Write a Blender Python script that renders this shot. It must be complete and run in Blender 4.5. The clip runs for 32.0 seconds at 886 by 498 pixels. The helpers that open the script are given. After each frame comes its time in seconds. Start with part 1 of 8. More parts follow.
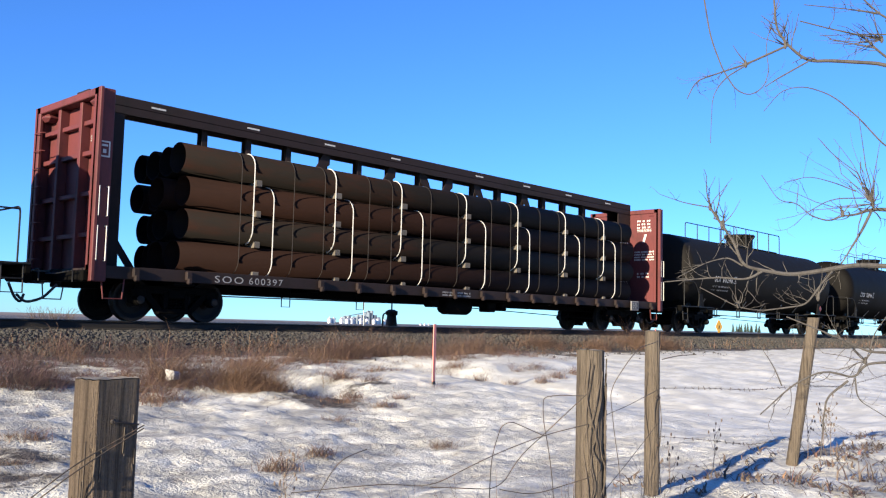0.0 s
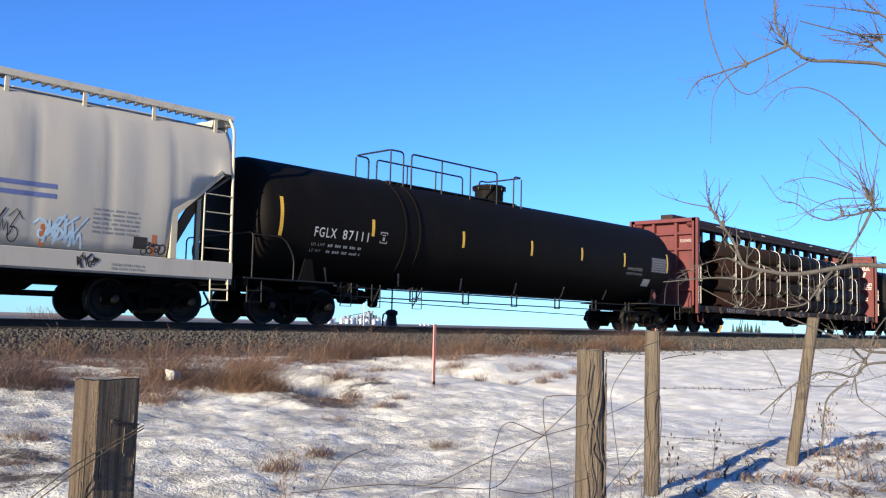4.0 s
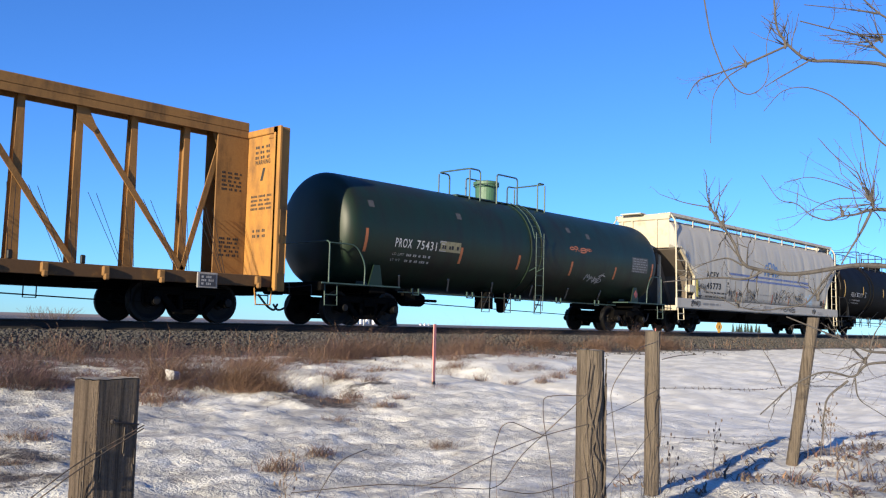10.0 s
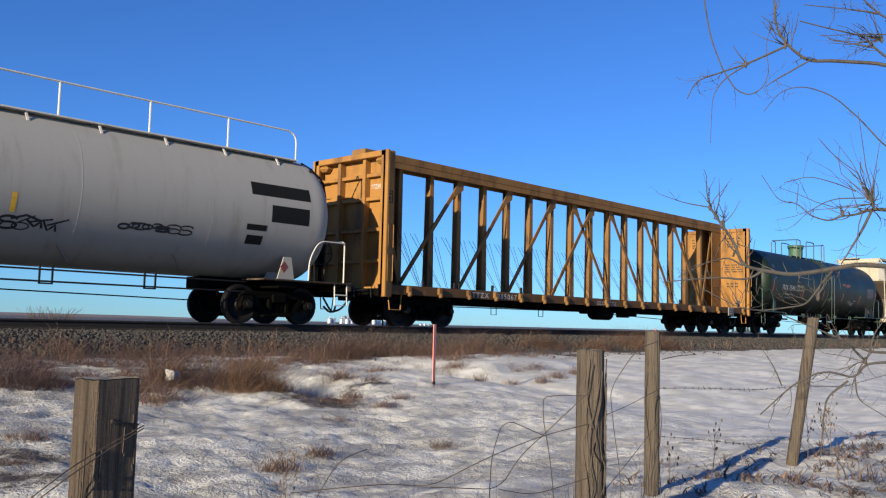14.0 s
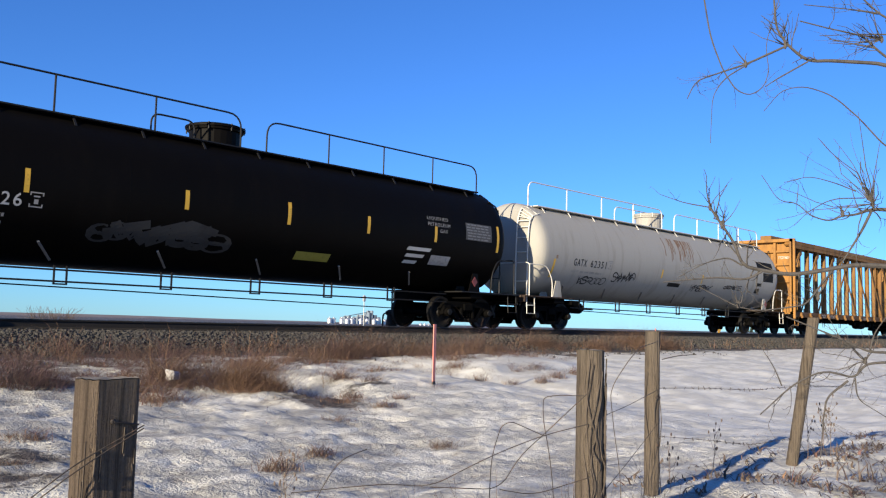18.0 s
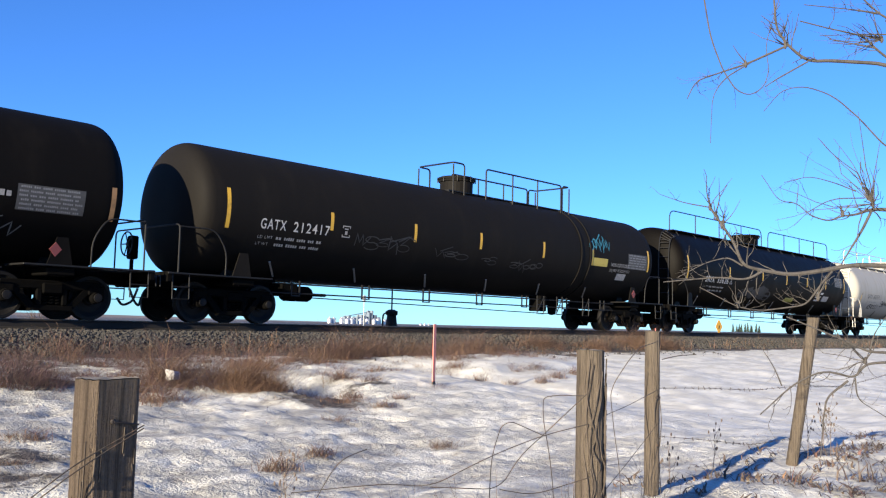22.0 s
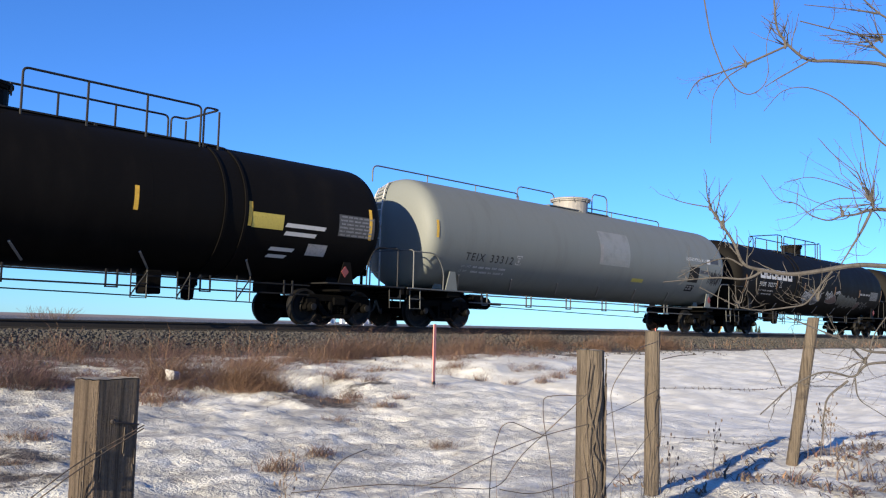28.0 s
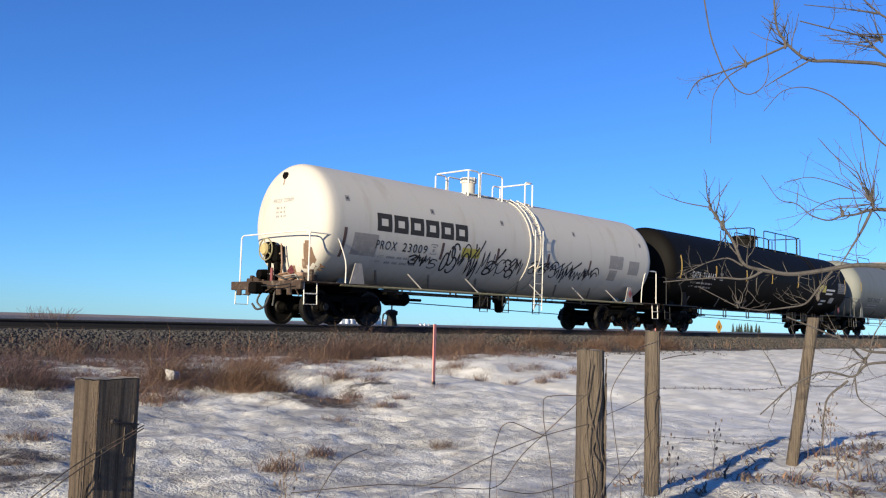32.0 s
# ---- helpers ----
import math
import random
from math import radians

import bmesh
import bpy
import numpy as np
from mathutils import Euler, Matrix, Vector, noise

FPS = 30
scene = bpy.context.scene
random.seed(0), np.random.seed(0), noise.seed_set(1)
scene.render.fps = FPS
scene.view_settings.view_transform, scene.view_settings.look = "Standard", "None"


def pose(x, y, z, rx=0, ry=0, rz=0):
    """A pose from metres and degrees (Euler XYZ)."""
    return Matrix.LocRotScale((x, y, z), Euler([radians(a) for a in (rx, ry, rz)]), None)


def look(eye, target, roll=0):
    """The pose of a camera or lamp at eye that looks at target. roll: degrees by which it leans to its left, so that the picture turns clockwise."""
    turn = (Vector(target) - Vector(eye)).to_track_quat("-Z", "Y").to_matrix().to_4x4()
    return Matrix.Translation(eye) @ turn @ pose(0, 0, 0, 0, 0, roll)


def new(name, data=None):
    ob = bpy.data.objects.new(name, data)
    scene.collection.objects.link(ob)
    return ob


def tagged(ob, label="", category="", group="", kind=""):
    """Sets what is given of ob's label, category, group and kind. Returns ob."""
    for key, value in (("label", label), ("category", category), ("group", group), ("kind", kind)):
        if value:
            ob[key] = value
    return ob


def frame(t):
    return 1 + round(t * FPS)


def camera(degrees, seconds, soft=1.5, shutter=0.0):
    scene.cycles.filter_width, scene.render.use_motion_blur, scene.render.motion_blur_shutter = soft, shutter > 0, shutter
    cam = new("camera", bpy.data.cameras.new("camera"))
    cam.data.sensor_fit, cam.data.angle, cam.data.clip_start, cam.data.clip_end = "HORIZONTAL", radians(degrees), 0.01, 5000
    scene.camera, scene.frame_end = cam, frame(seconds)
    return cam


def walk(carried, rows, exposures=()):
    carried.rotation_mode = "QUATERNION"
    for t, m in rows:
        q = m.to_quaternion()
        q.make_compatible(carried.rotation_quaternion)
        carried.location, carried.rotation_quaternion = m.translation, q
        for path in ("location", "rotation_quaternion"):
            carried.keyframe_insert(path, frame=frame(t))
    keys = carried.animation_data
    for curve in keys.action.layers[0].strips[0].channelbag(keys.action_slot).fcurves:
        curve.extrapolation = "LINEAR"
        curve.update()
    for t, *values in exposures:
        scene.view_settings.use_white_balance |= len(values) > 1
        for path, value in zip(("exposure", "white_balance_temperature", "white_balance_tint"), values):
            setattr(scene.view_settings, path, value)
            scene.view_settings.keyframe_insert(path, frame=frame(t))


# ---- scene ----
cam = camera(53.36, 32.0, soft=1.2)
EYE = (0.0, 0.0, 0.10)
FORWARD = Vector((0.72494, 0.68358, 0.08476))
VIEW = look(EYE, Vector(EYE) + 10 * FORWARD, 1.387)
walk(cam, [(0, VIEW), (32, VIEW)], exposures=[(0, 1.46), (2, 1.51), (6, 1.31), (9, 1.26), (11, 1.15), (13, 0.84), (14, 0.79), (17, 0.91), (18, 1.03), (19, 1.17), (20, 1.21), (22, 1.39), (24, 1.41), (27.5, 1.31), (29, 1.24), (31, 1.17), (32, 0.96)])

# how far the train has rolled, second by second
ROLLED = (0.0, 6.54, 12.92, 19.2, 25.27, 31.39, 37.57, 43.96, 50.34, 56.66, 63.15, 69.62, 75.86, 82.19, 88.8, 95.61, 102.43,
          109.28, 116.17, 123.32, 130.8, 138.19, 145.71, 153.5, 161.37, 169.27, 177.3, 185.4, 193.67, 202.22, 210.67, 219.54, 228.56)
TRACK_Y = 18.6

# ---- light ----
SUN_EL, SUN_AZ = radians(14.5), radians(10.2)   # height of the sun; heading of its light from +x towards +y
world = bpy.data.worlds.new("winter_sky")
scene.world = world
world.use_nodes = True
wn = world.node_tree.nodes
sky = wn.new("ShaderNodeTexSky")
sky.sky_type, sky.sun_disc = "NISHITA", False
sky.sun_elevation, sky.sun_rotation = SUN_EL, math.atan2(-math.cos(SUN_AZ), -math.sin(SUN_AZ))
sky.altitude, sky.air_density, sky.dust_density, sky.ozone_density = 1000, 1.0, 0.1, 3.0
tint = wn.new("ShaderNodeMix")
tint.data_type, tint.blend_type = "RGBA", "MULTIPLY"
tint.inputs["Factor"].default_value = 1.0
tint.inputs["B"].default_value = (0.58, 1.10, 1.92, 1)   # a deep clear winter blue
world.node_tree.links.new(sky.outputs[0], tint.inputs["A"])
world.node_tree.links.new(tint.outputs["Result"], wn["Background"].inputs[0])
wn["Background"].inputs[1].default_value = 0.05
sun = new("sun", bpy.data.lights.new("sun", "SUN"))
sun.data.energy, sun.data.angle, sun.data.color = 4.9, radians(0.53), (1.0, 0.86, 0.63)
sun.matrix_world = look((0, 0, 50), Vector((0, 0, 50)) + Vector((math.cos(SUN_EL) * math.cos(SUN_AZ), math.cos(SUN_EL) * math.sin(SUN_AZ), -math.sin(SUN_EL))))


# ---- materials ----
def node(nt, kind, **values):
    n = nt.nodes.new(kind)
    for key, value in values.items():
        if key in n.inputs:
            n.inputs[key].default_value = value
    return n


def noise_tex(nt, coord, size, detail=6, rough=0.6, stretch=(1, 1, 1)):
    """Noise whose features are about size metres, stretched along the axes."""
    mp = nt.nodes.new("ShaderNodeMapping")
    mp.inputs["Scale"].default_value = [1 / (size * s) for s in stretch]
    nt.links.new(coord, mp.inputs["Vector"])
    n = node(nt, "ShaderNodeTexNoise", Scale=1.0, Detail=detail, Roughness=rough)
    nt.links.new(mp.outputs[0], n.inputs["Vector"])
    return n.outputs["Fac"]


def ramp(nt, fac, lo, hi):
    r = nt.nodes.new("ShaderNodeMapRange")
    r.interpolation_type = "SMOOTHSTEP"
    r.inputs["From Min"].default_value, r.inputs["From Max"].default_value = lo, hi
    nt.links.new(fac, r.inputs["Value"])
    return r.outputs["Result"]


def blend(nt, fac, a, b, mode="MIX"):
    m = nt.nodes.new("ShaderNodeMix")
    m.data_type, m.blend_type = "RGBA", mode
    for sock, v in ((m.inputs["Factor"], fac), (m.inputs["A"], a), (m.inputs["B"], b)):
        if isinstance(v, (int, float)):
            sock.default_value = v
        elif isinstance(v, tuple):
            sock.default_value = (*v, 1)
        else:
            nt.links.new(v, sock)
    return m.outputs["Result"]


def surface(name, base, rough=0.6, metal=0.0, stain=None, stain_amount=0.5, size=0.8, streak=(1, 1, 1), grain=0.04,
            bump=0.15, bump_size=0.02, tone=0.25, spread=0.0, gloss=0.5):
    """A worn surface: base colour, broad stains, fine grain, relief. spread: how far alike objects differ in tone."""
    m = bpy.data.materials.new(name)
    m.use_nodes = True
    nt = m.node_tree
    bsdf = nt.nodes["Principled BSDF"]
    coord = nt.nodes.new("ShaderNodeTexCoord").outputs["Object"]
    stain = stain or tuple(c * 0.45 for c in base)
    broad = noise_tex(nt, coord, size, 8, 0.65, streak)
    fine = noise_tex(nt, coord, grain, 4, 0.7)
    f = ramp(nt, broad, 0.62 - 0.3 * stain_amount, 0.72)
    ml = nt.nodes.new("ShaderNodeMath")
    ml.operation = "MULTIPLY"
    nt.links.new(f, ml.inputs[0])
    ml.inputs[1].default_value = min(1.0, stain_amount + 0.25)
    col = blend(nt, ml.outputs[0], base, stain)
    dark, light = tuple(c * (1 - tone) for c in (1, 1, 1)), tuple(c * (1 + tone) for c in (1, 1, 1))
    col = blend(nt, 1.0, col, blend(nt, fine, dark, light), "MULTIPLY")
    if spread:
        rnd = nt.nodes.new("ShaderNodeObjectInfo").outputs["Random"]
        col = blend(nt, 1.0, col, blend(nt, rnd, (1 - spread,) * 3, (1 + spread,) * 3), "MULTIPLY")
    nt.links.new(col, bsdf.inputs["Base Color"])
    rr = nt.nodes.new("ShaderNodeMapRange")
    rr.inputs["To Min"].default_value, rr.inputs["To Max"].default_value = max(0.05, rough - 0.12), min(1.0, rough + 0.18)
    nt.links.new(broad, rr.inputs["Value"])
    nt.links.new(rr.outputs[0], bsdf.inputs["Roughness"])
    bsdf.inputs["Metallic"].default_value = metal
    bsdf.inputs["Specular IOR Level"].default_value = gloss
    if bump:
        b = node(nt, "ShaderNodeBump", Strength=bump, Distance=bump_size)
        if bump > 0.6:      # wood: cracks run along the grain
            cracks = nt.nodes.new("ShaderNodeMath")
            cracks.operation = "MULTIPLY_ADD"
            nt.links.new(broad, cracks.inputs[0])
            cracks.inputs[1].default_value = 5.0
            nt.links.new(fine, cracks.inputs[2])
            nt.links.new(cracks.outputs[0], b.inputs["Height"])
        else:
            nt.links.new(fine, b.inputs["Height"])
        nt.links.new(b.outputs[0], bsdf.inputs["Normal"])
    return m


BLACK_TANK = surface("black_tank_paint", (0.0046, 0.0041, 0.0037), 0.6, stain=(0.0086, 0.0074, 0.0064), stain_amount=0.45, size=1.6, streak=(0.5, 1, 2.4), tone=0.2, bump=0.05, gloss=0.06)
DEEP_BLACK_TANK = surface("deep_black_paint", (0.0031, 0.0026, 0.0021), 0.5, stain=(0.0055, 0.0045, 0.0036), stain_amount=0.4, size=1.6, streak=(0.5, 1, 2.4), tone=0.2, bump=0.05, gloss=0.06)
GREY_BLACK_TANK = surface("faded_black_paint", (0.0095, 0.0086, 0.0078), 0.62, stain=(0.0145, 0.0128, 0.0112), stain_amount=0.5, size=1.4, streak=(0.5, 1, 2.2), tone=0.22, bump=0.06, gloss=0.06)
GREEN_TANK = surface("dark_green_paint", (0.006, 0.018, 0.0095), 0.45, stain=(0.0105, 0.0098, 0.0066), stain_amount=0.75, size=1.5, streak=(0.6, 1, 2.0), tone=0.2, bump=0.05, gloss=0.3)
GREEN_BRIGHT = surface("green_dome_paint", (0.04, 0.1, 0.055), 0.5, stain_amount=0.3, size=0.4)
WHITE_TANK = surface("white_tank_paint", (0.425, 0.405, 0.36), 0.55, stain=(0.33, 0.29, 0.235), stain_amount=0.35, size=1.6, streak=(0.35, 1, 2.6), tone=0.06, bump=0.04, gloss=0.3)
DIRTY_WHITE_TANK = surface("grimy_white_paint", (0.3, 0.29, 0.262), 0.6, stain=(0.2, 0.18, 0.152), stain_amount=0.36, size=1.3, streak=(0.3, 1, 2.6), tone=0.08, bump=0.05, gloss=0.3)
GREY_TANK = surface("grey_tank_paint", (0.13, 0.14, 0.131), 0.55, stain=(0.108, 0.115, 0.106), stain_amount=0.35, size=1.8, streak=(0.35, 1, 2.4), tone=0.06, bump=0.04, gloss=0.3)
HOPPER_PAINT = surface("hopper_grey_paint", (0.335, 0.318, 0.285), 0.55, stain=(0.27, 0.25, 0.22), stain_amount=0.4, size=1.2, streak=(0.35, 1, 2.8), tone=0.06, bump=0.04, gloss=0.3)
CREAM_PAINT = surface("cream_end_paint", (0.37, 0.33, 0.245), 0.5, stain=(0.26, 0.2, 0.14), stain_amount=0.4, size=0.5, tone=0.1)
YELLOW_BEAM = surface("mustard_yellow_paint", (0.3, 0.145, 0.034), 0.65, stain=(0.1, 0.052, 0.025), stain_amount=0.6, size=0.7, streak=(1, 1, 2.5), tone=0.2, gloss=0.3)
# truss grime, with the shade behind the end bulkhead also in the base colour
SHADED_GRIMY_TRUSS = surface("shaded_grimy_yellow_truss", (0.2, 0.105, 0.036), 0.7, stain=(0.05, 0.03, 0.016), stain_amount=0.55, size=0.6, streak=(1, 1, 3), tone=0.25, gloss=0.2)
GRIMY_SILL = surface("grimy_yellow_sill", (0.085, 0.046, 0.02), 0.7, stain=(0.3, 0.15, 0.035), stain_amount=0.25, size=0.5, tone=0.25, gloss=0.25)
RED_BEAM = surface("oxide_red_paint", (0.1, 0.023, 0.024), 0.6, stain=(0.036, 0.015, 0.015), stain_amount=0.5, size=0.6, streak=(1, 1, 2.2), tone=0.2, gloss=0.3)
BROWN_BEAM = surface("grimy_brown_steel", (0.02, 0.012, 0.011), 0.7, stain=(0.012, 0.01, 0.009), stain_amount=0.5, size=0.6, tone=0.25, gloss=0.25)
PIPE_STEEL = surface("mill_scale_pipe", (0.0055, 0.0043, 0.0036), 0.78, metal=0.0, stain=(0.017, 0.0052, 0.003), stain_amount=0.55, size=1.4, streak=(3, 0.6, 0.6), tone=0.25, spread=0.55, gloss=0.12)
PIPE_RUST = surface("rusty_pipe", (0.016, 0.0066, 0.0045), 0.8, stain=(0.0075, 0.0042, 0.0034), stain_amount=0.5, size=1.4, streak=(3, 0.6, 0.6), tone=0.25, spread=0.4, gloss=0.1)
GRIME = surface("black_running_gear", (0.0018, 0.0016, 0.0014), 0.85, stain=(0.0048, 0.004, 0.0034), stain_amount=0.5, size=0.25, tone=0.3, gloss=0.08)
WHEEL_STEEL = surface("wheel_steel", (0.0042, 0.0036, 0.0033), 0.6, metal=0.1, stain=(0.02, 0.015, 0.012), stain_amount=0.4, size=0.2, tone=0.25, gloss=0.3)
TREAD = surface("polished_steel", (0.4, 0.38, 0.36), 0.3, metal=1.0, stain_amount=0.3, size=0.1)
BLACK_STEEL = surface("black_steel", (0.008, 0.008, 0.0085), 0.55, stain=(0.018, 0.015, 0.013), stain_amount=0.35, size=0.3, tone=0.2, gloss=0.3)
WHITE_STEEL = surface("white_painted_steel", (0.56, 0.54, 0.48), 0.5, stain=(0.3, 0.24, 0.17), stain_amount=0.35, size=0.25, tone=0.1)
GREY_STEEL = surface("galvanised_steel", (0.42, 0.41, 0.39), 0.5, metal=0.5, stain=(0.24, 0.2, 0.16), stain_amount=0.4, size=0.3, tone=0.15)
STRAP = surface("bright_steel_strap", (0.55, 0.54, 0.52), 0.4, metal=0.2, stain_amount=0.2, size=0.3)
DULL_STRAP = surface("dull_steel_strap", (0.02, 0.016, 0.014), 0.6, metal=0.0, stain_amount=0.3, size=0.3)
TIMBER_BLOCK = surface("raw_lumber", (0.11, 0.095, 0.078), 0.85, stain=(0.07, 0.055, 0.042), stain_amount=0.5, size=0.1, spread=0.2)
LETTER_WHITE = surface("white_lettering", (0.46, 0.45, 0.43), 0.55, stain=(0.3, 0.29, 0.28), stain_amount=0.3, size=0.2, tone=0.1)
LETTER_FADED = surface("faded_lettering", (0.3, 0.29, 0.28), 0.6, stain=(0.12, 0.12, 0.12), stain_amount=0.5, size=0.1, tone=0.25)
LETTER_BLACK = surface("black_lettering", (0.03, 0.03, 0.03), 0.7, stain_amount=0.2, size=0.2, gloss=0.15)
# brown dirt, and the shade under the hopper's end slopes put into the colour
SHADED_GRIMY_END = surface("shaded_grimy_brown_end", (0.07, 0.055, 0.042), 0.85, stain=(0.12, 0.09, 0.065), stain_amount=0.5, size=0.6, streak=(1, 1, 2.5), tone=0.2, bump=0.06)
END_STAIN = surface("brown_end_stain", (0.13, 0.08, 0.052), 0.9, stain=(0.32, 0.26, 0.2), stain_amount=0.45, size=0.25, streak=(1, 0.5, 2))
LETTER_GREY = surface("grey_lettering", (0.2, 0.2, 0.2), 0.6, stain_amount=0.4, size=0.1, tone=0.25)
LOGO_BLUE = surface("blue_marking", (0.045, 0.11, 0.26), 0.5, stain_amount=0.25, size=0.3)
STRIPE_BLUE = surface("blue_stripe", (0.09, 0.115, 0.25), 0.5, stain_amount=0.3, size=0.3)
REFLECT_YELLOW = surface("yellow_reflector", (0.62, 0.36, 0.03), 0.4, stain_amount=0.35, size=0.15)
REFLECT_ORANGE = surface("dirty_orange_reflector", (0.33, 0.1, 0.03), 0.5, stain_amount=0.4, size=0.15)
PLATE_YELLOW = surface("yellow_plate", (0.42, 0.33, 0.06), 0.5, stain_amount=0.3, size=0.1)
DULL_PLATE = surface("dull_cream_plate", (0.2, 0.18, 0.1), 0.6, stain=(0.1, 0.09, 0.05), stain_amount=0.5, size=0.15)
OLIVE_PLATE = surface("olive_plate", (0.3, 0.26, 0.04), 0.5, stain_amount=0.3, size=0.1)
PLACARD_RED = surface("red_placard", (0.15, 0.035, 0.034), 0.55, stain_amount=0.4, size=0.1)
RUSTY_DECK = surface("rusty_deck_steel", (0.042, 0.028, 0.021), 0.8, stain=(0.2, 0.17, 0.14), stain_amount=0.35, size=0.22, tone=0.3, gloss=0.2)
RUST = surface("rust_streak", (0.17, 0.095, 0.055), 0.85, stain=(0.28, 0.22, 0.17), stain_amount=0.6, size=0.25, streak=(0.4, 1, 3))
SPRAY_BLACK = surface("black_spray", (0.028, 0.027, 0.028), 0.75, stain=(0.12, 0.115, 0.11), stain_amount=0.3, size=0.08, gloss=0.12)
SPRAY_WHITE = surface("white_spray", (0.26, 0.26, 0.26), 0.5, stain=(0.2, 0.2, 0.2), stain_amount=0.4, size=0.2)
SPRAY_CYAN = surface("cyan_spray", (0.04, 0.2, 0.26), 0.5, stain_amount=0.3, size=0.2)
SPRAY_RED = surface("dull_red_spray", (0.04, 0.01, 0.011), 0.5, stain_amount=0.4, size=0.2)
SPRAY_GREEN = surface("dull_green_spray", (0.011, 0.016, 0.012), 0.5, stain_amount=0.4, size=0.3)
SPRAY_BLUE = surface("pale_blue_spray", (0.3, 0.42, 0.52), 0.5, stain_amount=0.3, size=0.2)
SPRAY_DULL = surface("dull_grey_spray", (0.085, 0.088, 0.085), 0.5, stain=(0.03, 0.03, 0.03), stain_amount=0.5, size=0.15)
PALE_FILL = surface("thin_pale_spray", (0.045, 0.043, 0.043), 0.6, stain=(0.09, 0.087, 0.087), stain_amount=0.5, size=0.3)
GREY_PATCH = surface("grey_patch", (0.2, 0.19, 0.18), 0.6, stain=(0.3, 0.28, 0.26), stain_amount=0.5, size=0.2, tone=0.2)
BLACK_PATCH = surface("black_patch", (0.011, 0.011, 0.011), 0.75, stain_amount=0.3, size=0.2, gloss=0.12)
DARK_PATCH = surface("dark_patch", (0.035, 0.035, 0.04), 0.6, stain_amount=0.3, size=0.2)
PANEL_GREY = surface("dull_panel_paint", (0.05, 0.049, 0.048), 0.6, stain=(0.08, 0.078, 0.075), stain_amount=0.5, size=0.2)
WALK_GRATING = surface("weathered_grating", (0.4, 0.37, 0.31), 0.7, stain_amount=0.5, size=0.3)
RUBBER = surface("hose_rubber", (0.03, 0.029, 0.028), 0.6, stain=(0.09, 0.08, 0.07), stain_amount=0.5, size=0.1)
RAIL_STEEL = surface("rusted_rail", (0.011, 0.0085, 0.007), 0.8, metal=0.0, stain=(0.012, 0.01, 0.009), stain_amount=0.5, size=0.4, tone=0.3)
TIE_WOOD = surface("creosoted_tie", (0.032, 0.026, 0.022), 0.9, stain=(0.06, 0.052, 0.045), stain_amount=0.5, size=0.4, streak=(0.3, 3, 1), spread=0.3)
STONE = surface("ballast_stone", (0.05, 0.047, 0.043), 0.9, stain=(0.013, 0.0122, 0.0115), stain_amount=0.7, size=0.12, tone=0.4)
POST_WOOD = surface("weathered_grey_post", (0.15, 0.115, 0.086), 0.92, stain=(0.042, 0.031, 0.024), stain_amount=0.68, size=0.03, streak=(0.5, 0.5, 12), grain=0.008, bump=0.9, bump_size=0.011, tone=0.4, gloss=0.2)
POST_GREEN = surface("lichen_tan_post", (0.128, 0.104, 0.08), 0.92, stain=(0.042, 0.033, 0.026), stain_amount=0.58, size=0.03, streak=(0.5, 0.5, 10), grain=0.008, bump=0.9, bump_size=0.008, tone=0.4, gloss=0.2)
END_GRAIN = surface("cracked_end_grain", (0.2, 0.175, 0.14), 0.95, stain=(0.08, 0.065, 0.05), stain_amount=0.6, size=0.03, tone=0.4)
WIRE = surface("rusty_wire", (0.05, 0.042, 0.038), 0.7, metal=0.5, stain=(0.16, 0.09, 0.05), stain_amount=0.5, size=0.05)
VINE = surface("dead_vine", (0.07, 0.055, 0.043), 0.85, stain_amount=0.4, size=0.05)
BARK = surface("pale_bark", (0.08, 0.073, 0.067), 0.9, stain=(0.035, 0.031, 0.028), stain_amount=0.55, size=0.05, grain=0.01, bump=0.5, bump_size=0.004, tone=0.3, gloss=0.2)
MARKER_ORANGE = surface("faded_orange_stake", (0.78, 0.24, 0.18), 0.6, stain=(0.6, 0.2, 0.13), stain_amount=0.3, size=0.1, tone=0.08)
SIGN_YELLOW = surface("yellow_sign", (0.75, 0.38, 0.02), 0.5, stain_amount=0.2, size=0.2)
SIGN_GREEN = surface("green_switch_target", (0.02, 0.26, 0.12), 0.5, stain_amount=0.2, size=0.2)
SIGN_RED = surface("red_switch_target", (0.4, 0.03, 0.03), 0.5, stain_amount=0.2, size=0.2)
SILO_STEEL = surface("corrugated_steel", (0.6, 0.61, 0.63), 0.4, metal=0.6, stain_amount=0.2, size=2.0)
# the blue of the distance haze is mixed into this base colour
HAZED_CONCRETE = surface("hazed_blue_concrete", (0.16, 0.2, 0.25), 0.9, stain_amount=0.3, size=4.0)
SPRUCE = surface("dark_spruce", (0.03, 0.045, 0.03), 0.9, stain_amount=0.4, size=1.0)
FAR_LAND = surface("far_brown_ridge", (0.16, 0.135, 0.13), 0.95, stain=(0.24, 0.22, 0.22), stain_amount=0.5, size=80.0, tone=0.1)
TRASH = surface("weathered_white_carton", (0.5, 0.48, 0.46), 0.7, stain_amount=0.5, size=0.1)


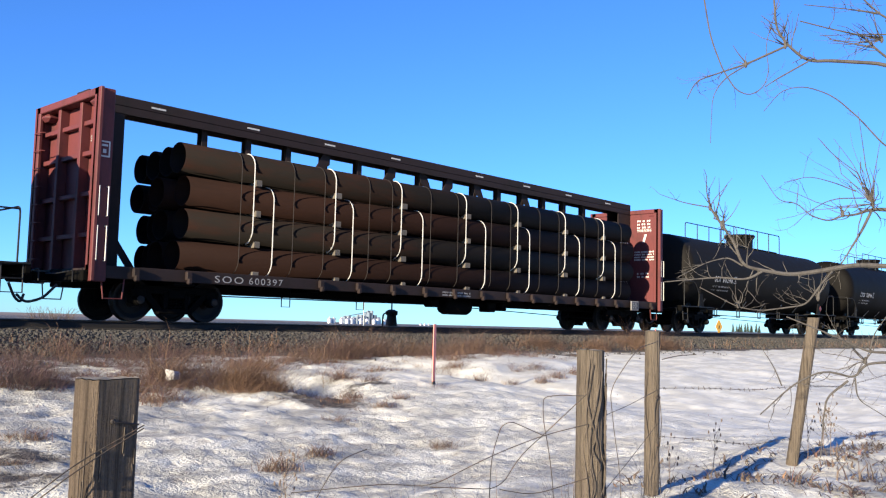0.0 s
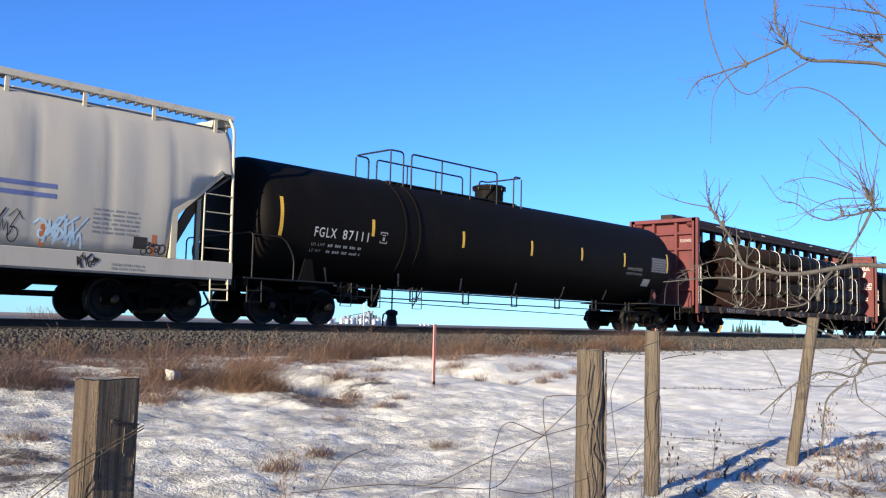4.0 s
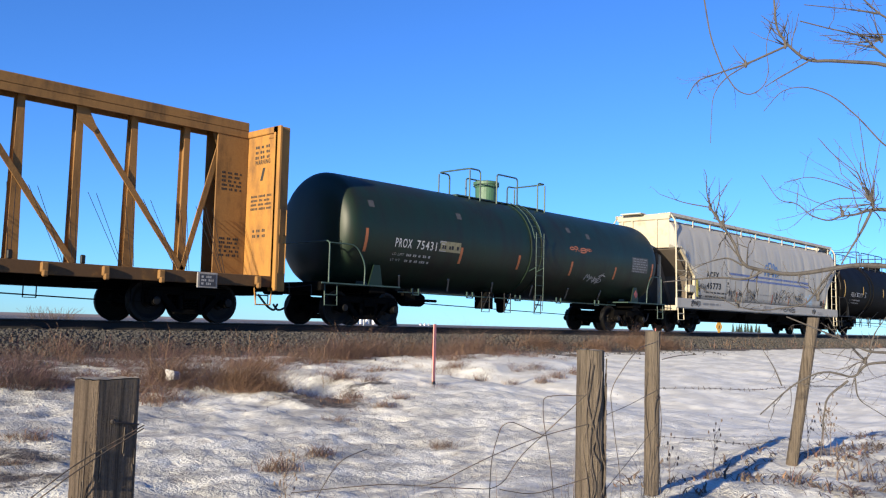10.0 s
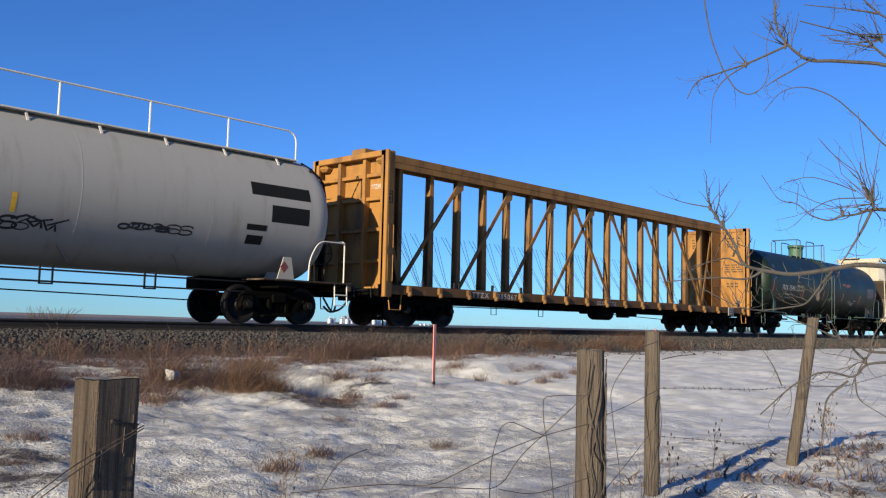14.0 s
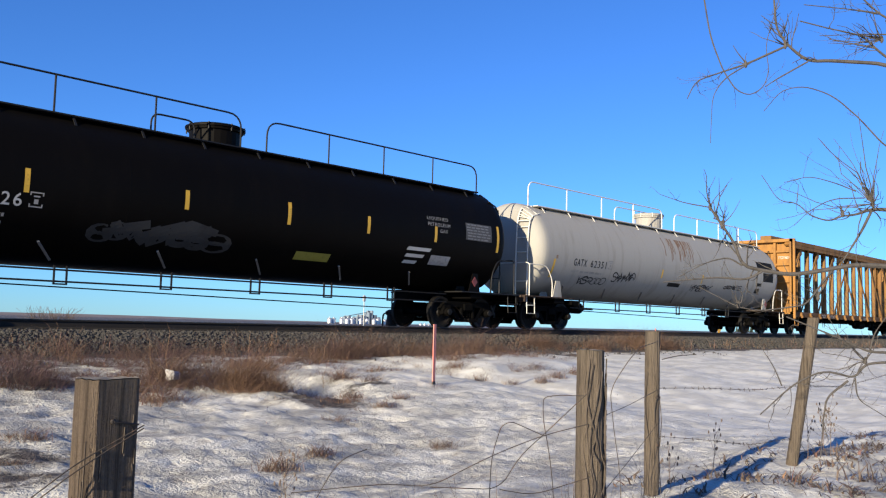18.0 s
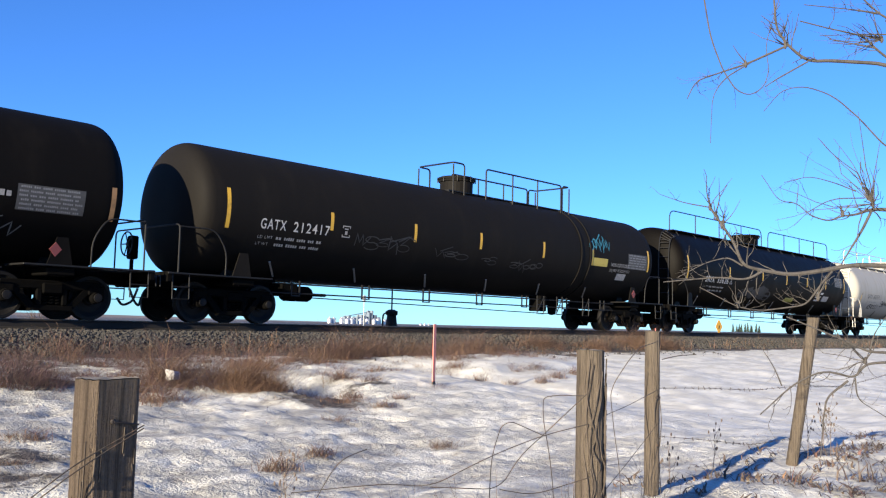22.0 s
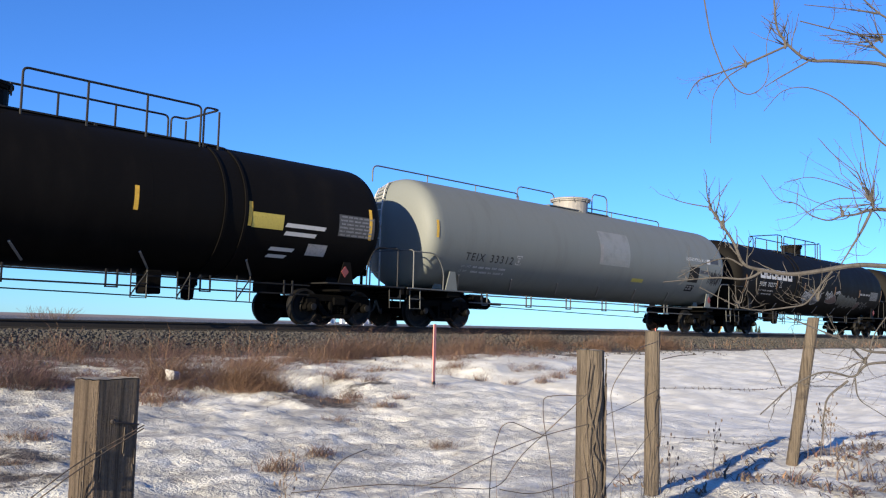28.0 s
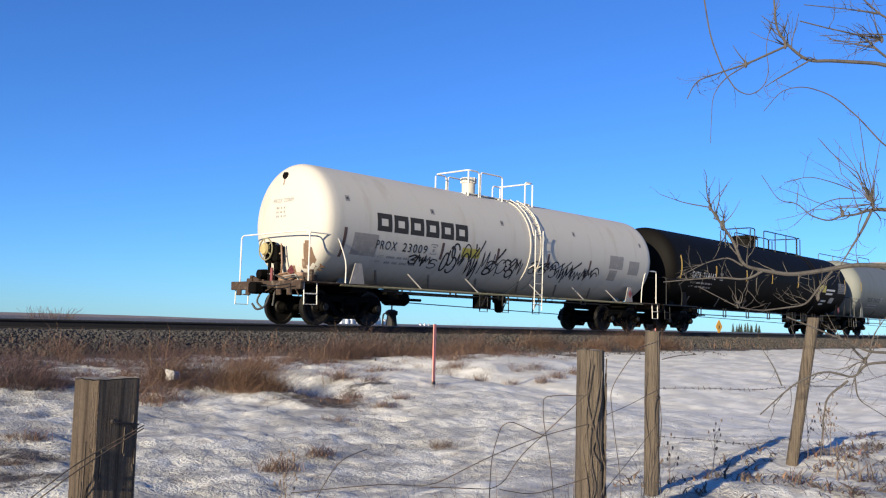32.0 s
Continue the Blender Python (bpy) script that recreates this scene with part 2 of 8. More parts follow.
def grass_material(name, a, b):
    m = bpy.data.materials.new(name)
    m.use_nodes = True
    nt = m.node_tree
    bsdf = nt.nodes["Principled BSDF"]
    rnd = nt.nodes.new("ShaderNodeNewGeometry").outputs["Random Per Island"]
    coord = nt.nodes.new("ShaderNodeTexCoord").outputs["Object"]
    col = blend(nt, rnd, a, b)
    col = blend(nt, ramp(nt, noise_tex(nt, coord, 1.2), 0.4, 0.65), col, tuple(c * 0.72 for c in a))
    nt.links.new(col, bsdf.inputs["Base Color"])
    bsdf.inputs["Roughness"].default_value = 0.85
    return m


RED_GRASS = grass_material("reddish_dead_stalks", (0.22, 0.122, 0.1), (0.06, 0.037, 0.034))
TAN_GRASS = grass_material("tan_dead_grass", (0.31, 0.185, 0.11), (0.1, 0.06, 0.042))
GREY_WEED = grass_material("grey_brown_weeds", (0.15, 0.11, 0.085), (0.06, 0.045, 0.036))


def ground_material():
    """Crusted snow with thin litter; where the attribute 'cover' is high, bare soil and matted dead grass."""
    m = bpy.data.materials.new("crusted_snow")
    m.use_nodes = True
    nt = m.node_tree
    bsdf = nt.nodes["Principled BSDF"]
    coord = nt.nodes.new("ShaderNodeTexCoord").outputs["Object"]
    at = nt.nodes.new("ShaderNodeAttribute")
    at.attribute_name = "cover"
    broad, mid = noise_tex(nt, coord, 1.4, 8, 0.6), noise_tex(nt, coord, 0.17, 5, 0.55, (1.35, 1, 1))
    fine = noise_tex(nt, coord, 0.03, 4, 0.6)
    snow = blend(nt, ramp(nt, broad, 0.35, 0.7), (0.49, 0.475, 0.424), (0.62, 0.602, 0.54))
    # greyer where the relief noise runs low
    snow = blend(nt, ramp(nt, mid, 0.3, 0.5), (0.36, 0.338, 0.3), snow)
    snow = blend(nt, 1.0, snow, blend(nt, fine, (0.9, 0.9, 0.9), (1.1, 1.1, 1.1)), "MULTIPLY")
    patches = ramp(nt, noise_tex(nt, coord, 0.42, 6, 0.6, (1.9, 1, 1)), 0.42, 0.62)
    snow = blend(nt, 1.0, snow, blend(nt, patches, (0.66, 0.66, 0.67), (1.16, 1.16, 1.15)), "MULTIPLY")
    # towards +x the slope lies cleaner, in smoother drifts
    split = nt.nodes.new("ShaderNodeSeparateXYZ")
    nt.links.new(coord, split.inputs[0])
    clean = ramp(nt, split.outputs["X"], 6.0, 14.0)
    snow = blend(nt, clean, snow, blend(nt, patches, (0.52, 0.506, 0.455), (0.665, 0.65, 0.588)))
    # specks of dirt and litter in the crust
    snow = blend(nt, ramp(nt, noise_tex(nt, coord, 0.06, 5, 0.75, (1.8, 1, 1)), 0.67, 0.76), snow, (0.16, 0.13, 0.105))
    soil = blend(nt, ramp(nt, mid, 0.35, 0.65), (0.035, 0.029, 0.025), (0.105, 0.085, 0.07))
    add = nt.nodes.new("ShaderNodeMath")
    add.operation = "ADD"
    nt.links.new(at.outputs["Fac"], add.inputs[0])
    sc = nt.nodes.new("ShaderNodeMath")
    sc.operation = "MULTIPLY_ADD"
    nt.links.new(noise_tex(nt, coord, 0.34, 8, 0.72, (1.5, 1, 1)), sc.inputs[0])
    sc.inputs[1].default_value, sc.inputs[2].default_value = 1.6, -0.8
    nt.links.new(sc.outputs[0], add.inputs[1])
    col = blend(nt, ramp(nt, add.outputs[0], 0.4, 0.68), snow, soil)
    nt.links.new(col, bsdf.inputs["Base Color"])
    bsdf.inputs["Roughness"].default_value = 0.75
    mix = nt.nodes.new("ShaderNodeMath")
    mix.operation = "MULTIPLY_ADD"
    nt.links.new(mid, mix.inputs[0])
    mix.inputs[1].default_value = 3.0
    nt.links.new(fine, mix.inputs[2])
    b = node(nt, "ShaderNodeBump", Strength=1.0, Distance=0.038)
    soft = nt.nodes.new("ShaderNodeMapRange")
    soft.inputs["From Min"].default_value, soft.inputs["From Max"].default_value = 0.35, 0.62
    soft.inputs["To Min"].default_value, soft.inputs["To Max"].default_value = 0.25, 1.0
    nt.links.new(noise_tex(nt, coord, 2.6, 3, 0.5), soft.inputs["Value"])
    along = nt.nodes.new("ShaderNodeMapRange")
    along.inputs["From Min"].default_value, along.inputs["From Max"].default_value = 6.0, 13.0
    along.inputs["To Min"].default_value, along.inputs["To Max"].default_value = 1.0, 0.28
    nt.links.new(split.outputs["X"], along.inputs["Value"])
    less = nt.nodes.new("ShaderNodeMath")
    less.operation = "MULTIPLY"
    nt.links.new(soft.outputs[0], less.inputs[0])
    nt.links.new(along.outputs[0], less.inputs[1])
    nt.links.new(less.outputs[0], b.inputs["Strength"])
    nt.links.new(mix.outputs[0], b.inputs["Height"])
    nt.links.new(b.outputs[0], bsdf.inputs["Normal"])
    return m


SNOW = ground_material()


# ---- mesh helpers ----
def part(name, bm, material, parent=None, label="", smooth=False):
    """Links a bmesh as one mesh object, under parent when given."""
    me = bpy.data.meshes.new(name)
    bm.normal_update()
    bm.to_mesh(me)
    bm.free()
    return piece(name, me, material, parent, label, smooth)


def piece(name, me, material=None, parent=None, label="", smooth=False, at=None):
    if material and not me.materials:
        me.materials.append(material)
    if smooth:
        me.shade_smooth()
    ob = new(name, me)
    if parent:
        ob.parent = parent
    if at is not None:
        ob.matrix_basis = at
    if label:
        ob["label"] = label
    return ob


def thing(name, label, category, group="", at=None):
    ob = tagged(new(name), label, category, group)
    ob.empty_display_size = 0.3
    if at is not None:
        ob.matrix_basis = at
    return ob


def box(bm, x0, x1, y0, y1, z0, z1, bevel=0.0):
    vs = [bm.verts.new((x, y, z)) for x in (x0, x1) for y in (y0, y1) for z in (z0, z1)]
    fs = [bm.faces.new([vs[i] for i in q]) for q in ((0, 1, 3, 2), (4, 6, 7, 5), (0, 4, 5, 1), (2, 3, 7, 6), (0, 2, 6, 4), (1, 5, 7, 3))]
    if bevel:
        es = {e for f in fs for e in f.edges}
        bmesh.ops.bevel(bm, geom=list(es), offset=bevel, segments=1, affect="EDGES")
    return bm


def boxes(*specs, bevel=0.0):
    bm = bmesh.new()
    for s in specs:
        box(bm, *s, bevel=bevel)
    return bm


def tube(bm, pts, r, n=8, r_end=None, cap=True):
    """A round bar along a polyline, tapering to r_end."""
    pts = [Vector(p) for p in pts]
    rings = []
    side = None
    for i, p in enumerate(pts):
        d = (pts[min(i + 1, len(pts) - 1)] - pts[max(i - 1, 0)]).normalized()
        if side is None or abs(side.dot(d)) > 0.95:
            side = d.orthogonal().normalized()
        side = (side - d * side.dot(d)).normalized()
        up = d.cross(side)
        rad = r + (r_end - r) * i / (len(pts) - 1) if r_end is not None else r
        rings.append([bm.verts.new(p + rad * (side * math.cos(a) + up * math.sin(a))) for a in (2 * math.pi * k / n for k in range(n))])
    for a, b in zip(rings, rings[1:]):
        for k in range(n):
            bm.faces.new((a[k], a[(k + 1) % n], b[(k + 1) % n], b[k]))
    if cap:
        bm.faces.new(rings[0][::-1])
        bm.faces.new(rings[-1])
    return bm


def tubes(r, *paths, n=8):
    bm = bmesh.new()
    for p in paths:
        tube(bm, p, r, n)
    return bm


def rounded(pts, radius, steps=4):
    """A polyline with its corners rounded."""
    pts = [Vector(p) for p in pts]
    out = [pts[0]]
    for a, b, c in zip(pts, pts[1:], pts[2:]):
        u, v = (a - b), (c - b)
        k = min(radius, u.length * 0.45, v.length * 0.45)
        p, q = b + u.normalized() * k, b + v.normalized() * k
        for i in range(steps + 1):
            t = i / steps
            out.append((1 - t) ** 2 * p + 2 * t * (1 - t) * b + t * t * q)
    return out + [pts[-1]]


def lathe(bm, profile, axis="x", n=32, centre=(0, 0, 0), close=True):
    """Turns (along, radius) pairs about an axis."""
    c = Vector(centre)
    rings = []
    for u, r in profile:
        ring = []
        for k in range(n):
            a = 2 * math.pi * k / n
            p = {"x": (u, r * math.cos(a), r * math.sin(a)), "y": (r * math.sin(a), u, r * math.cos(a)), "z": (r * math.cos(a), r * math.sin(a), u)}[axis]
            ring.append(bm.verts.new(c + Vector(p)))
        rings.append(ring)
    for a, b in zip(rings, rings[1:]):
        for k in range(n):
            bm.faces.new((a[k], a[(k + 1) % n], b[(k + 1) % n], b[k]))
    if close:
        bm.faces.new(rings[0][::-1])
        bm.faces.new(rings[-1])
    bmesh.ops.recalc_face_normals(bm, faces=bm.faces)
    return bm


def prism(bm, outline, y0, y1):
    """Extrudes an outline of (x, z) from y0 to y1."""
    a = [bm.verts.new((x, y0, z)) for x, z in outline]
    b = [bm.verts.new((x, y1, z)) for x, z in outline]
    n = len(outline)
    fs = [bm.faces.new(a), bm.faces.new(b[::-1])] + [bm.faces.new((a[i], b[i], b[(i + 1) % n], a[(i + 1) % n])) for i in range(n)]
    bmesh.ops.recalc_face_normals(bm, faces=fs)
    return bm


def slab(bm, p, q, width, depth, side=(0, 1, 0)):
    """A flat bar from p to q; depth along side, width across it."""
    p, q, side = Vector(p), Vector(q), Vector(side)
    w = (q - p).cross(side).normalized() * width / 2
    s = side.normalized() * depth / 2
    a = [bm.verts.new(e + i * w + j * s) for e in (p, q) for i, j in ((-1, -1), (1, -1), (1, 1), (-1, 1))]
    fs = [bm.faces.new([a[i] for i in f]) for f in ((0, 1, 2, 3), (7, 6, 5, 4), (0, 4, 5, 1), (1, 5, 6, 2), (2, 6, 7, 3), (3, 7, 4, 0))]
    bmesh.ops.recalc_face_normals(bm, faces=fs)
    return bm


# surfaces on which markings lie: (along, height on the skin) -> place
def on_tank(r, zc):
    return lambda x, h, off=0.0025: Vector((x, -(r + off) * math.cos(h / r), zc + (r + off) * math.sin(h / r)))


def on_plane(y):
    return lambda x, h, off=0.0025: Vector((x, y - off, h))


def on_end(x0):
    """An end that faces -x; along runs towards -y."""
    return lambda x, h, off=0.0025: Vector((x0 - off, -x, h))


def patch(bm, skin, x0, x1, h0, h1, lean=0.0, nh=None, off=0.0025):
    """A marking laid on a skin. lean: how far its top slips along."""
    nh = nh or max(1, int(abs(h1 - h0) / 0.12) + 1)
    nx = max(1, int(abs(x1 - x0) / 0.2))
    rows = [[bm.verts.new(skin(x0 + (x1 - x0) * i / nx + lean * j / nh, h0 + (h1 - h0) * j / nh, off)) for i in range(nx + 1)] for j in range(nh + 1)]
    for a, b in zip(rows, rows[1:]):
        for i in range(nx):
            bm.faces.new((a[i], a[i + 1], b[i + 1], b[i]))
    return bm


def lettering(text, skin, x0, h0, cap, length=None, lean=0.0, bold=0.0):
    """The text as a thin mesh on a skin: cap height and, when given, its whole length."""
    cu = bpy.data.curves.new("lettering", "FONT")
    cu.body, cu.size, cu.resolution_u, cu.offset = text, cap / 0.73, 3, bold * 0.4
    cu.space_character = 1.22
    ob = new("lettering", cu)
    me = bpy.data.meshes.new_from_object(ob.evaluated_get(bpy.context.evaluated_depsgraph_get()))
    bpy.data.objects.remove(ob)
    bm = bmesh.new()
    bm.from_mesh(me)
    bpy.data.meshes.remove(me)
    for k in range(1, 6):
        g = bm.verts[:] + bm.edges[:] + bm.faces[:]
        bmesh.ops.bisect_plane(bm, geom=g, plane_co=(0, cap * k / 6, 0), plane_no=(0, 1, 0))
    xs = [v.co.x for v in bm.verts]
    w, x_lo = max(xs) - min(xs), min(xs)
    k = length / w if length else 1.0
    for v in bm.verts:
        v.co = skin(x0 + (v.co.x - x_lo) * k + lean * v.co.y, h0 + v.co.y, 0.0035)
    return bm


def small_print(skin, x0, x1, h, height, rnd, words=5, bm=None, rows=1, pitch=0.1):
    """Unreadable small lettering as short bars."""
    bm = bm or bmesh.new()
    for row in range(rows):
        x = x0
        while x < x1 - 0.03:
            w = min((x1 - x0) / words * rnd.uniform(0.45, 1.0), x1 - x)
            n = max(1, int(w / (height * 0.8)))
            for i in range(n):
                a = x + w * i / n
                patch(bm, skin, a, a + w / n * 0.72, h - row * pitch, h - row * pitch + height * rnd.uniform(0.8, 1.0), nh=1)
            x += w + height * 0.9
    return bm


def stroke(bm, skin, pts, width, lift=0.0):
    """A sprayed line through points on a skin, with mitred joints."""
    fine, left, right = [pts[0]], [], []
    for (xa, ha), (xb, hb) in zip(pts, pts[1:]):
        n = max(1, int(math.hypot(xb - xa, hb - ha) / 0.09) + 1)
        fine += [(xa + (xb - xa) * k / n, ha + (hb - ha) * k / n) for k in range(1, n + 1)]
    pts = fine
    for i, (x, h) in enumerate(pts):
        (xa, ha), (xb, hb) = pts[max(i - 1, 0)], pts[min(i + 1, len(pts) - 1)]
        d = math.hypot(xb - xa, hb - ha) or 1
        nx, nh = -(hb - ha) / d * width / 2, (xb - xa) / d * width / 2
        left.append(bm.verts.new(skin(x + nx, h + nh, 0.0025 + lift)))
        right.append(bm.verts.new(skin(x - nx, h - nh, 0.0025 + lift)))
    for i in range(len(pts) - 1):
        bm.faces.new((left[i], right[i], right[i + 1], left[i + 1]))
    return bm


def glyph_strokes(rnd):
    """One letter-like sprayed sign as polylines in a unit box, leaning and looping at random."""
    def arc(cx, cy, rx, ry, a0, a1, n=9):
        return [(cx + rx * math.cos(a0 + (a1 - a0) * i / n), cy + ry * math.sin(a0 + (a1 - a0) * i / n)) for i in range(n + 1)]
    j = lambda v: v + rnd.uniform(-0.12, 0.12)
    kind = rnd.choice((0, 0, 0, 1, 2, 3, 4, 5, 5, 6, 7, 7))
    if kind == 0:
        return [[(j(0.1), j(0)), (j(0.25), j(1)), (j(0.4), j(0.3)), (j(0.65), j(0.9)), (j(0.7), j(0.1)), (j(1.0), j(0.7))]]
    if kind == 1:
        return [arc(0.5, 0.5, 0.45, 0.5, rnd.uniform(0.3, 1.2), rnd.uniform(7.0, 9.6), 16)]
    if kind == 2:
        return [arc(0.45, 0.75, 0.38, 0.26, 0.2, 4.4) + arc(0.45, 0.25, 0.42, 0.3, 1.4, -2.6)]
    if kind == 3:
        return [[(0.5 + 0.06 * k * math.cos(0.8 * k + 1), 0.5 + 0.055 * k * math.sin(0.8 * k + 1)) for k in range(11)]]
    if kind == 4:
        return [arc(0.25, 0.35, 0.28, 0.36, 1.0, 7.0, 12) + arc(0.75, 0.6, 0.3, 0.36, 2.5, 8.6, 12)]
    if kind == 5:
        return [arc(0.4, 0.25, 0.36, 0.26, 2.6, 8.6, 12) + [(j(0.8), j(1.15))], [(j(0.0), j(0.8)), (j(0.5), j(1.1)), (j(1.1), j(0.85))]]
    if kind == 7:
        return [[(j(0.0), j(0.95)), (j(0.3), j(-0.1)), (j(0.55), j(0.6)), (j(0.8), j(-0.2))], [(j(0.2), j(0.55)), (j(1.1), j(1.2))]]
    return [arc(0.5, 0.2, 0.5, 0.9, 3.0, 0.2, 10), arc(0.5, 0.0, 0.35, 0.6, 2.9, 0.4, 8)]


def scrawl(skin, x0, x1, h0, h1, rnd, strokes=5, width=0.035, wild=1.0):
    """A loose sprayed tag: letter-like signs of uneven size in a row on the skin."""
    bm = bmesh.new()
    w, tall = (x1 - x0) / strokes, h1 - h0
    for k in range(strokes):
        size = rnd.uniform(0.5, 1.0)
        ox, oh = x0 + w * k - 0.08 * w, h0 + (tall * (1 - size)) * rnd.random()
        lean = rnd.uniform(0.0, 0.25) * wild
        for n, line in enumerate(glyph_strokes(rnd)):
            pts = [(ox + w * (1.55 * u - 0.15 + lean * v), oh + tall * size * v) for u, v in line]
            stroke(bm, skin, pts, width * rnd.uniform(0.65, 1.35), 0.0003 * ((2 * k + n) % 5))
    return bm


def spray_fill(skin, x0, x1, h0, h1, rnd, lift=0.0):
    """A filled bulging shape of a sprayed mural; returns its mesh and its outline."""
    cx, ch, n, ph = (x0 + x1) / 2, (h0 + h1) / 2, 22, rnd.uniform(0, 6)
    rim = []
    for k in range(n):
        a = 2 * math.pi * k / n
        m = 1 + 0.13 * math.sin(3 * a + ph) + 0.06 * math.sin(5 * a - ph)
        rim.append((cx + (x1 - x0) / 2 * m * math.cos(a), ch + (h1 - h0) / 2 * m * math.sin(a)))
    bm = bmesh.new()
    rings = [[bm.verts.new(skin(cx + (x - cx) * f, ch + (h - ch) * f, 0.0015 + lift)) for x, h in rim] for f in (1.0, 0.66, 0.33)]
    mid = bm.verts.new(skin(cx, ch, 0.0015 + lift))
    for a, b in zip(rings, rings[1:]):
        for k in range(n):
            bm.faces.new((a[k], a[(k + 1) % n], b[(k + 1) % n], b[k]))
    for k in range(n):
        bm.faces.new((rings[-1][k], rings[-1][(k + 1) % n], mid))
    return bm, rim + rim[:1]


def mural_shape(car, skin, x0, x1, h0, h1, rnd, fill, edge, label="", width=0.04, lift=0.0):
    bm, rim = spray_fill(skin, x0, x1, h0, h1, rnd, lift)
    body = part("mural_fill", bm, fill, car, label)
    part("mural_outline", stroke(bmesh.new(), skin, rim, width, 0.0012 + lift), edge, body)


# ---- ground and track ----
def spaced(stops):
    """Grid lines: (from, to, step) stretches joined."""
    out = []
    for a, b, s in stops:
        n = max(1, round((b - a) / s))
        out += [a + (b - a) * i / n for i in range(n)]
    return out + [stops[-1][1]]


def smooth(a, b, t):
    t = min(1.0, max(0.0, (t - a) / (b - a)))
    return t * t * (3 - 2 * t)


PROFILE = ((-4000, -1.6), (-60, -1.5), (-6, -1.35), (0, -1.28), (2.2, -1.2), (3.2, -1.16), (4.4, -1.3), (5.8, -1.42), (7.2, -1.32), (9.0, -1.1), (11.0, -0.9),
           (13.0, -0.74), (15.0, -0.66), (15.9, -0.58), (16.75, -0.3), (17.1, -0.235), (20.1, -0.235), (20.5, -0.3), (21.8, -0.72), (24.0, -0.95), (60, -1.3), (400, -2.2), (4000, -6.0))


def profile(y):
    for (a, za), (b, zb) in zip(PROFILE, PROFILE[1:]):
        if y <= b:
            t = (y - a) / (b - a)
            return za + (zb - za) * t
    return PROFILE[-1][1]


def soft_profile(y):
    w = 0.12 if y > 15.5 else 0.5
    return (profile(y - w) + 2 * profile(y) + profile(y + w)) / 4 if -50 < y < 50 else profile(y)


def brush_edge(x):
    """Where the dead brush along the track gives way to snow."""
    return 11.3 + 2.2 * smooth(7, 15, x) + 1.4 * smooth(24, 40, x) + 0.6 * noise.noise((x * 0.35, 3.1, 0)) + 0.35 * noise.noise((x * 1.3, 9.1, 0))


def ground_z(x, y):
    z = soft_profile(y)
    if y < 15.6:
        k = smooth(15.6, 14.0, y) * smooth(-40, -10, y)
        z += k * (0.10 * noise.noise((x * 0.22, y * 0.3, 5)) + 0.05 * noise.noise((x * 0.8, y * 0.9, 2)) + (0.03 * noise.noise((x * 1.6 + y, y * 2.6, 8)) + 0.03 * noise.noise((x * 4 + 2 * y, y * 6, 1)) + 0.02 * noise.noise((x * 9 + 3 * y, y * 12, 6))) * (0.5 + 0.5 * smooth(14, 8, x))
                  + 0.045 * (0.45 - abs(noise.noise((x * 2.2 - 1.1 * y, y * 1.7, 15)))) * smooth(5.5, 8, y) * smooth(16, 8, x))
        # an undercut lip of snow with brush below it
        z += 0.11 * smooth(11.55, 11.95, y + 0.3 * noise.noise((x * 0.9, 0, 3))) * smooth(15.0, 12.5, y) * smooth(12.0, 14.0, x) * smooth(19.0, 16.5, x)
        # a washed-out gully that runs down from the brush
        z -= 0.13 * math.exp(-((x - 12.4 - 0.35 * (13.5 - y)) / 0.9) ** 2) * smooth(14.2, 12.5, y) * smooth(6.5, 9.5, y)
        # a drift that crosses the foot of the slope
        z += 0.1 * math.exp(-((y - 5.0 - 0.05 * (x - 7)) / 0.35) ** 2) * smooth(4, 6.5, x) * smooth(12, 9, x)
        # a hollow behind the golden brush
        z -= 0.5 * math.exp(-((x - 8.75) / 0.5) ** 2 - ((y - 11.7) / (0.35 if y > 11.7 else 1.1)) ** 2)
        # a low mound by the leaning post
        z += 0.1 * math.exp(-((x - 10.6) / 1.9) ** 2 - ((y - 4.2) / 1.0) ** 2)
    elif y > 22:
        z += 0.15 * noise.noise((x * 0.05, y * 0.05, 5)) * smooth(22, 40, y)
    return z


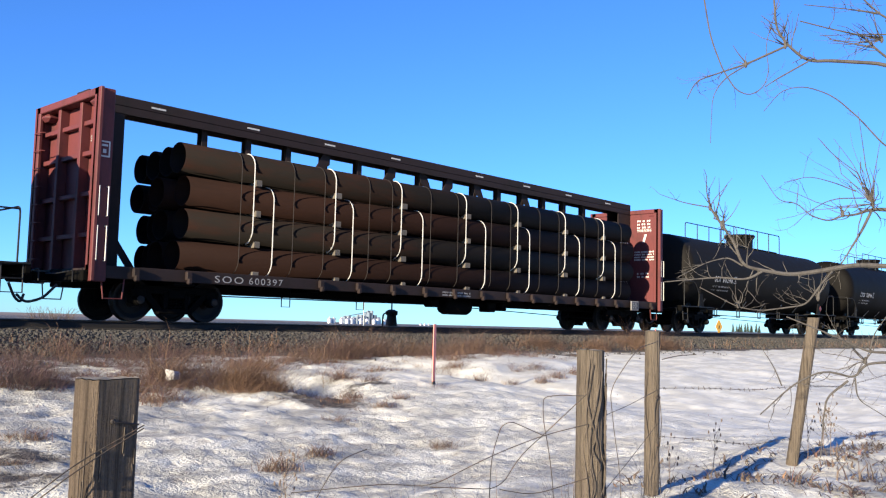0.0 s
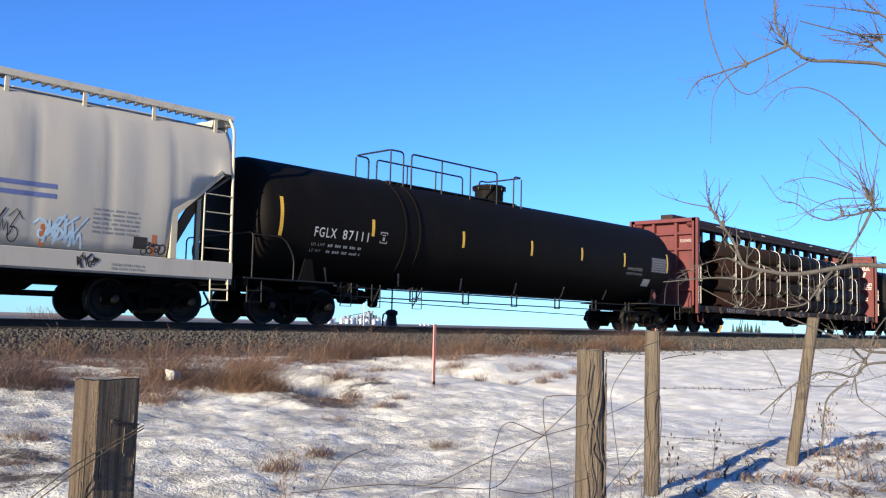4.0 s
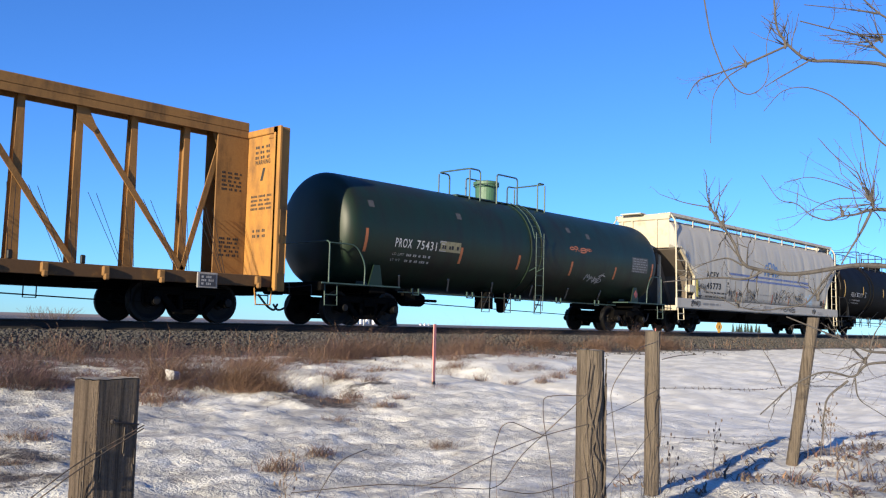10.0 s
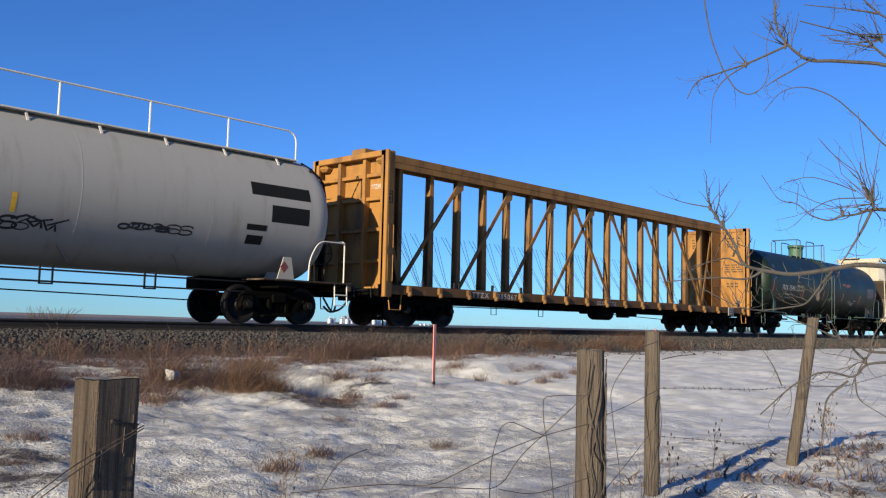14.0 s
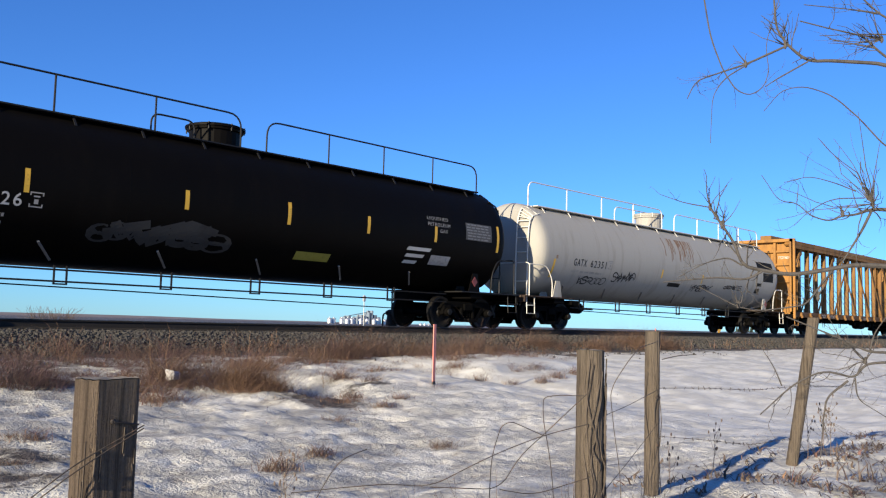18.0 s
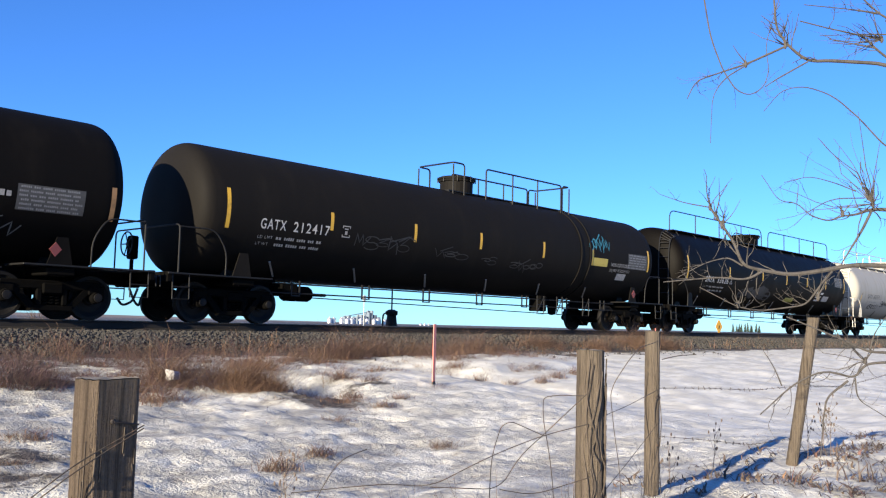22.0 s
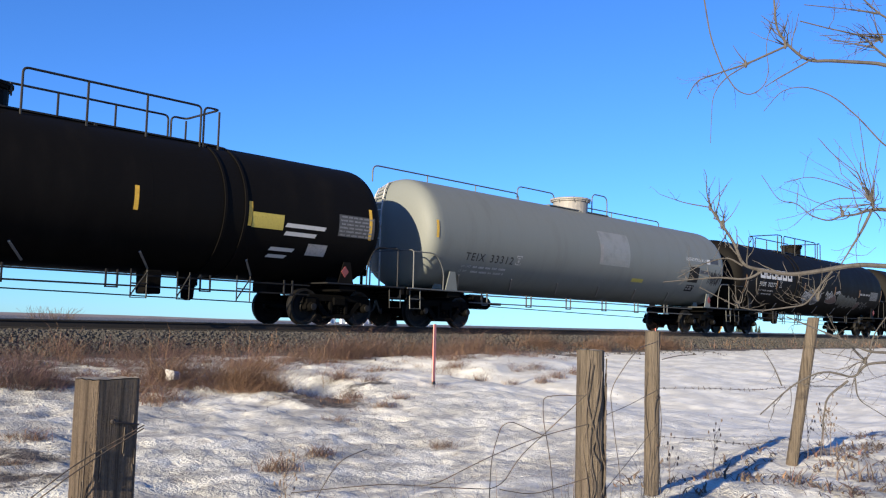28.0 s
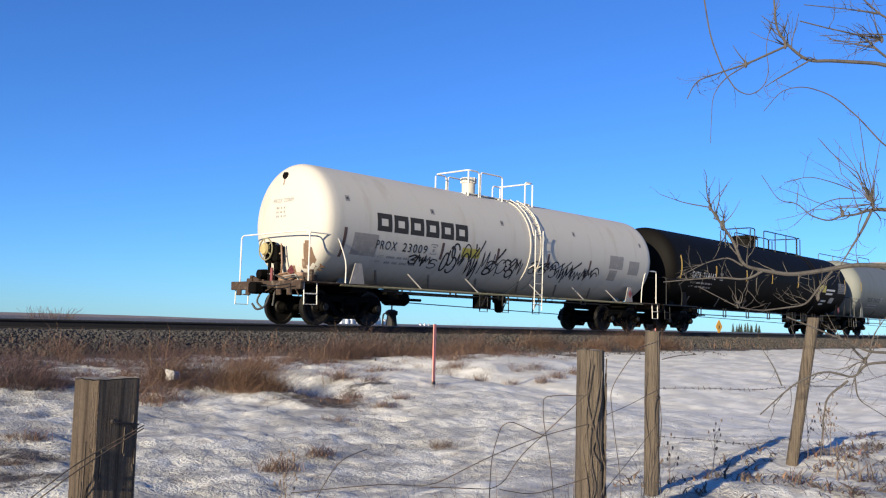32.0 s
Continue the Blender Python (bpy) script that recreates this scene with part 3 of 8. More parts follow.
def cover(x, y):
    """How much bare soil and dead grass shows."""
    if 15.7 < y < 22:
        return 0.95
    if y >= 22:
        return 0.25 + 0.5 * smooth(60, 500, y)
    e = brush_edge(x)
    c = (0.4 + 0.4 * noise.noise((x * 0.7, y * 1.0, 21))) * smooth(e - 0.4, e + 0.9, y) - 0.25 * smooth(13.6, 15.0, y) * smooth(10, 5, x)
    c += 0.3 * math.exp(-((x - 14.3) / 1.7) ** 2 - ((y - 12.8) / 0.8) ** 2)
    c -= 0.55 * math.exp(-((x - 8.7) / 0.7) ** 2 - ((y - 11.6) / 0.6) ** 2)
    c += 0.5 * smooth(14.9, 15.6, y)
    c += 0.1 * smooth(13, 7, x) * smooth(3, 6, y) + 0.16 * smooth(0.1, 0.6, noise.noise((x * 0.6, y * 0.9, 11))) * smooth(5.0, 7.5, y)
    c += 0.66 * math.exp(-((x - 8.2) / 0.6) ** 2 - ((y - 9.9) / 0.7) ** 2) + 0.6 * math.exp(-((x - 9.6) / 0.8) ** 2 - ((y - 10.7) / 0.5) ** 2)
    c += 0.45 * math.exp(-((y - 3.4 - 0.02 * x) / 0.8) ** 2) * smooth(5.0, 8.0, x) * (0.5 + noise.noise((x * 0.9, y * 1.3, 4)))
    c += 0.26 * math.exp(-((x - 3.1) / 0.7) ** 2 - ((y - 8.0) / 1.2) ** 2) + 0.18 * math.exp(-((x - 3.0) / 1.8) ** 2 - ((y - 7.0) / 2.2) ** 2)
    return c


def build_ground():
    gx = spaced(((-4000, -400, 900), (-400, -60, 60), (-60, -8, 4), (-8, 0, 0.4), (0, 16, 0.075), (16, 34, 0.15), (34, 70, 0.6), (70, 200, 5), (200, 800, 60), (800, 4000, 800)))
    gy = spaced(((-4000, -400, 900), (-400, -40, 60), (-40, -4, 3), (-4, 2, 0.4), (2, 14, 0.075), (14, 17.2, 0.12), (17.2, 22, 0.3), (22, 40, 1.5), (40, 200, 12), (200, 800, 60), (800, 4000, 800)))
    verts = [(x, y, ground_z(x, y)) for y in gy for x in gx]
    n = len(gx)
    faces = [(j * n + i, j * n + i + 1, (j + 1) * n + i + 1, (j + 1) * n + i) for j in range(len(gy) - 1) for i in range(n - 1)]
    me = bpy.data.meshes.new("ground")
    me.from_pydata(verts, [], faces)
    at = me.attributes.new("cover", "FLOAT", "POINT")
    at.data.foreach_set("value", np.array([cover(v[0], v[1]) for v in verts], dtype=np.float32))
    tagged(piece("ground", me, SNOW, smooth=True), "crusted old snow over a grassy railway slope", "snow", kind="structure")


build_ground()

RAIL_FROM, RAIL_TO = -260.0, 700.0


def build_track():
    rail_outline = ((-0.075, -0.185), (0.075, -0.185), (0.075, -0.17), (0.012, -0.15), (0.012, -0.045), (0.036, -0.03), (0.036, -0.006), (0.028, 0), (-0.028, 0), (-0.036, -0.006), (-0.036, -0.03), (-0.012, -0.045), (-0.012, -0.15), (-0.075, -0.17))
    for side in (-1, 1):
        bm = bmesh.new()
        y = TRACK_Y + side * 0.7535
        a = [bm.verts.new((RAIL_FROM, y + dy, z)) for dy, z in rail_outline]
        b = [bm.verts.new((RAIL_TO, y + dy, z)) for dy, z in rail_outline]
        k = len(a)
        bm.faces.new(a), bm.faces.new(b[::-1])
        for i in range(k):
            bm.faces.new((a[i], b[i], b[(i + 1) % k], a[(i + 1) % k]))
        bmesh.ops.recalc_face_normals(bm, faces=bm.faces)
        rail = tagged(part("rail", bm, RAIL_STEEL), "rusty steel running rail on tie plates", "rail", "running rails", "structure")
        head = boxes((RAIL_FROM, RAIL_TO, y - 0.024, y + 0.024, 0.0005, 0.002))
        part("running_band", head, TREAD, rail, "wheel-polished top of the rail")
    # ties: single pieces where they are near, one joined run elsewhere
    bed = tagged(new("track_bed"), "creosoted wooden ties half buried in ballast", "railway ties", kind="structure")
    me = bpy.data.meshes.new("tie")
    bm = boxes((-0.115, 0.115, -1.3, 1.3, -0.36, -0.187), bevel=0.012)
    bm.to_mesh(me)
    bm.free()
    rnd = random.Random(4)
    far = bmesh.new()
    x = RAIL_FROM
    while x < RAIL_TO:
        if -4 < x < 100:
            piece("tie", me, TIE_WOOD, bed, at=pose(x + rnd.uniform(-0.03, 0.03), TRACK_Y + rnd.uniform(-0.05, 0.05), rnd.uniform(-0.01, 0.0), 0, 0, rnd.uniform(-1, 1)))
        else:
            box(far, x - 0.115, x + 0.115, TRACK_Y - 1.3, TRACK_Y + 1.3, -0.36, -0.187)
        x += 0.53
    tagged(part("tie_run", far, TIE_WOOD, bed, "distant run of wooden ties"), kind="stuff")


build_track()


def scatter_mesh(name, shapes, material, label, category, parent=None):
    """Joins many small copies, given as (template verts, faces, 4x4 rows), into one mesh."""
    vs, fs, base = [], [], 0
    for v, f, m in shapes:
        vs.append(v @ m[:3, :3].T + m[:3, 3])
        fs += [tuple(i + base for i in q) for q in f]
        base += len(v)
    me = bpy.data.meshes.new(name)
    me.from_pydata(np.concatenate(vs).tolist(), [], fs)
    return tagged(piece(name, me, material, parent), label, category, kind="stuff")


def stone_templates(n, rnd):
    out = []
    for _ in range(n):
        bm = bmesh.new()
        bmesh.ops.create_icosphere(bm, subdivisions=1, radius=1.0)
        for v in bm.verts:
            v.co *= rnd.uniform(0.7, 1.15)
            v.co.z *= 0.75
        bmesh.ops.dissolve_degenerate(bm, dist=0.05, edges=bm.edges)
        out.append((np.array([v.co[:] for v in bm.verts]), [tuple(v.index for v in f.verts) for f in bm.faces]))
        bm.free()
    return out


def placed(x, y, z, s, rnd, flat=1.0):
    m = Matrix.LocRotScale((x, y, z), Euler([rnd.uniform(0, 6.28) for _ in range(3)]), (s, s * rnd.uniform(0.7, 1.2), s * flat))
    return np.array(m)


def build_ballast():
    rnd = random.Random(11)
    kinds = stone_templates(12, rnd)
    shapes = []
    for _ in range(21000):
        x = rnd.uniform(2, 20) if rnd.random() < 0.6 else rnd.uniform(20, 62)
        y = rnd.triangular(15.5, 17.75, 16.6)
        s = rnd.uniform(0.022, 0.06) * (1 + 0.25 * (x > 20))
        v, f = rnd.choice(kinds)
        shapes.append((v, f, placed(x, y, ground_z(x, y) + 0.3 * s, s, rnd)))
    for _ in range(900):
        x, y = rnd.uniform(3, 30), rnd.gauss(15.2, 0.8)
        if y < 15.6:
            v, f = rnd.choice(kinds)
            shapes.append((v, f, placed(x, y, ground_z(x, y) + 0.01, rnd.uniform(0.015, 0.04), rnd)))
    scatter_mesh("ballast", shapes, STONE, "grey-brown crushed stone along the track", "ballast")


build_ballast()


# ---- distance ----
def build_distance():
    # low ridge on the skyline
    bm = bmesh.new()
    rows = []
    for i in range(121):
        a = radians(-12 + i * 1.0)
        d = 3000.0
        x, y = d * math.cos(a), d * math.sin(a)
        h = -3.0 + 2.0 * noise.noise((i * 0.15, 0, 7)) + 7.0 * smooth(48, 66, i - 12)
        rows.append([bm.verts.new((x * k, y * k, z)) for k, z in ((0.97, -9.0), (1.0, h), (1.15, h - 4))])
    for a, b in zip(rows, rows[1:]):
        for k in range(2):
            bm.faces.new((a[k], a[k + 1], b[k + 1], b[k]))
    tagged(part("backdrop_ridge", bm, FAR_LAND, smooth=True), "low brown prairie ridge on the horizon", "ridge", kind="structure")
    rnd = random.Random(21)
    # grain bins of a distant farm, with a leg tower
    for i in range(18):
        far = i > 14
        x, y = (826 + i * 8.9 if not far else 1008 + (i - 15) * 13) + rnd.uniform(-0.7, 0.7), 1000 + rnd.uniform(-6, 6)
        r, h = (3.0 + 0.25 * rnd.random(), rnd.uniform(10.0, 11.5)) if not far else (2.6, rnd.uniform(5.0, 6.0))
        silo = thing("grain_bin", "round corrugated steel grain bin with a conical roof", "grain bin", "grain bins of the farm", pose(x, y, -6.5))
        part("bin_wall", lathe(bmesh.new(), [(0, r)] + [(h * k / 8, r + 0.06 * (k % 2)) for k in range(1, 9)], "z", 20), SILO_STEEL, silo, smooth=True)
        part("bin_roof", lathe(bmesh.new(), [(h, r + 0.2), (h + r * 0.5, 0.5), (h + r * 0.5 + 0.5, 0.4)], "z", 20), SILO_STEEL, silo)
    tower = thing("grain_elevator", "grain elevator with a tall head house, hazed blue-grey", "grain elevator", at=pose(930, 1040, -6.5))
    for x, w, h in ((-46, 5, 14), (-38, 5, 16), (-20, 6, 15), (-12, 5, 18), (-5, 5, 16), (3, 3.4, 22), (9, 3.0, 25), (16, 5, 18), (24, 4, 15)):
        part("storage_block", boxes((x - w / 2, x + w / 2, -6, 6, 0, h), bevel=0.5), HAZED_CONCRETE, tower)
    part("leg_tower", boxes((2, 4.0, -2, 2, 22, 25)), HAZED_CONCRETE, tower)
    part("conveyor", slab(bmesh.new(), (-46, 0, 14), (2, 0, 22), 1.0, 1.0), HAZED_CONCRETE, tower)
    mast = thing("light_mast", "slim steel mast with a box on top", "mast", at=pose(131.7, 148, -1.5))
    part("pole", tubes(0.09, ((0, 0, 0), (0, 0, 7.6))), GREY_STEEL, mast)
    part("head_box", boxes((-0.35, 0.35, -0.2, 0.2, 6.2, 7.5), bevel=0.05), GREY_STEEL, mast)
    # spruces in a shelter belt
    for i in range(14):
        x, y = 2140 + i * 12 + rnd.uniform(-4, 4), 1000 + rnd.uniform(-8, 8)
        h = rnd.uniform(19, 27)
        tree = thing("spruce", "dark narrow spruce of a distant shelter belt", "tree", "spruces of the shelter belt", pose(x, y, -4.5))
        part("trunk", tubes(0.4, ((0, 0, 0), (0, 0, h * 0.3))), BARK, tree)
        bm = bmesh.new()
        for k in range(7):
            z, r = h * (0.12 + 0.125 * k), (1 - k / 7.6) * h * 0.24
            lathe(bm, [(z, r * rnd.uniform(0.85, 1.1)), (z + h * 0.06, r * 0.62), (z + h * 0.17, 0.15)], "z", 11, (rnd.uniform(-0.3, 0.3), rnd.uniform(-0.3, 0.3), 0))
        for v in bm.verts:
            v.co += Vector([rnd.uniform(-0.35, 0.35) for _ in range(3)])
        part("crown", bm, SPRUCE, tree)
    # warning sign beyond the track
    sign = thing("warning_sign", "yellow diamond road warning sign on a post", "road sign", at=pose(123.5, 60, -1.3))
    part("post", boxes((-0.05, 0.05, -0.05, 0.05, 0, 2.3)), GREY_STEEL, sign)
    face = part("sign_face", prism(bmesh.new(), ((-1.1, 2.0), (-0.15, 1.05), (0.15, 1.05), (1.1, 2.0), (0.15, 2.95), (-0.15, 2.95)), -0.1, -0.07), SIGN_YELLOW, sign)
    part("symbol", prism(bmesh.new(), ((-0.2, 1.65), (0.05, 1.65), (0.2, 2.1), (-0.05, 2.25)), -0.115, -0.104), LETTER_BLACK, face)
    # leafless bush beyond the rails
    bush = thing("far_bush", "leafless grey bush beyond the rails", "bush", at=pose(16.9, 40, ground_z(16.9, 40)))
    for _ in range(150):
        a = rnd.uniform(0, 6.28)
        sx, sz = rnd.uniform(-1.1, 1.1), rnd.uniform(1.0, 1.6)
        tip = Vector((sx + 0.4 * math.cos(a), rnd.uniform(-0.5, 0.5), sz))
        part("stem", tube(bmesh.new(), ((sx * 0.6, 0, 0), (sx * 0.8, 0, sz * 0.6), tip), 0.012, 4, 0.004), GREY_WEED, bush)


build_distance()


def build_switch_stand():
    st = thing("switch_stand", "black switch stand with a green and red target on a mast", "switch stand", at=pose(19.9, 21.0, -0.42))
    part("base", lathe(bmesh.new(), [(0, 0.3), (0.08, 0.3), (0.1, 0.24), (0.75, 0.15), (0.8, 0.2), (0.9, 0.2), (0.95, 0.08)], "z", 14), BLACK_STEEL, st, smooth=False)
    part("throw_lever", tubes(0.028, rounded(((-0.16, 0, 0.85), (-0.38, 0, 0.8), (-0.4, 0, 0.15)), 0.12)), BLACK_STEEL, st)
    part("mast", tubes(0.025, ((0, 0, 0.9), (0, 0, 3.15))), BLACK_STEEL, st)
    part("green_target", boxes((-0.16, 0.3, -0.03, -0.01, 2.68, 3.12)), SIGN_GREEN, st, "green metal target plate")
    part("red_target", boxes((0.06, 0.084, 0.04, 0.3, 2.68, 3.12)), SIGN_RED, st, "red metal target plate")
    part("head_block", boxes((-0.5, 0.9, -0.35, 0.35, -0.05, 0.02), bevel=0.02), TIE_WOOD, st)


build_switch_stand()


# ---- the train ----
RUNNERS, ROLLERS = [], []      # (thing, x at the start), (wheelset, x in its car, angle)
SHARED = {}


def shared(key, build):
    if key not in SHARED:
        me = bpy.data.meshes.new(key)
        bm = build()
        bm.normal_update()
        bm.to_mesh(me)
        bm.free()
        SHARED[key] = me
    return SHARED[key]


def side_frame_mesh():
    bm = boxes((-1.0, 1.0, -0.07, 0.07, 0.6, 0.77), (-0.42, 0.42, -0.08, 0.08, 0.17, 0.28), (-0.3, -0.2, -0.09, 0.09, 0.28, 0.6), (0.2, 0.3, -0.09, 0.09, 0.28, 0.6), bevel=0.015)
    for s in (-1, 1):
        slab(bm, (s * 0.72, 0, 0.6), (s * 0.36, 0, 0.23), 0.13, 0.13)
        box(bm, s * 0.89 - 0.17, s * 0.89 + 0.17, -0.09, 0.09, 0.5, 0.7, bevel=0.03)
        box(bm, s * 1.02 - 0.05, s * 1.02 + 0.05, -0.07, 0.07, 0.38, 0.62, bevel=0.02)
        lathe(bm, [(-0.17, 0.05), (-0.165, 0.11), (-0.02, 0.13), (0.05, 0.12)], "y", 14, (s * 0.89, 0, 0.457))
    return bm


def spring_mesh():
    bm = bmesh.new()
    for x in (-0.12, 0.0, 0.12):
        path = [(x + 0.052 * math.cos(a), 0.052 * math.sin(a), 0.28 + 0.24 * a / (2 * math.pi * 4)) for a in (2 * math.pi * 4 * i / 40 for i in range(41))]
        tube(bm, path, 0.016, 5)
    return bm


def wheel_mesh():
    return lathe(bmesh.new(), [(-0.075, 0.1), (-0.075, 0.14), (-0.03, 0.16), (-0.01, 0.3), (-0.055, 0.385), (-0.07, 0.39), (-0.07, 0.452), (0.035, 0.46), (0.045, 0.478), (0.066, 0.478), (0.07, 0.46), (0.07, 0.39), (0.04, 0.375), (0.03, 0.18), (0.075, 0.15), (0.075, 0.1)], "y", 30)


def truck(car, x):
    """Two wheelsets in cast side frames, with bolster and springs."""
    for s in (-1, 1):
        turn = 0 if s < 0 else 180
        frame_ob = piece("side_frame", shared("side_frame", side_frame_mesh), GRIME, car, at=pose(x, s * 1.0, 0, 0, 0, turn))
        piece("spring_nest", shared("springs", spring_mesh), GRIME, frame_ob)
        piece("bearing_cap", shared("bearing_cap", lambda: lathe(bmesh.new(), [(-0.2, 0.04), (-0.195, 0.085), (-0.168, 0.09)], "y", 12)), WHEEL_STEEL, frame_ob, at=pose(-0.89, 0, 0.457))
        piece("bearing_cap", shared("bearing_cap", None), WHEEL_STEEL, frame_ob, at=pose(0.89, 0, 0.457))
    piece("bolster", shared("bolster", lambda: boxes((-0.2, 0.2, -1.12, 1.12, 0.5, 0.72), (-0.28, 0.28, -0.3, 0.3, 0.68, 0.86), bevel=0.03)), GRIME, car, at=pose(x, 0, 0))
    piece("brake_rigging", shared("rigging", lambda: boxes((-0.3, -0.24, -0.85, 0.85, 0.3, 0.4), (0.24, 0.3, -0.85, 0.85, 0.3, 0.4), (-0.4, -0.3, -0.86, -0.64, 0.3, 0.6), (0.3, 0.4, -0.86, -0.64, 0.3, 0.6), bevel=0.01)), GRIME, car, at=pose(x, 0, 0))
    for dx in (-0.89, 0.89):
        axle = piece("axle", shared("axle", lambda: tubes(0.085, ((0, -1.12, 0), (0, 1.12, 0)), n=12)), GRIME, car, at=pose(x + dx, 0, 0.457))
        for s in (-1, 1):
            piece("wheel", shared("wheel", wheel_mesh), WHEEL_STEEL, axle, at=pose(0, s * 0.76, 0, 0, 0, 0 if s < 0 else 180), smooth=False)
        ROLLERS.append((axle, x + dx))


def coupler(car, x, s, reach):
    """Coupler shank and knuckle, air hose and cut lever at the end that faces s."""
    bm = boxes((x, x + s * (reach - 0.32), -0.09, 0.09, 0.8, 0.98) if s > 0 else (x - reach + 0.32, x, -0.09, 0.09, 0.8, 0.98), bevel=0.02)
    a, b = sorted((x + s * (reach - 0.34), x + s * (reach - 0.03)))
    box(bm, a, b, -0.17, 0.13, 0.74, 1.04, bevel=0.05)
    part("coupler", bm, GRIME, car, "rusty knuckle coupler")
    part("air_hose", tubes(0.028, rounded(((x + s * 0.1, -0.3, 0.72), (x + s * reach * 0.45, -0.32, 0.42), (x + s * reach * 0.8, -0.2, 0.33), (x + s * (reach - 0.02), -0.12, 0.5)), 0.3, 6)), RUBBER, car, "sagging rubber air hose")
    part("cut_lever", tubes(0.014, ((x + s * 0.25, -0.1, 0.95), (x + s * 0.3, -0.7, 0.93), (x + s * 0.25, -1.35, 0.98), (x + s * 0.25, -1.36, 0.75))), BLACK_STEEL, car)


def brake_wheel(car, x, y, z, mat, turn=0):
    bm = bmesh.new()
    ring = [(0, 0.28 * math.cos(a), 0.28 * math.sin(a)) for a in (2 * math.pi * i / 24 for i in range(25))]
    tube(bm, ring, 0.018, 6)
    for i in range(5):
        a = 2 * math.pi * i / 5
        tube(bm, ((0.02, 0, 0), (0, 0.28 * math.cos(a), 0.28 * math.sin(a))), 0.014, 5)
    lathe(bm, [(0.0, 0.05), (0.06, 0.06), (0.1, 0.04)], "x", 10)
    w = part("brake_wheel", bm, mat, car, "spoked hand-brake wheel")
    w.matrix_basis = pose(x, y, z, 0, 0, turn)
    g = part("brake_gear_box", boxes((0.06, 0.24, -0.13, 0.13, -0.35, 0.2), (0.1, 0.18, -0.05, 0.05, -0.85, -0.3), bevel=0.03), GRIME, car)
    g.matrix_basis = pose(x, y, z, 0, 0, turn)


def railing(car, mat, y, xs, z0, z1, r=0.02, mid=None, name="handrail", ends=0.12, label=""):
    """A handrail over a tank: a bent top bar and posts at xs."""
    bm = tubes(r, rounded(((xs[0], y, z0), (xs[0], y, z1), (xs[-1], y, z1), (xs[-1], y, z0)), ends, 5))
    for x in xs[1:-1]:
        tube(bm, ((x, y, z0), (x, y, z1)), r, 6)
    if mid:
        tube(bm, ((xs[0], y, mid), (xs[-1], y, mid)), r * 0.8, 6)
    return part(name, bm, mat, car, label)


def ladder(car, mat, rails, rungs, r=0.018, name="ladder"):
    """Two rails given as polylines of equal length, with rungs between them."""
    bm = bmesh.new()
    for p in rails:
        tube(bm, p, r, 6)
    a, b = [[Vector(q) for q in p] for p in rails]

    def along(pts, t):
        i = min(int(t * (len(pts) - 1)), len(pts) - 2)
        f = t * (len(pts) - 1) - i
        return pts[i].lerp(pts[i + 1], f)
    for i in range(rungs):
        t = (i + 0.5) / rungs
        tube(bm, (along(a, t), along(b, t)), r * 0.75, 5)
    return part(name, bm, mat, car)


def dish(q, depth):
    """How far a tank head bulges where the distance from its axis is q of its radius."""
    return depth * (1 - min(0.9999, q) ** 3.0) ** (1 / 3.0)


def tank_shell(r, half_barrel, depth, zc, shift=0.0):
    """Barrel with dished heads."""
    qs = [0.012, 0.15, 0.3, 0.45, 0.6, 0.72, 0.81, 0.88, 0.925, 0.955, 0.975, 0.988, 0.9955]
    head = [(-half_barrel - dish(q, depth), r * q) for q in qs] + [(-half_barrel, r)]
    prof = head + [(-half_barrel + 0.04, r), (0, r), (half_barrel - 0.04, r)] + [(-a, b) for a, b in head[::-1]]
    return lathe(bmesh.new(), prof, "x", 128, (shift, 0, zc))


def head_ladder(car, mat, half, barrel, r, zc, y0, y1, end=-1, rungs=10):
    """A ladder that climbs the head at the -x or +x end, bent over it towards the top."""
    rails = []
    for y in (y0, y1):
        pts, out = [], 0.0
        for z in (zc + 0.93 * math.sqrt(r * r - y * y), zc + 0.8 * math.sqrt(r * r - y * y), zc + 0.62 * r, zc + 0.4 * r, zc, 1.07):
            out = max(out, dish(math.hypot(y, z - zc) / r, 0.6))
            pts.append((end * (half + barrel + out + 0.1), y, z))
        rails.append([(pts[0][0] - 0.35 * end, y, pts[0][2] + 0.12)] + pts)
    ladder(car, mat, rails, rungs, 0.024)


def block_letters(skin, x0, length, h0, cap, mat, car, blocks=6):
    """The owner's wordmark as plain heavy shapes."""
    w = length / blocks
    for i in range(blocks):
        a, b = x0 + i * w + 0.04 * w, x0 + (i + 1) * w - 0.09 * w
        t = cap * 0.3
        bm = bmesh.new()
        patch(bm, skin, a, a + t, h0, h0 + cap)
        patch(bm, skin, a + t, b - t, h0 + cap - t, h0 + cap)
        patch(bm, skin, b - t, b, h0, h0 + cap)
        patch(bm, skin, a + t, b - t, h0, h0 + t)
        part("wordmark_block", bm, mat, car)


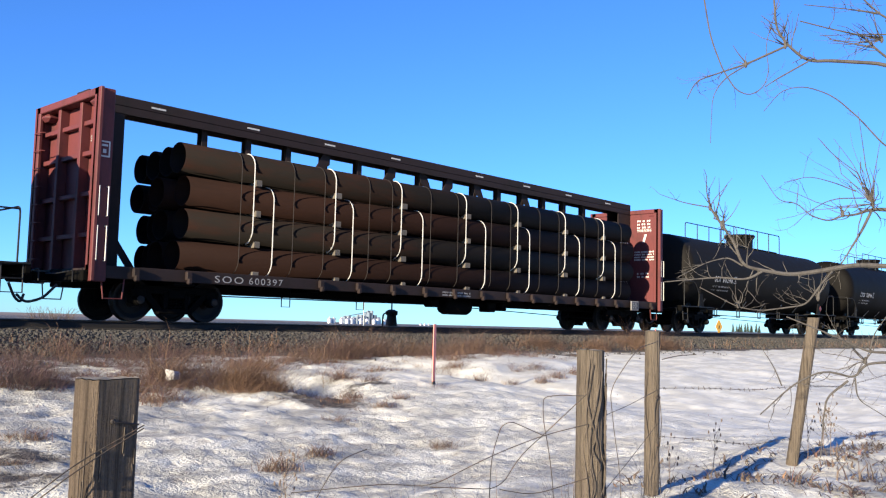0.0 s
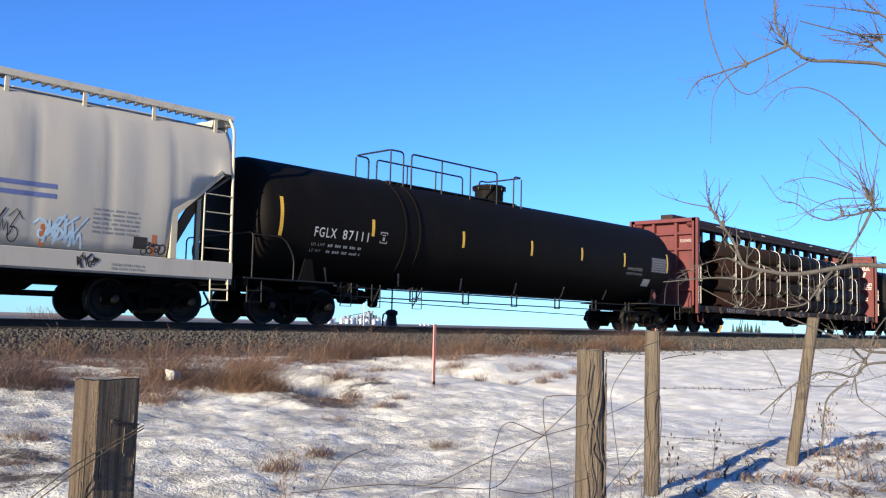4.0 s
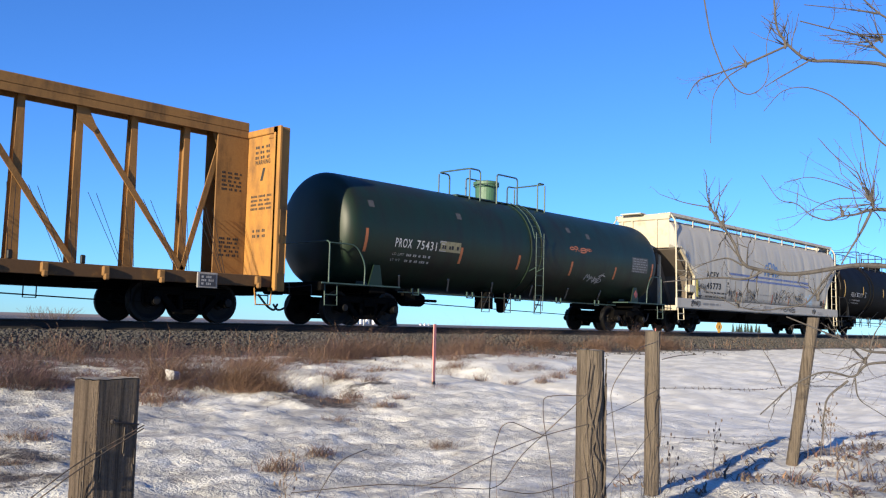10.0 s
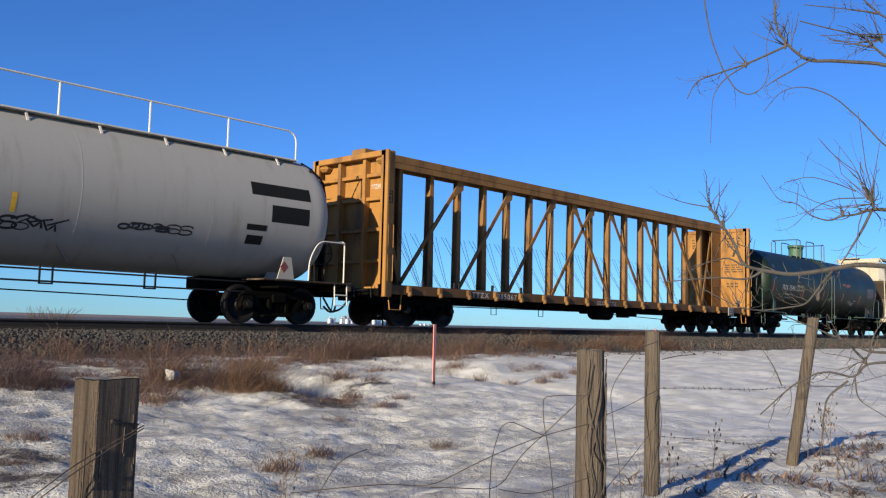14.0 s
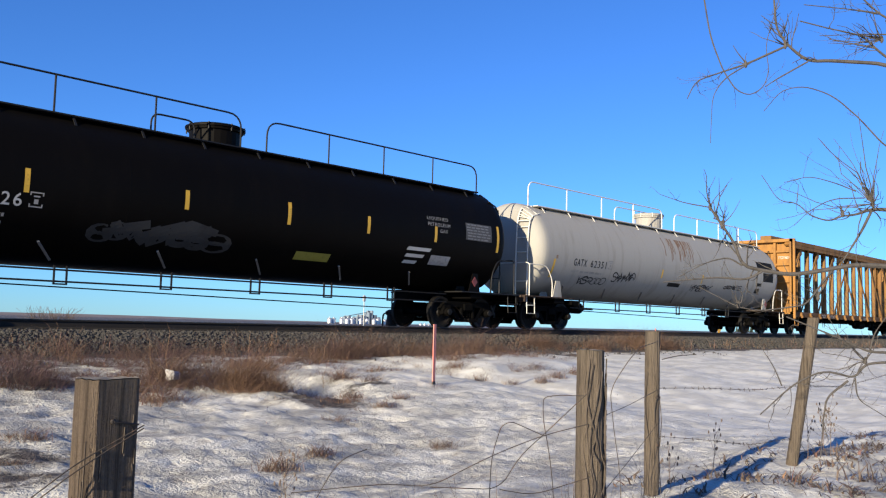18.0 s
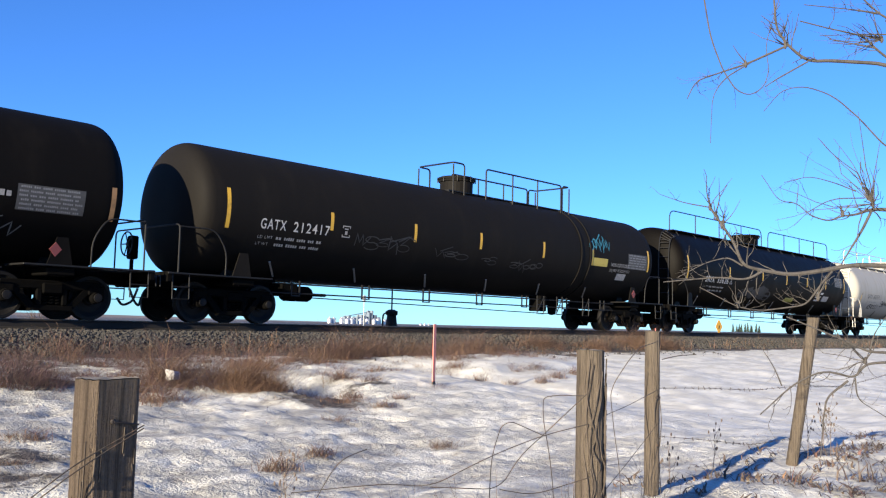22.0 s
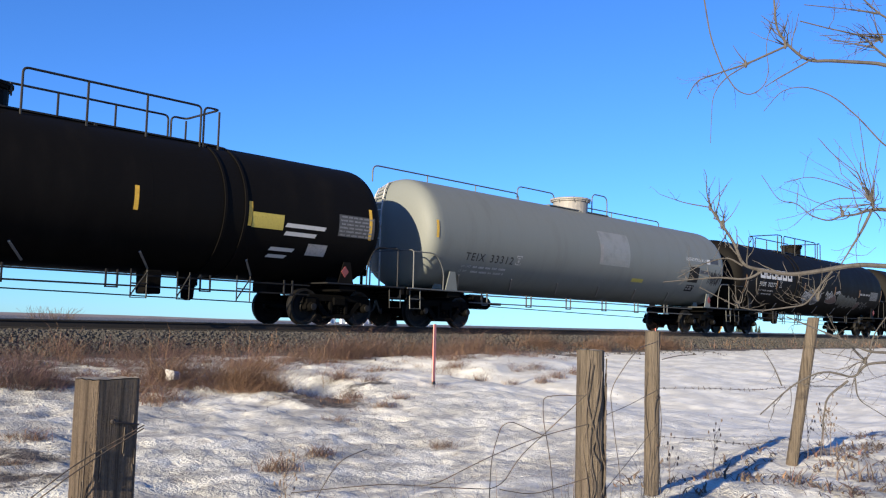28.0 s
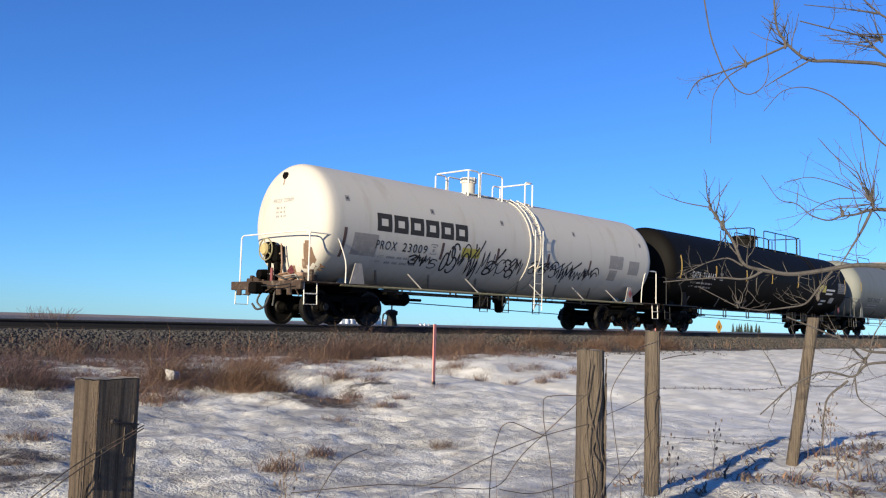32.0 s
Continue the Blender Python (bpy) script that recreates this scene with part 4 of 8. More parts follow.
def tank_car(label, left, right, r=1.57, zc=2.64, paint=BLACK_TANK, steel=BLACK_STEEL, barrel=0.84, dx=0.0, shift=0.0, mark="", mark_x=None, mark_h=-0.42, mark_cap=0.25, mark_len=1.9, ink=LETTER_WHITE, print_ink=LETTER_FADED,
             stripes=(), stripe_mat=REFLECT_YELLOW, bands=(), dome=(0.0, 0.72, 0.55), walkway=False, platform=(-3, 3), rails=(), seed=1, low_bars=True, reach_l=2.4, reach_r=2.4, dome_mat=None, bars=True, cage=(), wheel_at=(0.75, 1.78), rail_top=2.12, rail_gap=1.3, box_gap=0.1, rail_bend=0.12, placard=None, lead_wheel=False, group="tank cars of the train"):
    """A tank car with its truck centres at left and right (along the train). Returns the car and the skin for its markings."""
    half = (right - left) / 2
    rnd = random.Random(seed)
    car = thing("tank_car", label, "tank car", group, pose((left + right) / 2, TRACK_Y, 0))
    RUNNERS.append((car, (left + right) / 2))
    bare = on_tank(r, zc)

    def skin(x, h, off=0.0025):
        return bare(x + dx, h, off)
    hb = half + barrel
    seams = [shift - hb + 2 * hb * k / 6 for k in range(1, 6)]
    part("tank", tank_shell(r, hb, 0.6, zc, shift), paint, car, smooth=True)
    for x in seams:
        part("girth_seam", lathe(bmesh.new(), [(x - 0.02, r - 0.006), (x - 0.01, r + 0.0015), (x + 0.01, r + 0.0015), (x + 0.02, r - 0.006)], "x", 64, (0, 0, zc), close=False), paint, car, smooth=True)
    for x in (-half, half):
        truck(car, x)
    top = zc + r
    saddle_mat = GREY_PATCH if paint is WHITE_TANK else paint
    for s, reach in ((-1, reach_l), (1, reach_r)):
        e = half * s
        # stub sill, bolster, saddles, end platform
        a, b = sorted((s * (half - 1.7), s * (half + 1.95)))
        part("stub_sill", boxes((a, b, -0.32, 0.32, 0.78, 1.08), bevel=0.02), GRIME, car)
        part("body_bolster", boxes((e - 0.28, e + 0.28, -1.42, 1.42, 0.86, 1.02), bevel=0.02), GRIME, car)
        for side in (-1, 1):
            for y in (side * 1.28, side * 0.7):
                h = 1.62 if abs(y) > 1 else 1.35
                part("saddle", prism(bmesh.new(), [(e + d, z) for d, z in ((-0.26, 1.0), (0.28, 1.0), (0.16, h), (-0.06, h))], y, y + side * 0.03), saddle_mat, car)
        a, b = sorted((s * (half - 0.75), s * (half + 1.95)))
        part("end_platform", boxes((a, b, -1.5, -0.55, 1.03, 1.07), (a, b, 0.55, 1.5, 1.03, 1.07), (min(s * (half + 1.45), s * (half + 1.95)), max(s * (half + 1.45), s * (half + 1.95)), -0.55, 0.55, 1.03, 1.07), bevel=0.008), steel if steel is not WHITE_STEEL else RUSTY_DECK, car)
        part("end_sill", boxes((s * (half + 1.9) - 0.06, s * (half + 1.9) + 0.06, -1.48, 1.48, 0.86, 1.08), bevel=0.015), GRIME if steel is not WHITE_STEEL else RUSTY_DECK, car)
        x = s * (half + 1.7)
        part("end_handrail", tubes(0.019, rounded(((x, -1.46, 1.07), (x, -1.46, rail_top), (x, 1.46, rail_top), (x, 1.46, 1.07)), 0.14, 5)), steel, car)
        x2 = s * (half + 0.55)
        part("side_grab", tubes(0.017, rounded(((x, -1.47, rail_top - 0.05), (x2 + s * 0.3, -1.5, rail_top - 0.05), (x2, -1.52, 1.6), (x2, -1.5, 1.07)), 0.22, 5)), steel, car)
        for side in (-1, 1):
            xs = s * (half + 1.62)
            part("sill_step", tubes(0.016, ((xs - 0.2, side * 1.45, 1.03), (xs - 0.2, side * 1.47, 0.5), (xs + 0.2, side * 1.47, 0.5), (xs + 0.2, side * 1.45, 1.03)), ((xs - 0.2, side * 1.47, 0.76), (xs + 0.2, side * 1.47, 0.76))), steel, car)
        coupler(car, s * (half + 1.9), s, reach - 1.9)
        # placard holder
        if s > 0:
            part("placard_holder", prism(bmesh.new(), [(s * (half - 0.15) + u, 1.36 + v) for u, v in ((-0.12, 0), (0, -0.14), (0.12, 0), (0, 0.14))], -1.47, -1.45), placard or PLACARD_RED, car, "diamond placard in its holder")
    brake_wheel(car, -(half + 1.78), wheel_at[0], wheel_at[1], DULL_PLATE if steel is WHITE_STEEL else steel)
    if lead_wheel:
        brake_wheel(car, half + 1.8, -0.55, 1.85, BLACK_STEEL, 180)
    # brake gear and grab bars below the belly
    part("air_reservoir", lathe(bmesh.new(), [(-0.45, 0.03), (-0.42, 0.17), (-0.35, 0.2), (0.35, 0.2), (0.42, 0.17), (0.45, 0.03)], "x", 14, (-half + 2.3, -0.35, 0.78)), GRIME, car, smooth=False)
    part("brake_rod", tubes(0.014, ((-half + 1.2, -0.3, 0.72), (half - 1.0, -0.3, 0.5))), GRIME, car)
    part("brake_cylinder", boxes((-half + 1.5, -half + 1.95, -0.9, -0.3, 0.7, 1.02), (-half + 1.95, -half + 3.0, -0.75, -0.65, 0.72, 0.8), bevel=0.03), GRIME, car)
    if bars:
        zs = (0.99, 0.76) if low_bars else (0.95,)
        for z in zs:
            part("safety_bar", tubes(0.019, ((-half + 1.0, -1.12, z), (half - 1.0, -1.12, z - 0.02)), n=6), steel if steel is not WHITE_STEEL else BLACK_STEEL, car)
        x = -half + 1.7
        while x < half - 1.2:
            part("bar_hanger", boxes((x - 0.14, x - 0.11, -1.14, -1.1, zs[-1] - 0.06, 1.07), (x + 0.11, x + 0.14, -1.14, -1.1, zs[-1] - 0.06, 1.07), (x - 0.14, x + 0.14, -1.14, -1.1, zs[-1] - 0.07, zs[-1] - 0.04)), steel if steel is not WHITE_STEEL else BLACK_STEEL, car)
            x += rnd.choice((2.2, 2.3))
    n_tick = 6
    for i in range(n_tick):
        x = -half + 0.9 + i * (2 * half - 1.0) / n_tick
        a, b = skin(x, -1.28, 0.02), skin(x + 0.42, -1.8, 0.05)
        part("support_strut", slab(bmesh.new(), a, b, 0.045, 0.03, (0, -0.6, -1)), GREY_PATCH, car)
    # girth straps
    for x in bands:
        for d in (-0.27, 0.27):
            bm = bmesh.new()
            lathe(bm, [(x + dx + d - 0.03, r - 0.01), (x + dx + d - 0.03, r + 0.03), (x + dx + d + 0.03, r + 0.03), (x + dx + d + 0.03, r - 0.01)], "x", 56, (0, 0, zc), close=False)
            part("girth_strap", bm, paint, car, smooth=False)
        if paint in (WHITE_TANK, GREEN_TANK):
            rail = 0.016 if paint is WHITE_TANK else 0.012
            upper = [skin(x - 0.2, h, 0.09) for h in (1.9, 1.5, 1.1, 0.7, 0.3)]
            ladder(car, steel, (upper, [p + Vector((0.4, 0, 0)) for p in upper]), 6, rail)
            y = -r - 0.12
            foot = [(x + dx - 0.2, y, zc + 0.5), (x + dx - 0.2, y, zc - 0.7), (x + dx - 0.2, y + 0.02, 0.6)]
            ladder(car, steel, (foot, [(q[0] + 0.4, q[1], q[2]) for q in foot]), 8, rail)
            part("ladder_bracket", tubes(0.012, ((x + dx - 0.2, y, zc - 0.6), (x + dx - 0.2, y + 0.35, zc - 0.75)), ((x + dx + 0.2, y, zc - 0.6), (x + dx + 0.2, y + 0.35, zc - 0.75)), n=5), steel, car)
        for k, w in ((-2.05, 0.36), (-1.0, 0.3), (0.55, 0.36)):
            a, b, y = x + dx + k - w / 2, x + dx + k + w / 2, -1.18
            part("step_frame", tubes(0.017, ((a, y, 1.1), (a, y, 0.5), (b, y, 0.5), (b, y, 1.1)), ((a, y, 0.55), (b, y, 1.05)), ((a, y, 0.8), (b, y, 0.8)), n=5), BLACK_STEEL, car)
        part("outlet_box", boxes((x + dx - 1.75, x + dx - 1.4, -0.95, -0.45, 0.6, 1.12), bevel=0.03), GRIME, car)
        part("outlet_valve", lathe(bmesh.new(), [(0.5, 0.06), (0.55, 0.14), (0.8, 0.16), (0.85, 0.22), (1.1, 0.22)], "z", 12, (x + dx - 0.5, -0.5, 0)), GRIME, car)
    # manway and platform on top
    dome_x, dr, dh = dome
    dome_x += dx
    dm = part("manway", lathe(bmesh.new(), [(top - 0.15, dr * 0.84), (top + dh * 0.7, dr * 0.86), (top + dh * 0.74, dr * 0.93), (top + dh * 0.86, dr * 0.95), (top + dh * 0.88, dr), (top + dh, dr), (top + dh + 0.03, dr * 0.9), (top + dh + 0.04, 0.05)], "z", 26, (dome_x, 0, 0)), dome_mat or paint, car)
    for k in range(8):
        a = 2 * math.pi * k / 8
        part("eye_bolt", lathe(bmesh.new(), [(top + dh - 0.14, 0.018), (top + dh + 0.03, 0.02)], "z", 6, (dome_x + dr * 0.97 * math.cos(a), dr * 0.97 * math.sin(a), 0)), steel, dm)
    p0, p1 = platform[0] + dx, platform[1] + dx
    bm = bmesh.new()
    for y in (-0.4, 0.4):
        box(bm, p0, p1, y - 0.17, y + 0.17, top - 0.075, top - 0.04)
    for x in (p0, (p0 + p1) / 2, p1):
        box(bm, x - 0.03, x + 0.03, -0.6, 0.6, top - 0.16, top - 0.075)
    part("top_platform", bm, steel, car)
    for i, (a, b, z, side) in enumerate(rails):
        n = max(2, round((b - a) / rail_gap) + 1)
        railing(car, steel, side, [a + dx + (b - a) * k / (n - 1) for k in range(n)], top - 0.05 - 0.12 * abs(side), z, 0.022, ends=rail_bend)
    if cage:
        # guard rails round the platform: a bent rail across each end and one along each side
        xa, s0, s1, xb, w, z = cage
        foot, gaps = zc + math.sqrt(r * r - w * w) - 0.03, max(1, round((s1 - s0) / 1.3))
        for x, back in ((xa + dx, 0.5), (xb + dx, -0.4)):
            part("end_guard_rail", tubes(0.026, rounded(((x + back, -w, foot), (x + back, -w, z), (x, -w, z), (x, w, z), (x + back, w, z), (x + back, w, foot)), 0.13, 4), ((x, -w, foot), (x, -w, z - 0.05)), ((x, w, foot), (x, w, z - 0.05)), n=6), steel, car)
        for side in (-w, w):
            railing(car, steel, side, [s0 + dx + (s1 - s0) * k / gaps for k in range(gaps + 1)], foot, z, 0.026)
    if walkway:
        for side in (-1, 1):
            part("running_board", boxes((-hb + 0.2, hb - 0.2, side * 0.72 - 0.16, side * 0.72 + 0.16, top - 0.13, top - 0.1)), steel, car)
            x = -hb + 0.5
            while x < hb - 0.3:
                part("board_bracket", slab(bmesh.new(), (x, side * 0.82, top - 0.13), (x, side * 0.98, zc + math.sqrt(r * r - 0.96)), 0.05, 0.02), steel, car)
                x += 1.5
    # markings
    for x, h0, h1 in stripes:
        part("reflector", patch(bmesh.new(), skin, x - 0.05, x + 0.05, h0, h1), stripe_mat, car)
    if mark:
        mx = -half + 0.2 if mark_x is None else mark_x
        start = 0
        for word in mark.split():
            part("reporting_mark", lettering(word, skin, mx + mark_len * start / len(mark), mark_h, mark_cap, mark_len * (len(word) - 0.15) / len(mark), bold=0.008), ink, car)
            start += len(word) + 1
        small_print_bm = small_print(skin, mx + 0.5, mx + mark_len * 0.9, mark_h - 0.24, 0.075, rnd, 4, rows=2, pitch=0.17)
        part("load_text", lettering("LD LMT", skin, mx - 0.02, mark_h - 0.24, 0.078, 0.42), print_ink, car)
        part("load_text", lettering("LT WT", skin, mx - 0.02, mark_h - 0.41, 0.078, 0.34), print_ink, car)
        tagged(part("load_data", small_print_bm, print_ink, car), kind="stuff")
        bx = mx + mark_len + box_gap
        bm = bmesh.new()
        h = mark_h + 0.0
        for q in ((0, 0.26, 0, 0.025), (0, 0.26, 0.275, 0.3), (0, 0.025, 0.025, 0.275), (0.235, 0.26, 0.025, 0.275), (0.07, 0.19, 0.2, 0.23), (0.09, 0.17, 0.07, 0.16)):
            patch(bm, skin, bx + q[0], bx + q[1], h + q[2], h + q[3], nh=1)
        part("clearance_box", bm, print_ink, car)
    return car, skin, half


def data_panel(car, skin, x, h, w, t, rnd, mat=LETTER_GREY):
    """A stencilled table of test dates: a frame and short bars."""
    part("panel_ground", patch(bmesh.new(), skin, x, x + w, h, h + t, off=0.002), PANEL_GREY, car)
    bm = bmesh.new()
    over = lambda u, v, off=0.004: skin(u, v, 0.004)
    for k in range(6):
        small_print(over, x + 0.03 + rnd.uniform(0, 0.06), x + w - 0.03 - rnd.uniform(0, 0.15), h + t * k / 6 + 0.02, t / 6 * 0.5, rnd, 4, bm)
    return tagged(part("data_panel", bm, mat, car), kind="stuff")


def plate(car, skin, x0, x1, h0, h1, mat, name="plate", label=""):
    return part(name, patch(bmesh.new(), skin, x0, x1, h0, h1), mat, car, label)


def slant_bars(car, skin, x, h, mat, n=3, w=0.9):
    bm = bmesh.new()
    for k in range(n):
        patch(bm, skin, x, x + w * (1 - 0.22 * k), h - 0.2 * k, h - 0.2 * k + 0.1, lean=0.05)
    part("slanted_bar_mark", bm, mat, car)


TANK_CAGE = (-0.8, 0.72, 4.72, 5.2, 0.74, 4.98)
STD_STRIPES = ((-9.1, -0.5, 0.42), (-6.1, -0.28, 0.17), (-3.15, -0.32, 0.17), (-0.4, -0.3, 0.18), (2.7, -0.34, 0.17), (5.5, -0.4, 0.17), (9.2, -0.42, 0.38))


def build_train():
    # two tank cars at the head of what is seen
    car, skin, half = tank_car("black tank car with a railed top platform", 52.6, 65.4, mark="CTCX 70094", paint=BLACK_TANK, rails=((-3, 3, 4.95, -0.62), (-3, 3, 4.95, 0.62)), seed=31)
    car, skin, half = tank_car("faded black tank car coupled ahead of the pipe car", 34.0, 47.0, r=1.53, zc=2.58, paint=GREY_BLACK_TANK, mark="GCX 60246", mark_x=-5.6, mark_len=1.7, rails=((-4.2, 0.4, 4.95, 0.62), (-3.2, 3.2, 4.9, -0.62)), seed=32, reach_l=2.4)

    pipe_car()

    car, skin, half = tank_car("black tank car with yellow reflectors and an offset railed platform", -11.80, 4.84, dx=-0.13, shift=-0.13, barrel=0.93, r=1.53, zc=2.6, paint=BLACK_TANK, mark="FGLX 87111", mark_x=-8.13, mark_len=1.8, bands=(-4.75,),
                               stripes=((-9.15, -0.5, 0.45), (-6.22, -0.26, 0.18), (-2.68, -0.28, 0.2), (0.57, -0.27, 0.2), (3.36, -0.23, 0.2), (6.07, -0.27, 0.22), (9.17, -0.32, 0.4)),
                               dome=(0.2, 0.55, 0.47), platform=(-4.9, 0.9), cage=(-4.94, -4.12, -0.29, 0.96, 0.74, 4.94), seed=3, box_gap=0.38)
    rnd = random.Random(33)
    data_panel(car, skin, 7.98, -0.35, 1.2, 0.55, rnd)
    part("cargo_text", lettering("NON-ODORIZED", skin, 6.35, -0.36, 0.1, 1.0), LETTER_FADED, car)
    part("cargo_text", lettering("LIQUEFIED PETROLEUM GAS", skin, 6.3, -0.53, 0.085, 1.1), LETTER_FADED, car)
    plate(car, skin, 7.6, 8.1, -0.95, -0.65, LETTER_FADED, "stencil_box")

    hopper_car()

    car, skin, half = tank_car("dark green tank car with a pale green manway and side ladder", -47.40, -34.38, dx=0.2, shift=0.12, barrel=0.82, r=1.55, zc=2.56, paint=GREEN_TANK, steel=surface("dark_green_steel", (0.03, 0.06, 0.05), 0.5), mark="PROX 75431", mark_x=-6.2, mark_len=1.62, bands=(0.0,), stripe_mat=REFLECT_ORANGE,
                               stripes=((-7.25, -0.65, -0.02), (-3.54, -0.73, -0.24), (-0.84, -0.73, -0.27), (2.0, -0.76, -0.27), (4.7, -0.75, -0.3), (7.2, -0.68, -0.02)),
                               dome=(-0.75, 0.42, 0.62), platform=(-2.8, 1.6), cage=(-2.3, -1.0, 0.05, 1.55, 0.66, 4.92), seed=5, dome_mat=GREEN_BRIGHT, low_bars=False)
    rnd = random.Random(35)
    part("number_plate", patch(bmesh.new(), skin, -4.45, -3.6, -0.42, -0.12), DULL_PLATE, car, "dull yellow plate with black print")
    part("plate_print", small_print(lambda x, h, off=0.005: skin(x, h, 0.005), -4.38, -3.65, -0.34, 0.11, rnd, 3), LETTER_BLACK, car)
    data_panel(car, skin, 5.76, -0.4, 1.1, 0.55, rnd)
    for x, h in ((-7.02, 0.68), (-3.58, 0.7), (1.98, 0.84), (3.06, 0.69)):
        plate(car, skin, x - 0.1, x + 0.1, h - 0.1, h + 0.1, PANEL_GREY, "weld_patch")
    part("sprayed_tag", scrawl(skin, 3.0, 4.0, -1.0, -0.6, rnd, 4), SPRAY_WHITE, car)
    part("sprayed_tag", scrawl(skin, 1.9, 3.0, 0.05, 0.25, rnd, 4, 0.03), REFLECT_ORANGE, car)

    beam_car("mustard yellow empty centre-beam flat car with an open truss", -70.78, -52.68, YELLOW_BEAM, SHADED_GRIMY_TRUSS, "TTZX", "865067", LETTER_WHITE)

    car, skin, half = tank_car("grimy white tank car with rust streaks and a full-length walkway", -92.27, -75.97, dx=-0.235, barrel=0.77, r=1.57, zc=2.65, paint=DIRTY_WHITE_TANK, steel=WHITE_STEEL, mark="GATX 62351", mark_x=-7.27, mark_len=2.0, mark_h=-0.48, ink=LETTER_BLACK, print_ink=LETTER_GREY,
                               stripes=((-8.35, -1.0, -0.33), (-1.35, -0.6, -0.26), (1.95, -0.66, -0.28)), dome=(0.2, 0.62, 0.55), walkway=True, platform=(-1.6, 1.8), rails=((-8.8, 0.0, 4.9, -0.72), (1.0, 9.0, 4.85, -0.72), (-1.4, 1.6, 5.0, 0.62)), rail_gap=2.0, rail_bend=0.3, lead_wheel=True, seed=7, reach_r=2.6)
    rnd = random.Random(37)
    for x0, x1, h0, h1 in ((-6.67, -5.1, -1.13, -0.82), (-4.66, -3.26, -0.94, -0.53), (1.21, 2.89, -1.03, -0.71), (4.13, 5.71, -0.78, -0.58)):
        part("sprayed_tag", scrawl(skin, x0, x1, h0, h1, rnd, 6, 0.04), SPRAY_BLACK, car, "loose black spray-paint tag")
    for k in range(34):
        x, l = rnd.gauss(0.35, 0.55), rnd.uniform(0.15, 1.05)
        pts = [(x + 0.05 * noise.noise((x * 3, i * 0.5, k)) - 0.02 * i, 1.12 - l * i / 6) for i in range(7)]
        part("rust_drip", stroke(bmesh.new(), skin, pts, rnd.uniform(0.02, 0.07), 0.0004 * (k % 5)), RUST, car, "thin brown rust drip")
    for q in ((7.2, 8.9, 0.34, 0.66), (7.75, 8.85, -0.26, 0.14), (-0.68, 0.27, -0.92, -0.75), (7.15, 7.6, -0.85, -0.62), (7.1, 7.65, -0.5, -0.36)):
        plate(car, skin, *q, BLACK_PATCH, "painted_out_patch")
    plate(car, skin, -8.3, -8.2, -0.32, -0.2, RUST, "rust_spot")
    head_ladder(car, WHITE_STEEL, half, 0.77, 1.57, 2.65, -1.12, -0.7)
    # ladder on the shaded end: its shade is given as black steel
    head_ladder(car, BLACK_STEEL, half, 0.77, 1.57, 2.65, -1.05, -0.65, end=1)

    car, skin, half = tank_car("long black gas tank car with a full-length top railing", -112.66, -96.45, dx=0.085, barrel=0.8, r=1.6, zc=2.68, paint=DEEP_BLACK_TANK, mark="SRIX 33626", mark_x=-7.24, mark_len=2.1, mark_h=-0.57, mark_cap=0.26,
                               stripes=((-8.85, -0.54, 0.42), (-5.12, -0.3, 0.16), (-1.75, -0.25, 0.17), (0.98, -0.31, 0.23), (3.52, -0.29, 0.16), (6.04, -0.3, 0.14), (8.75, -0.4, 0.4)), dome=(-0.15, 0.72, 0.42), walkway=True, platform=(-2, 2),
                               rails=((-8.8, 0.1, 4.98, -0.72), (0.85, 8.7, 4.98, -0.72), (-2.0, -0.9, 4.7, -0.3)), rail_gap=2.1, rail_bend=0.4, seed=9)
    rnd = random.Random(39)
    part("painted_out_smear", scrawl(skin, -3.6, -0.65, -1.15, -0.65, rnd, 7, 0.2, 0.6), surface("dull_smear", (0.028, 0.027, 0.026), 0.7), car, "smeared grey paint over an old tag")
    plate(car, skin, 1.42, 2.5, -1.2, -0.95, OLIVE_PLATE)
    slant_bars(car, skin, 5.0, -0.6, LETTER_WHITE, 3)
    data_panel(car, skin, 7.3, -0.12, 1.15, 0.5, rnd)
    part("cargo_text", lettering("LIQUEFIED", skin, 5.7, 0.32, 0.1, 0.85), LETTER_FADED, car)
    part("cargo_text", lettering("PETROLEUM", skin, 5.72, 0.15, 0.1, 0.9), LETTER_FADED, car)
    part("cargo_text", lettering("GAS", skin, 6.2, -0.02, 0.1, 0.3), LETTER_FADED, car)
    plate(car, skin, 6.0, 6.8, -0.98, -0.68, LETTER_FADED, "stencil_box")
    head_ladder(car, BLACK_STEEL, half, 0.8, 1.6, 2.68, -1.12, -0.72)
    head_ladder(car, BLACK_STEEL, half, 0.8, 1.6, 2.68, -1.1, -0.7, end=1)

    car, skin, half = tank_car("black tank car with yellow reflectors and a cyan spray tag", -134.12, -117.10, dx=0.02, shift=0.02, barrel=0.77, paint=GREY_BLACK_TANK, mark="GATX 212417", mark_x=-8.21, mark_len=2.08, stripes=STD_STRIPES, bands=(5.1,), dome=(0.15, 0.61, 0.45), platform=(-0.8, 5.2), cage=TANK_CAGE, lead_wheel=True, seed=11, box_gap=0.38)
    rnd = random.Random(41)
    part("sprayed_tag", scrawl(skin, 5.4, 6.5, 0.1, 0.7, rnd, 4, 0.04), SPRAY_CYAN, car, "cyan spray-paint tag")
    plate(car, skin, 5.55, 6.45, -0.4, -0.12, PLATE_YELLOW)
    data_panel(car, skin, 7.8, -0.38, 1.3, 0.55, rnd)
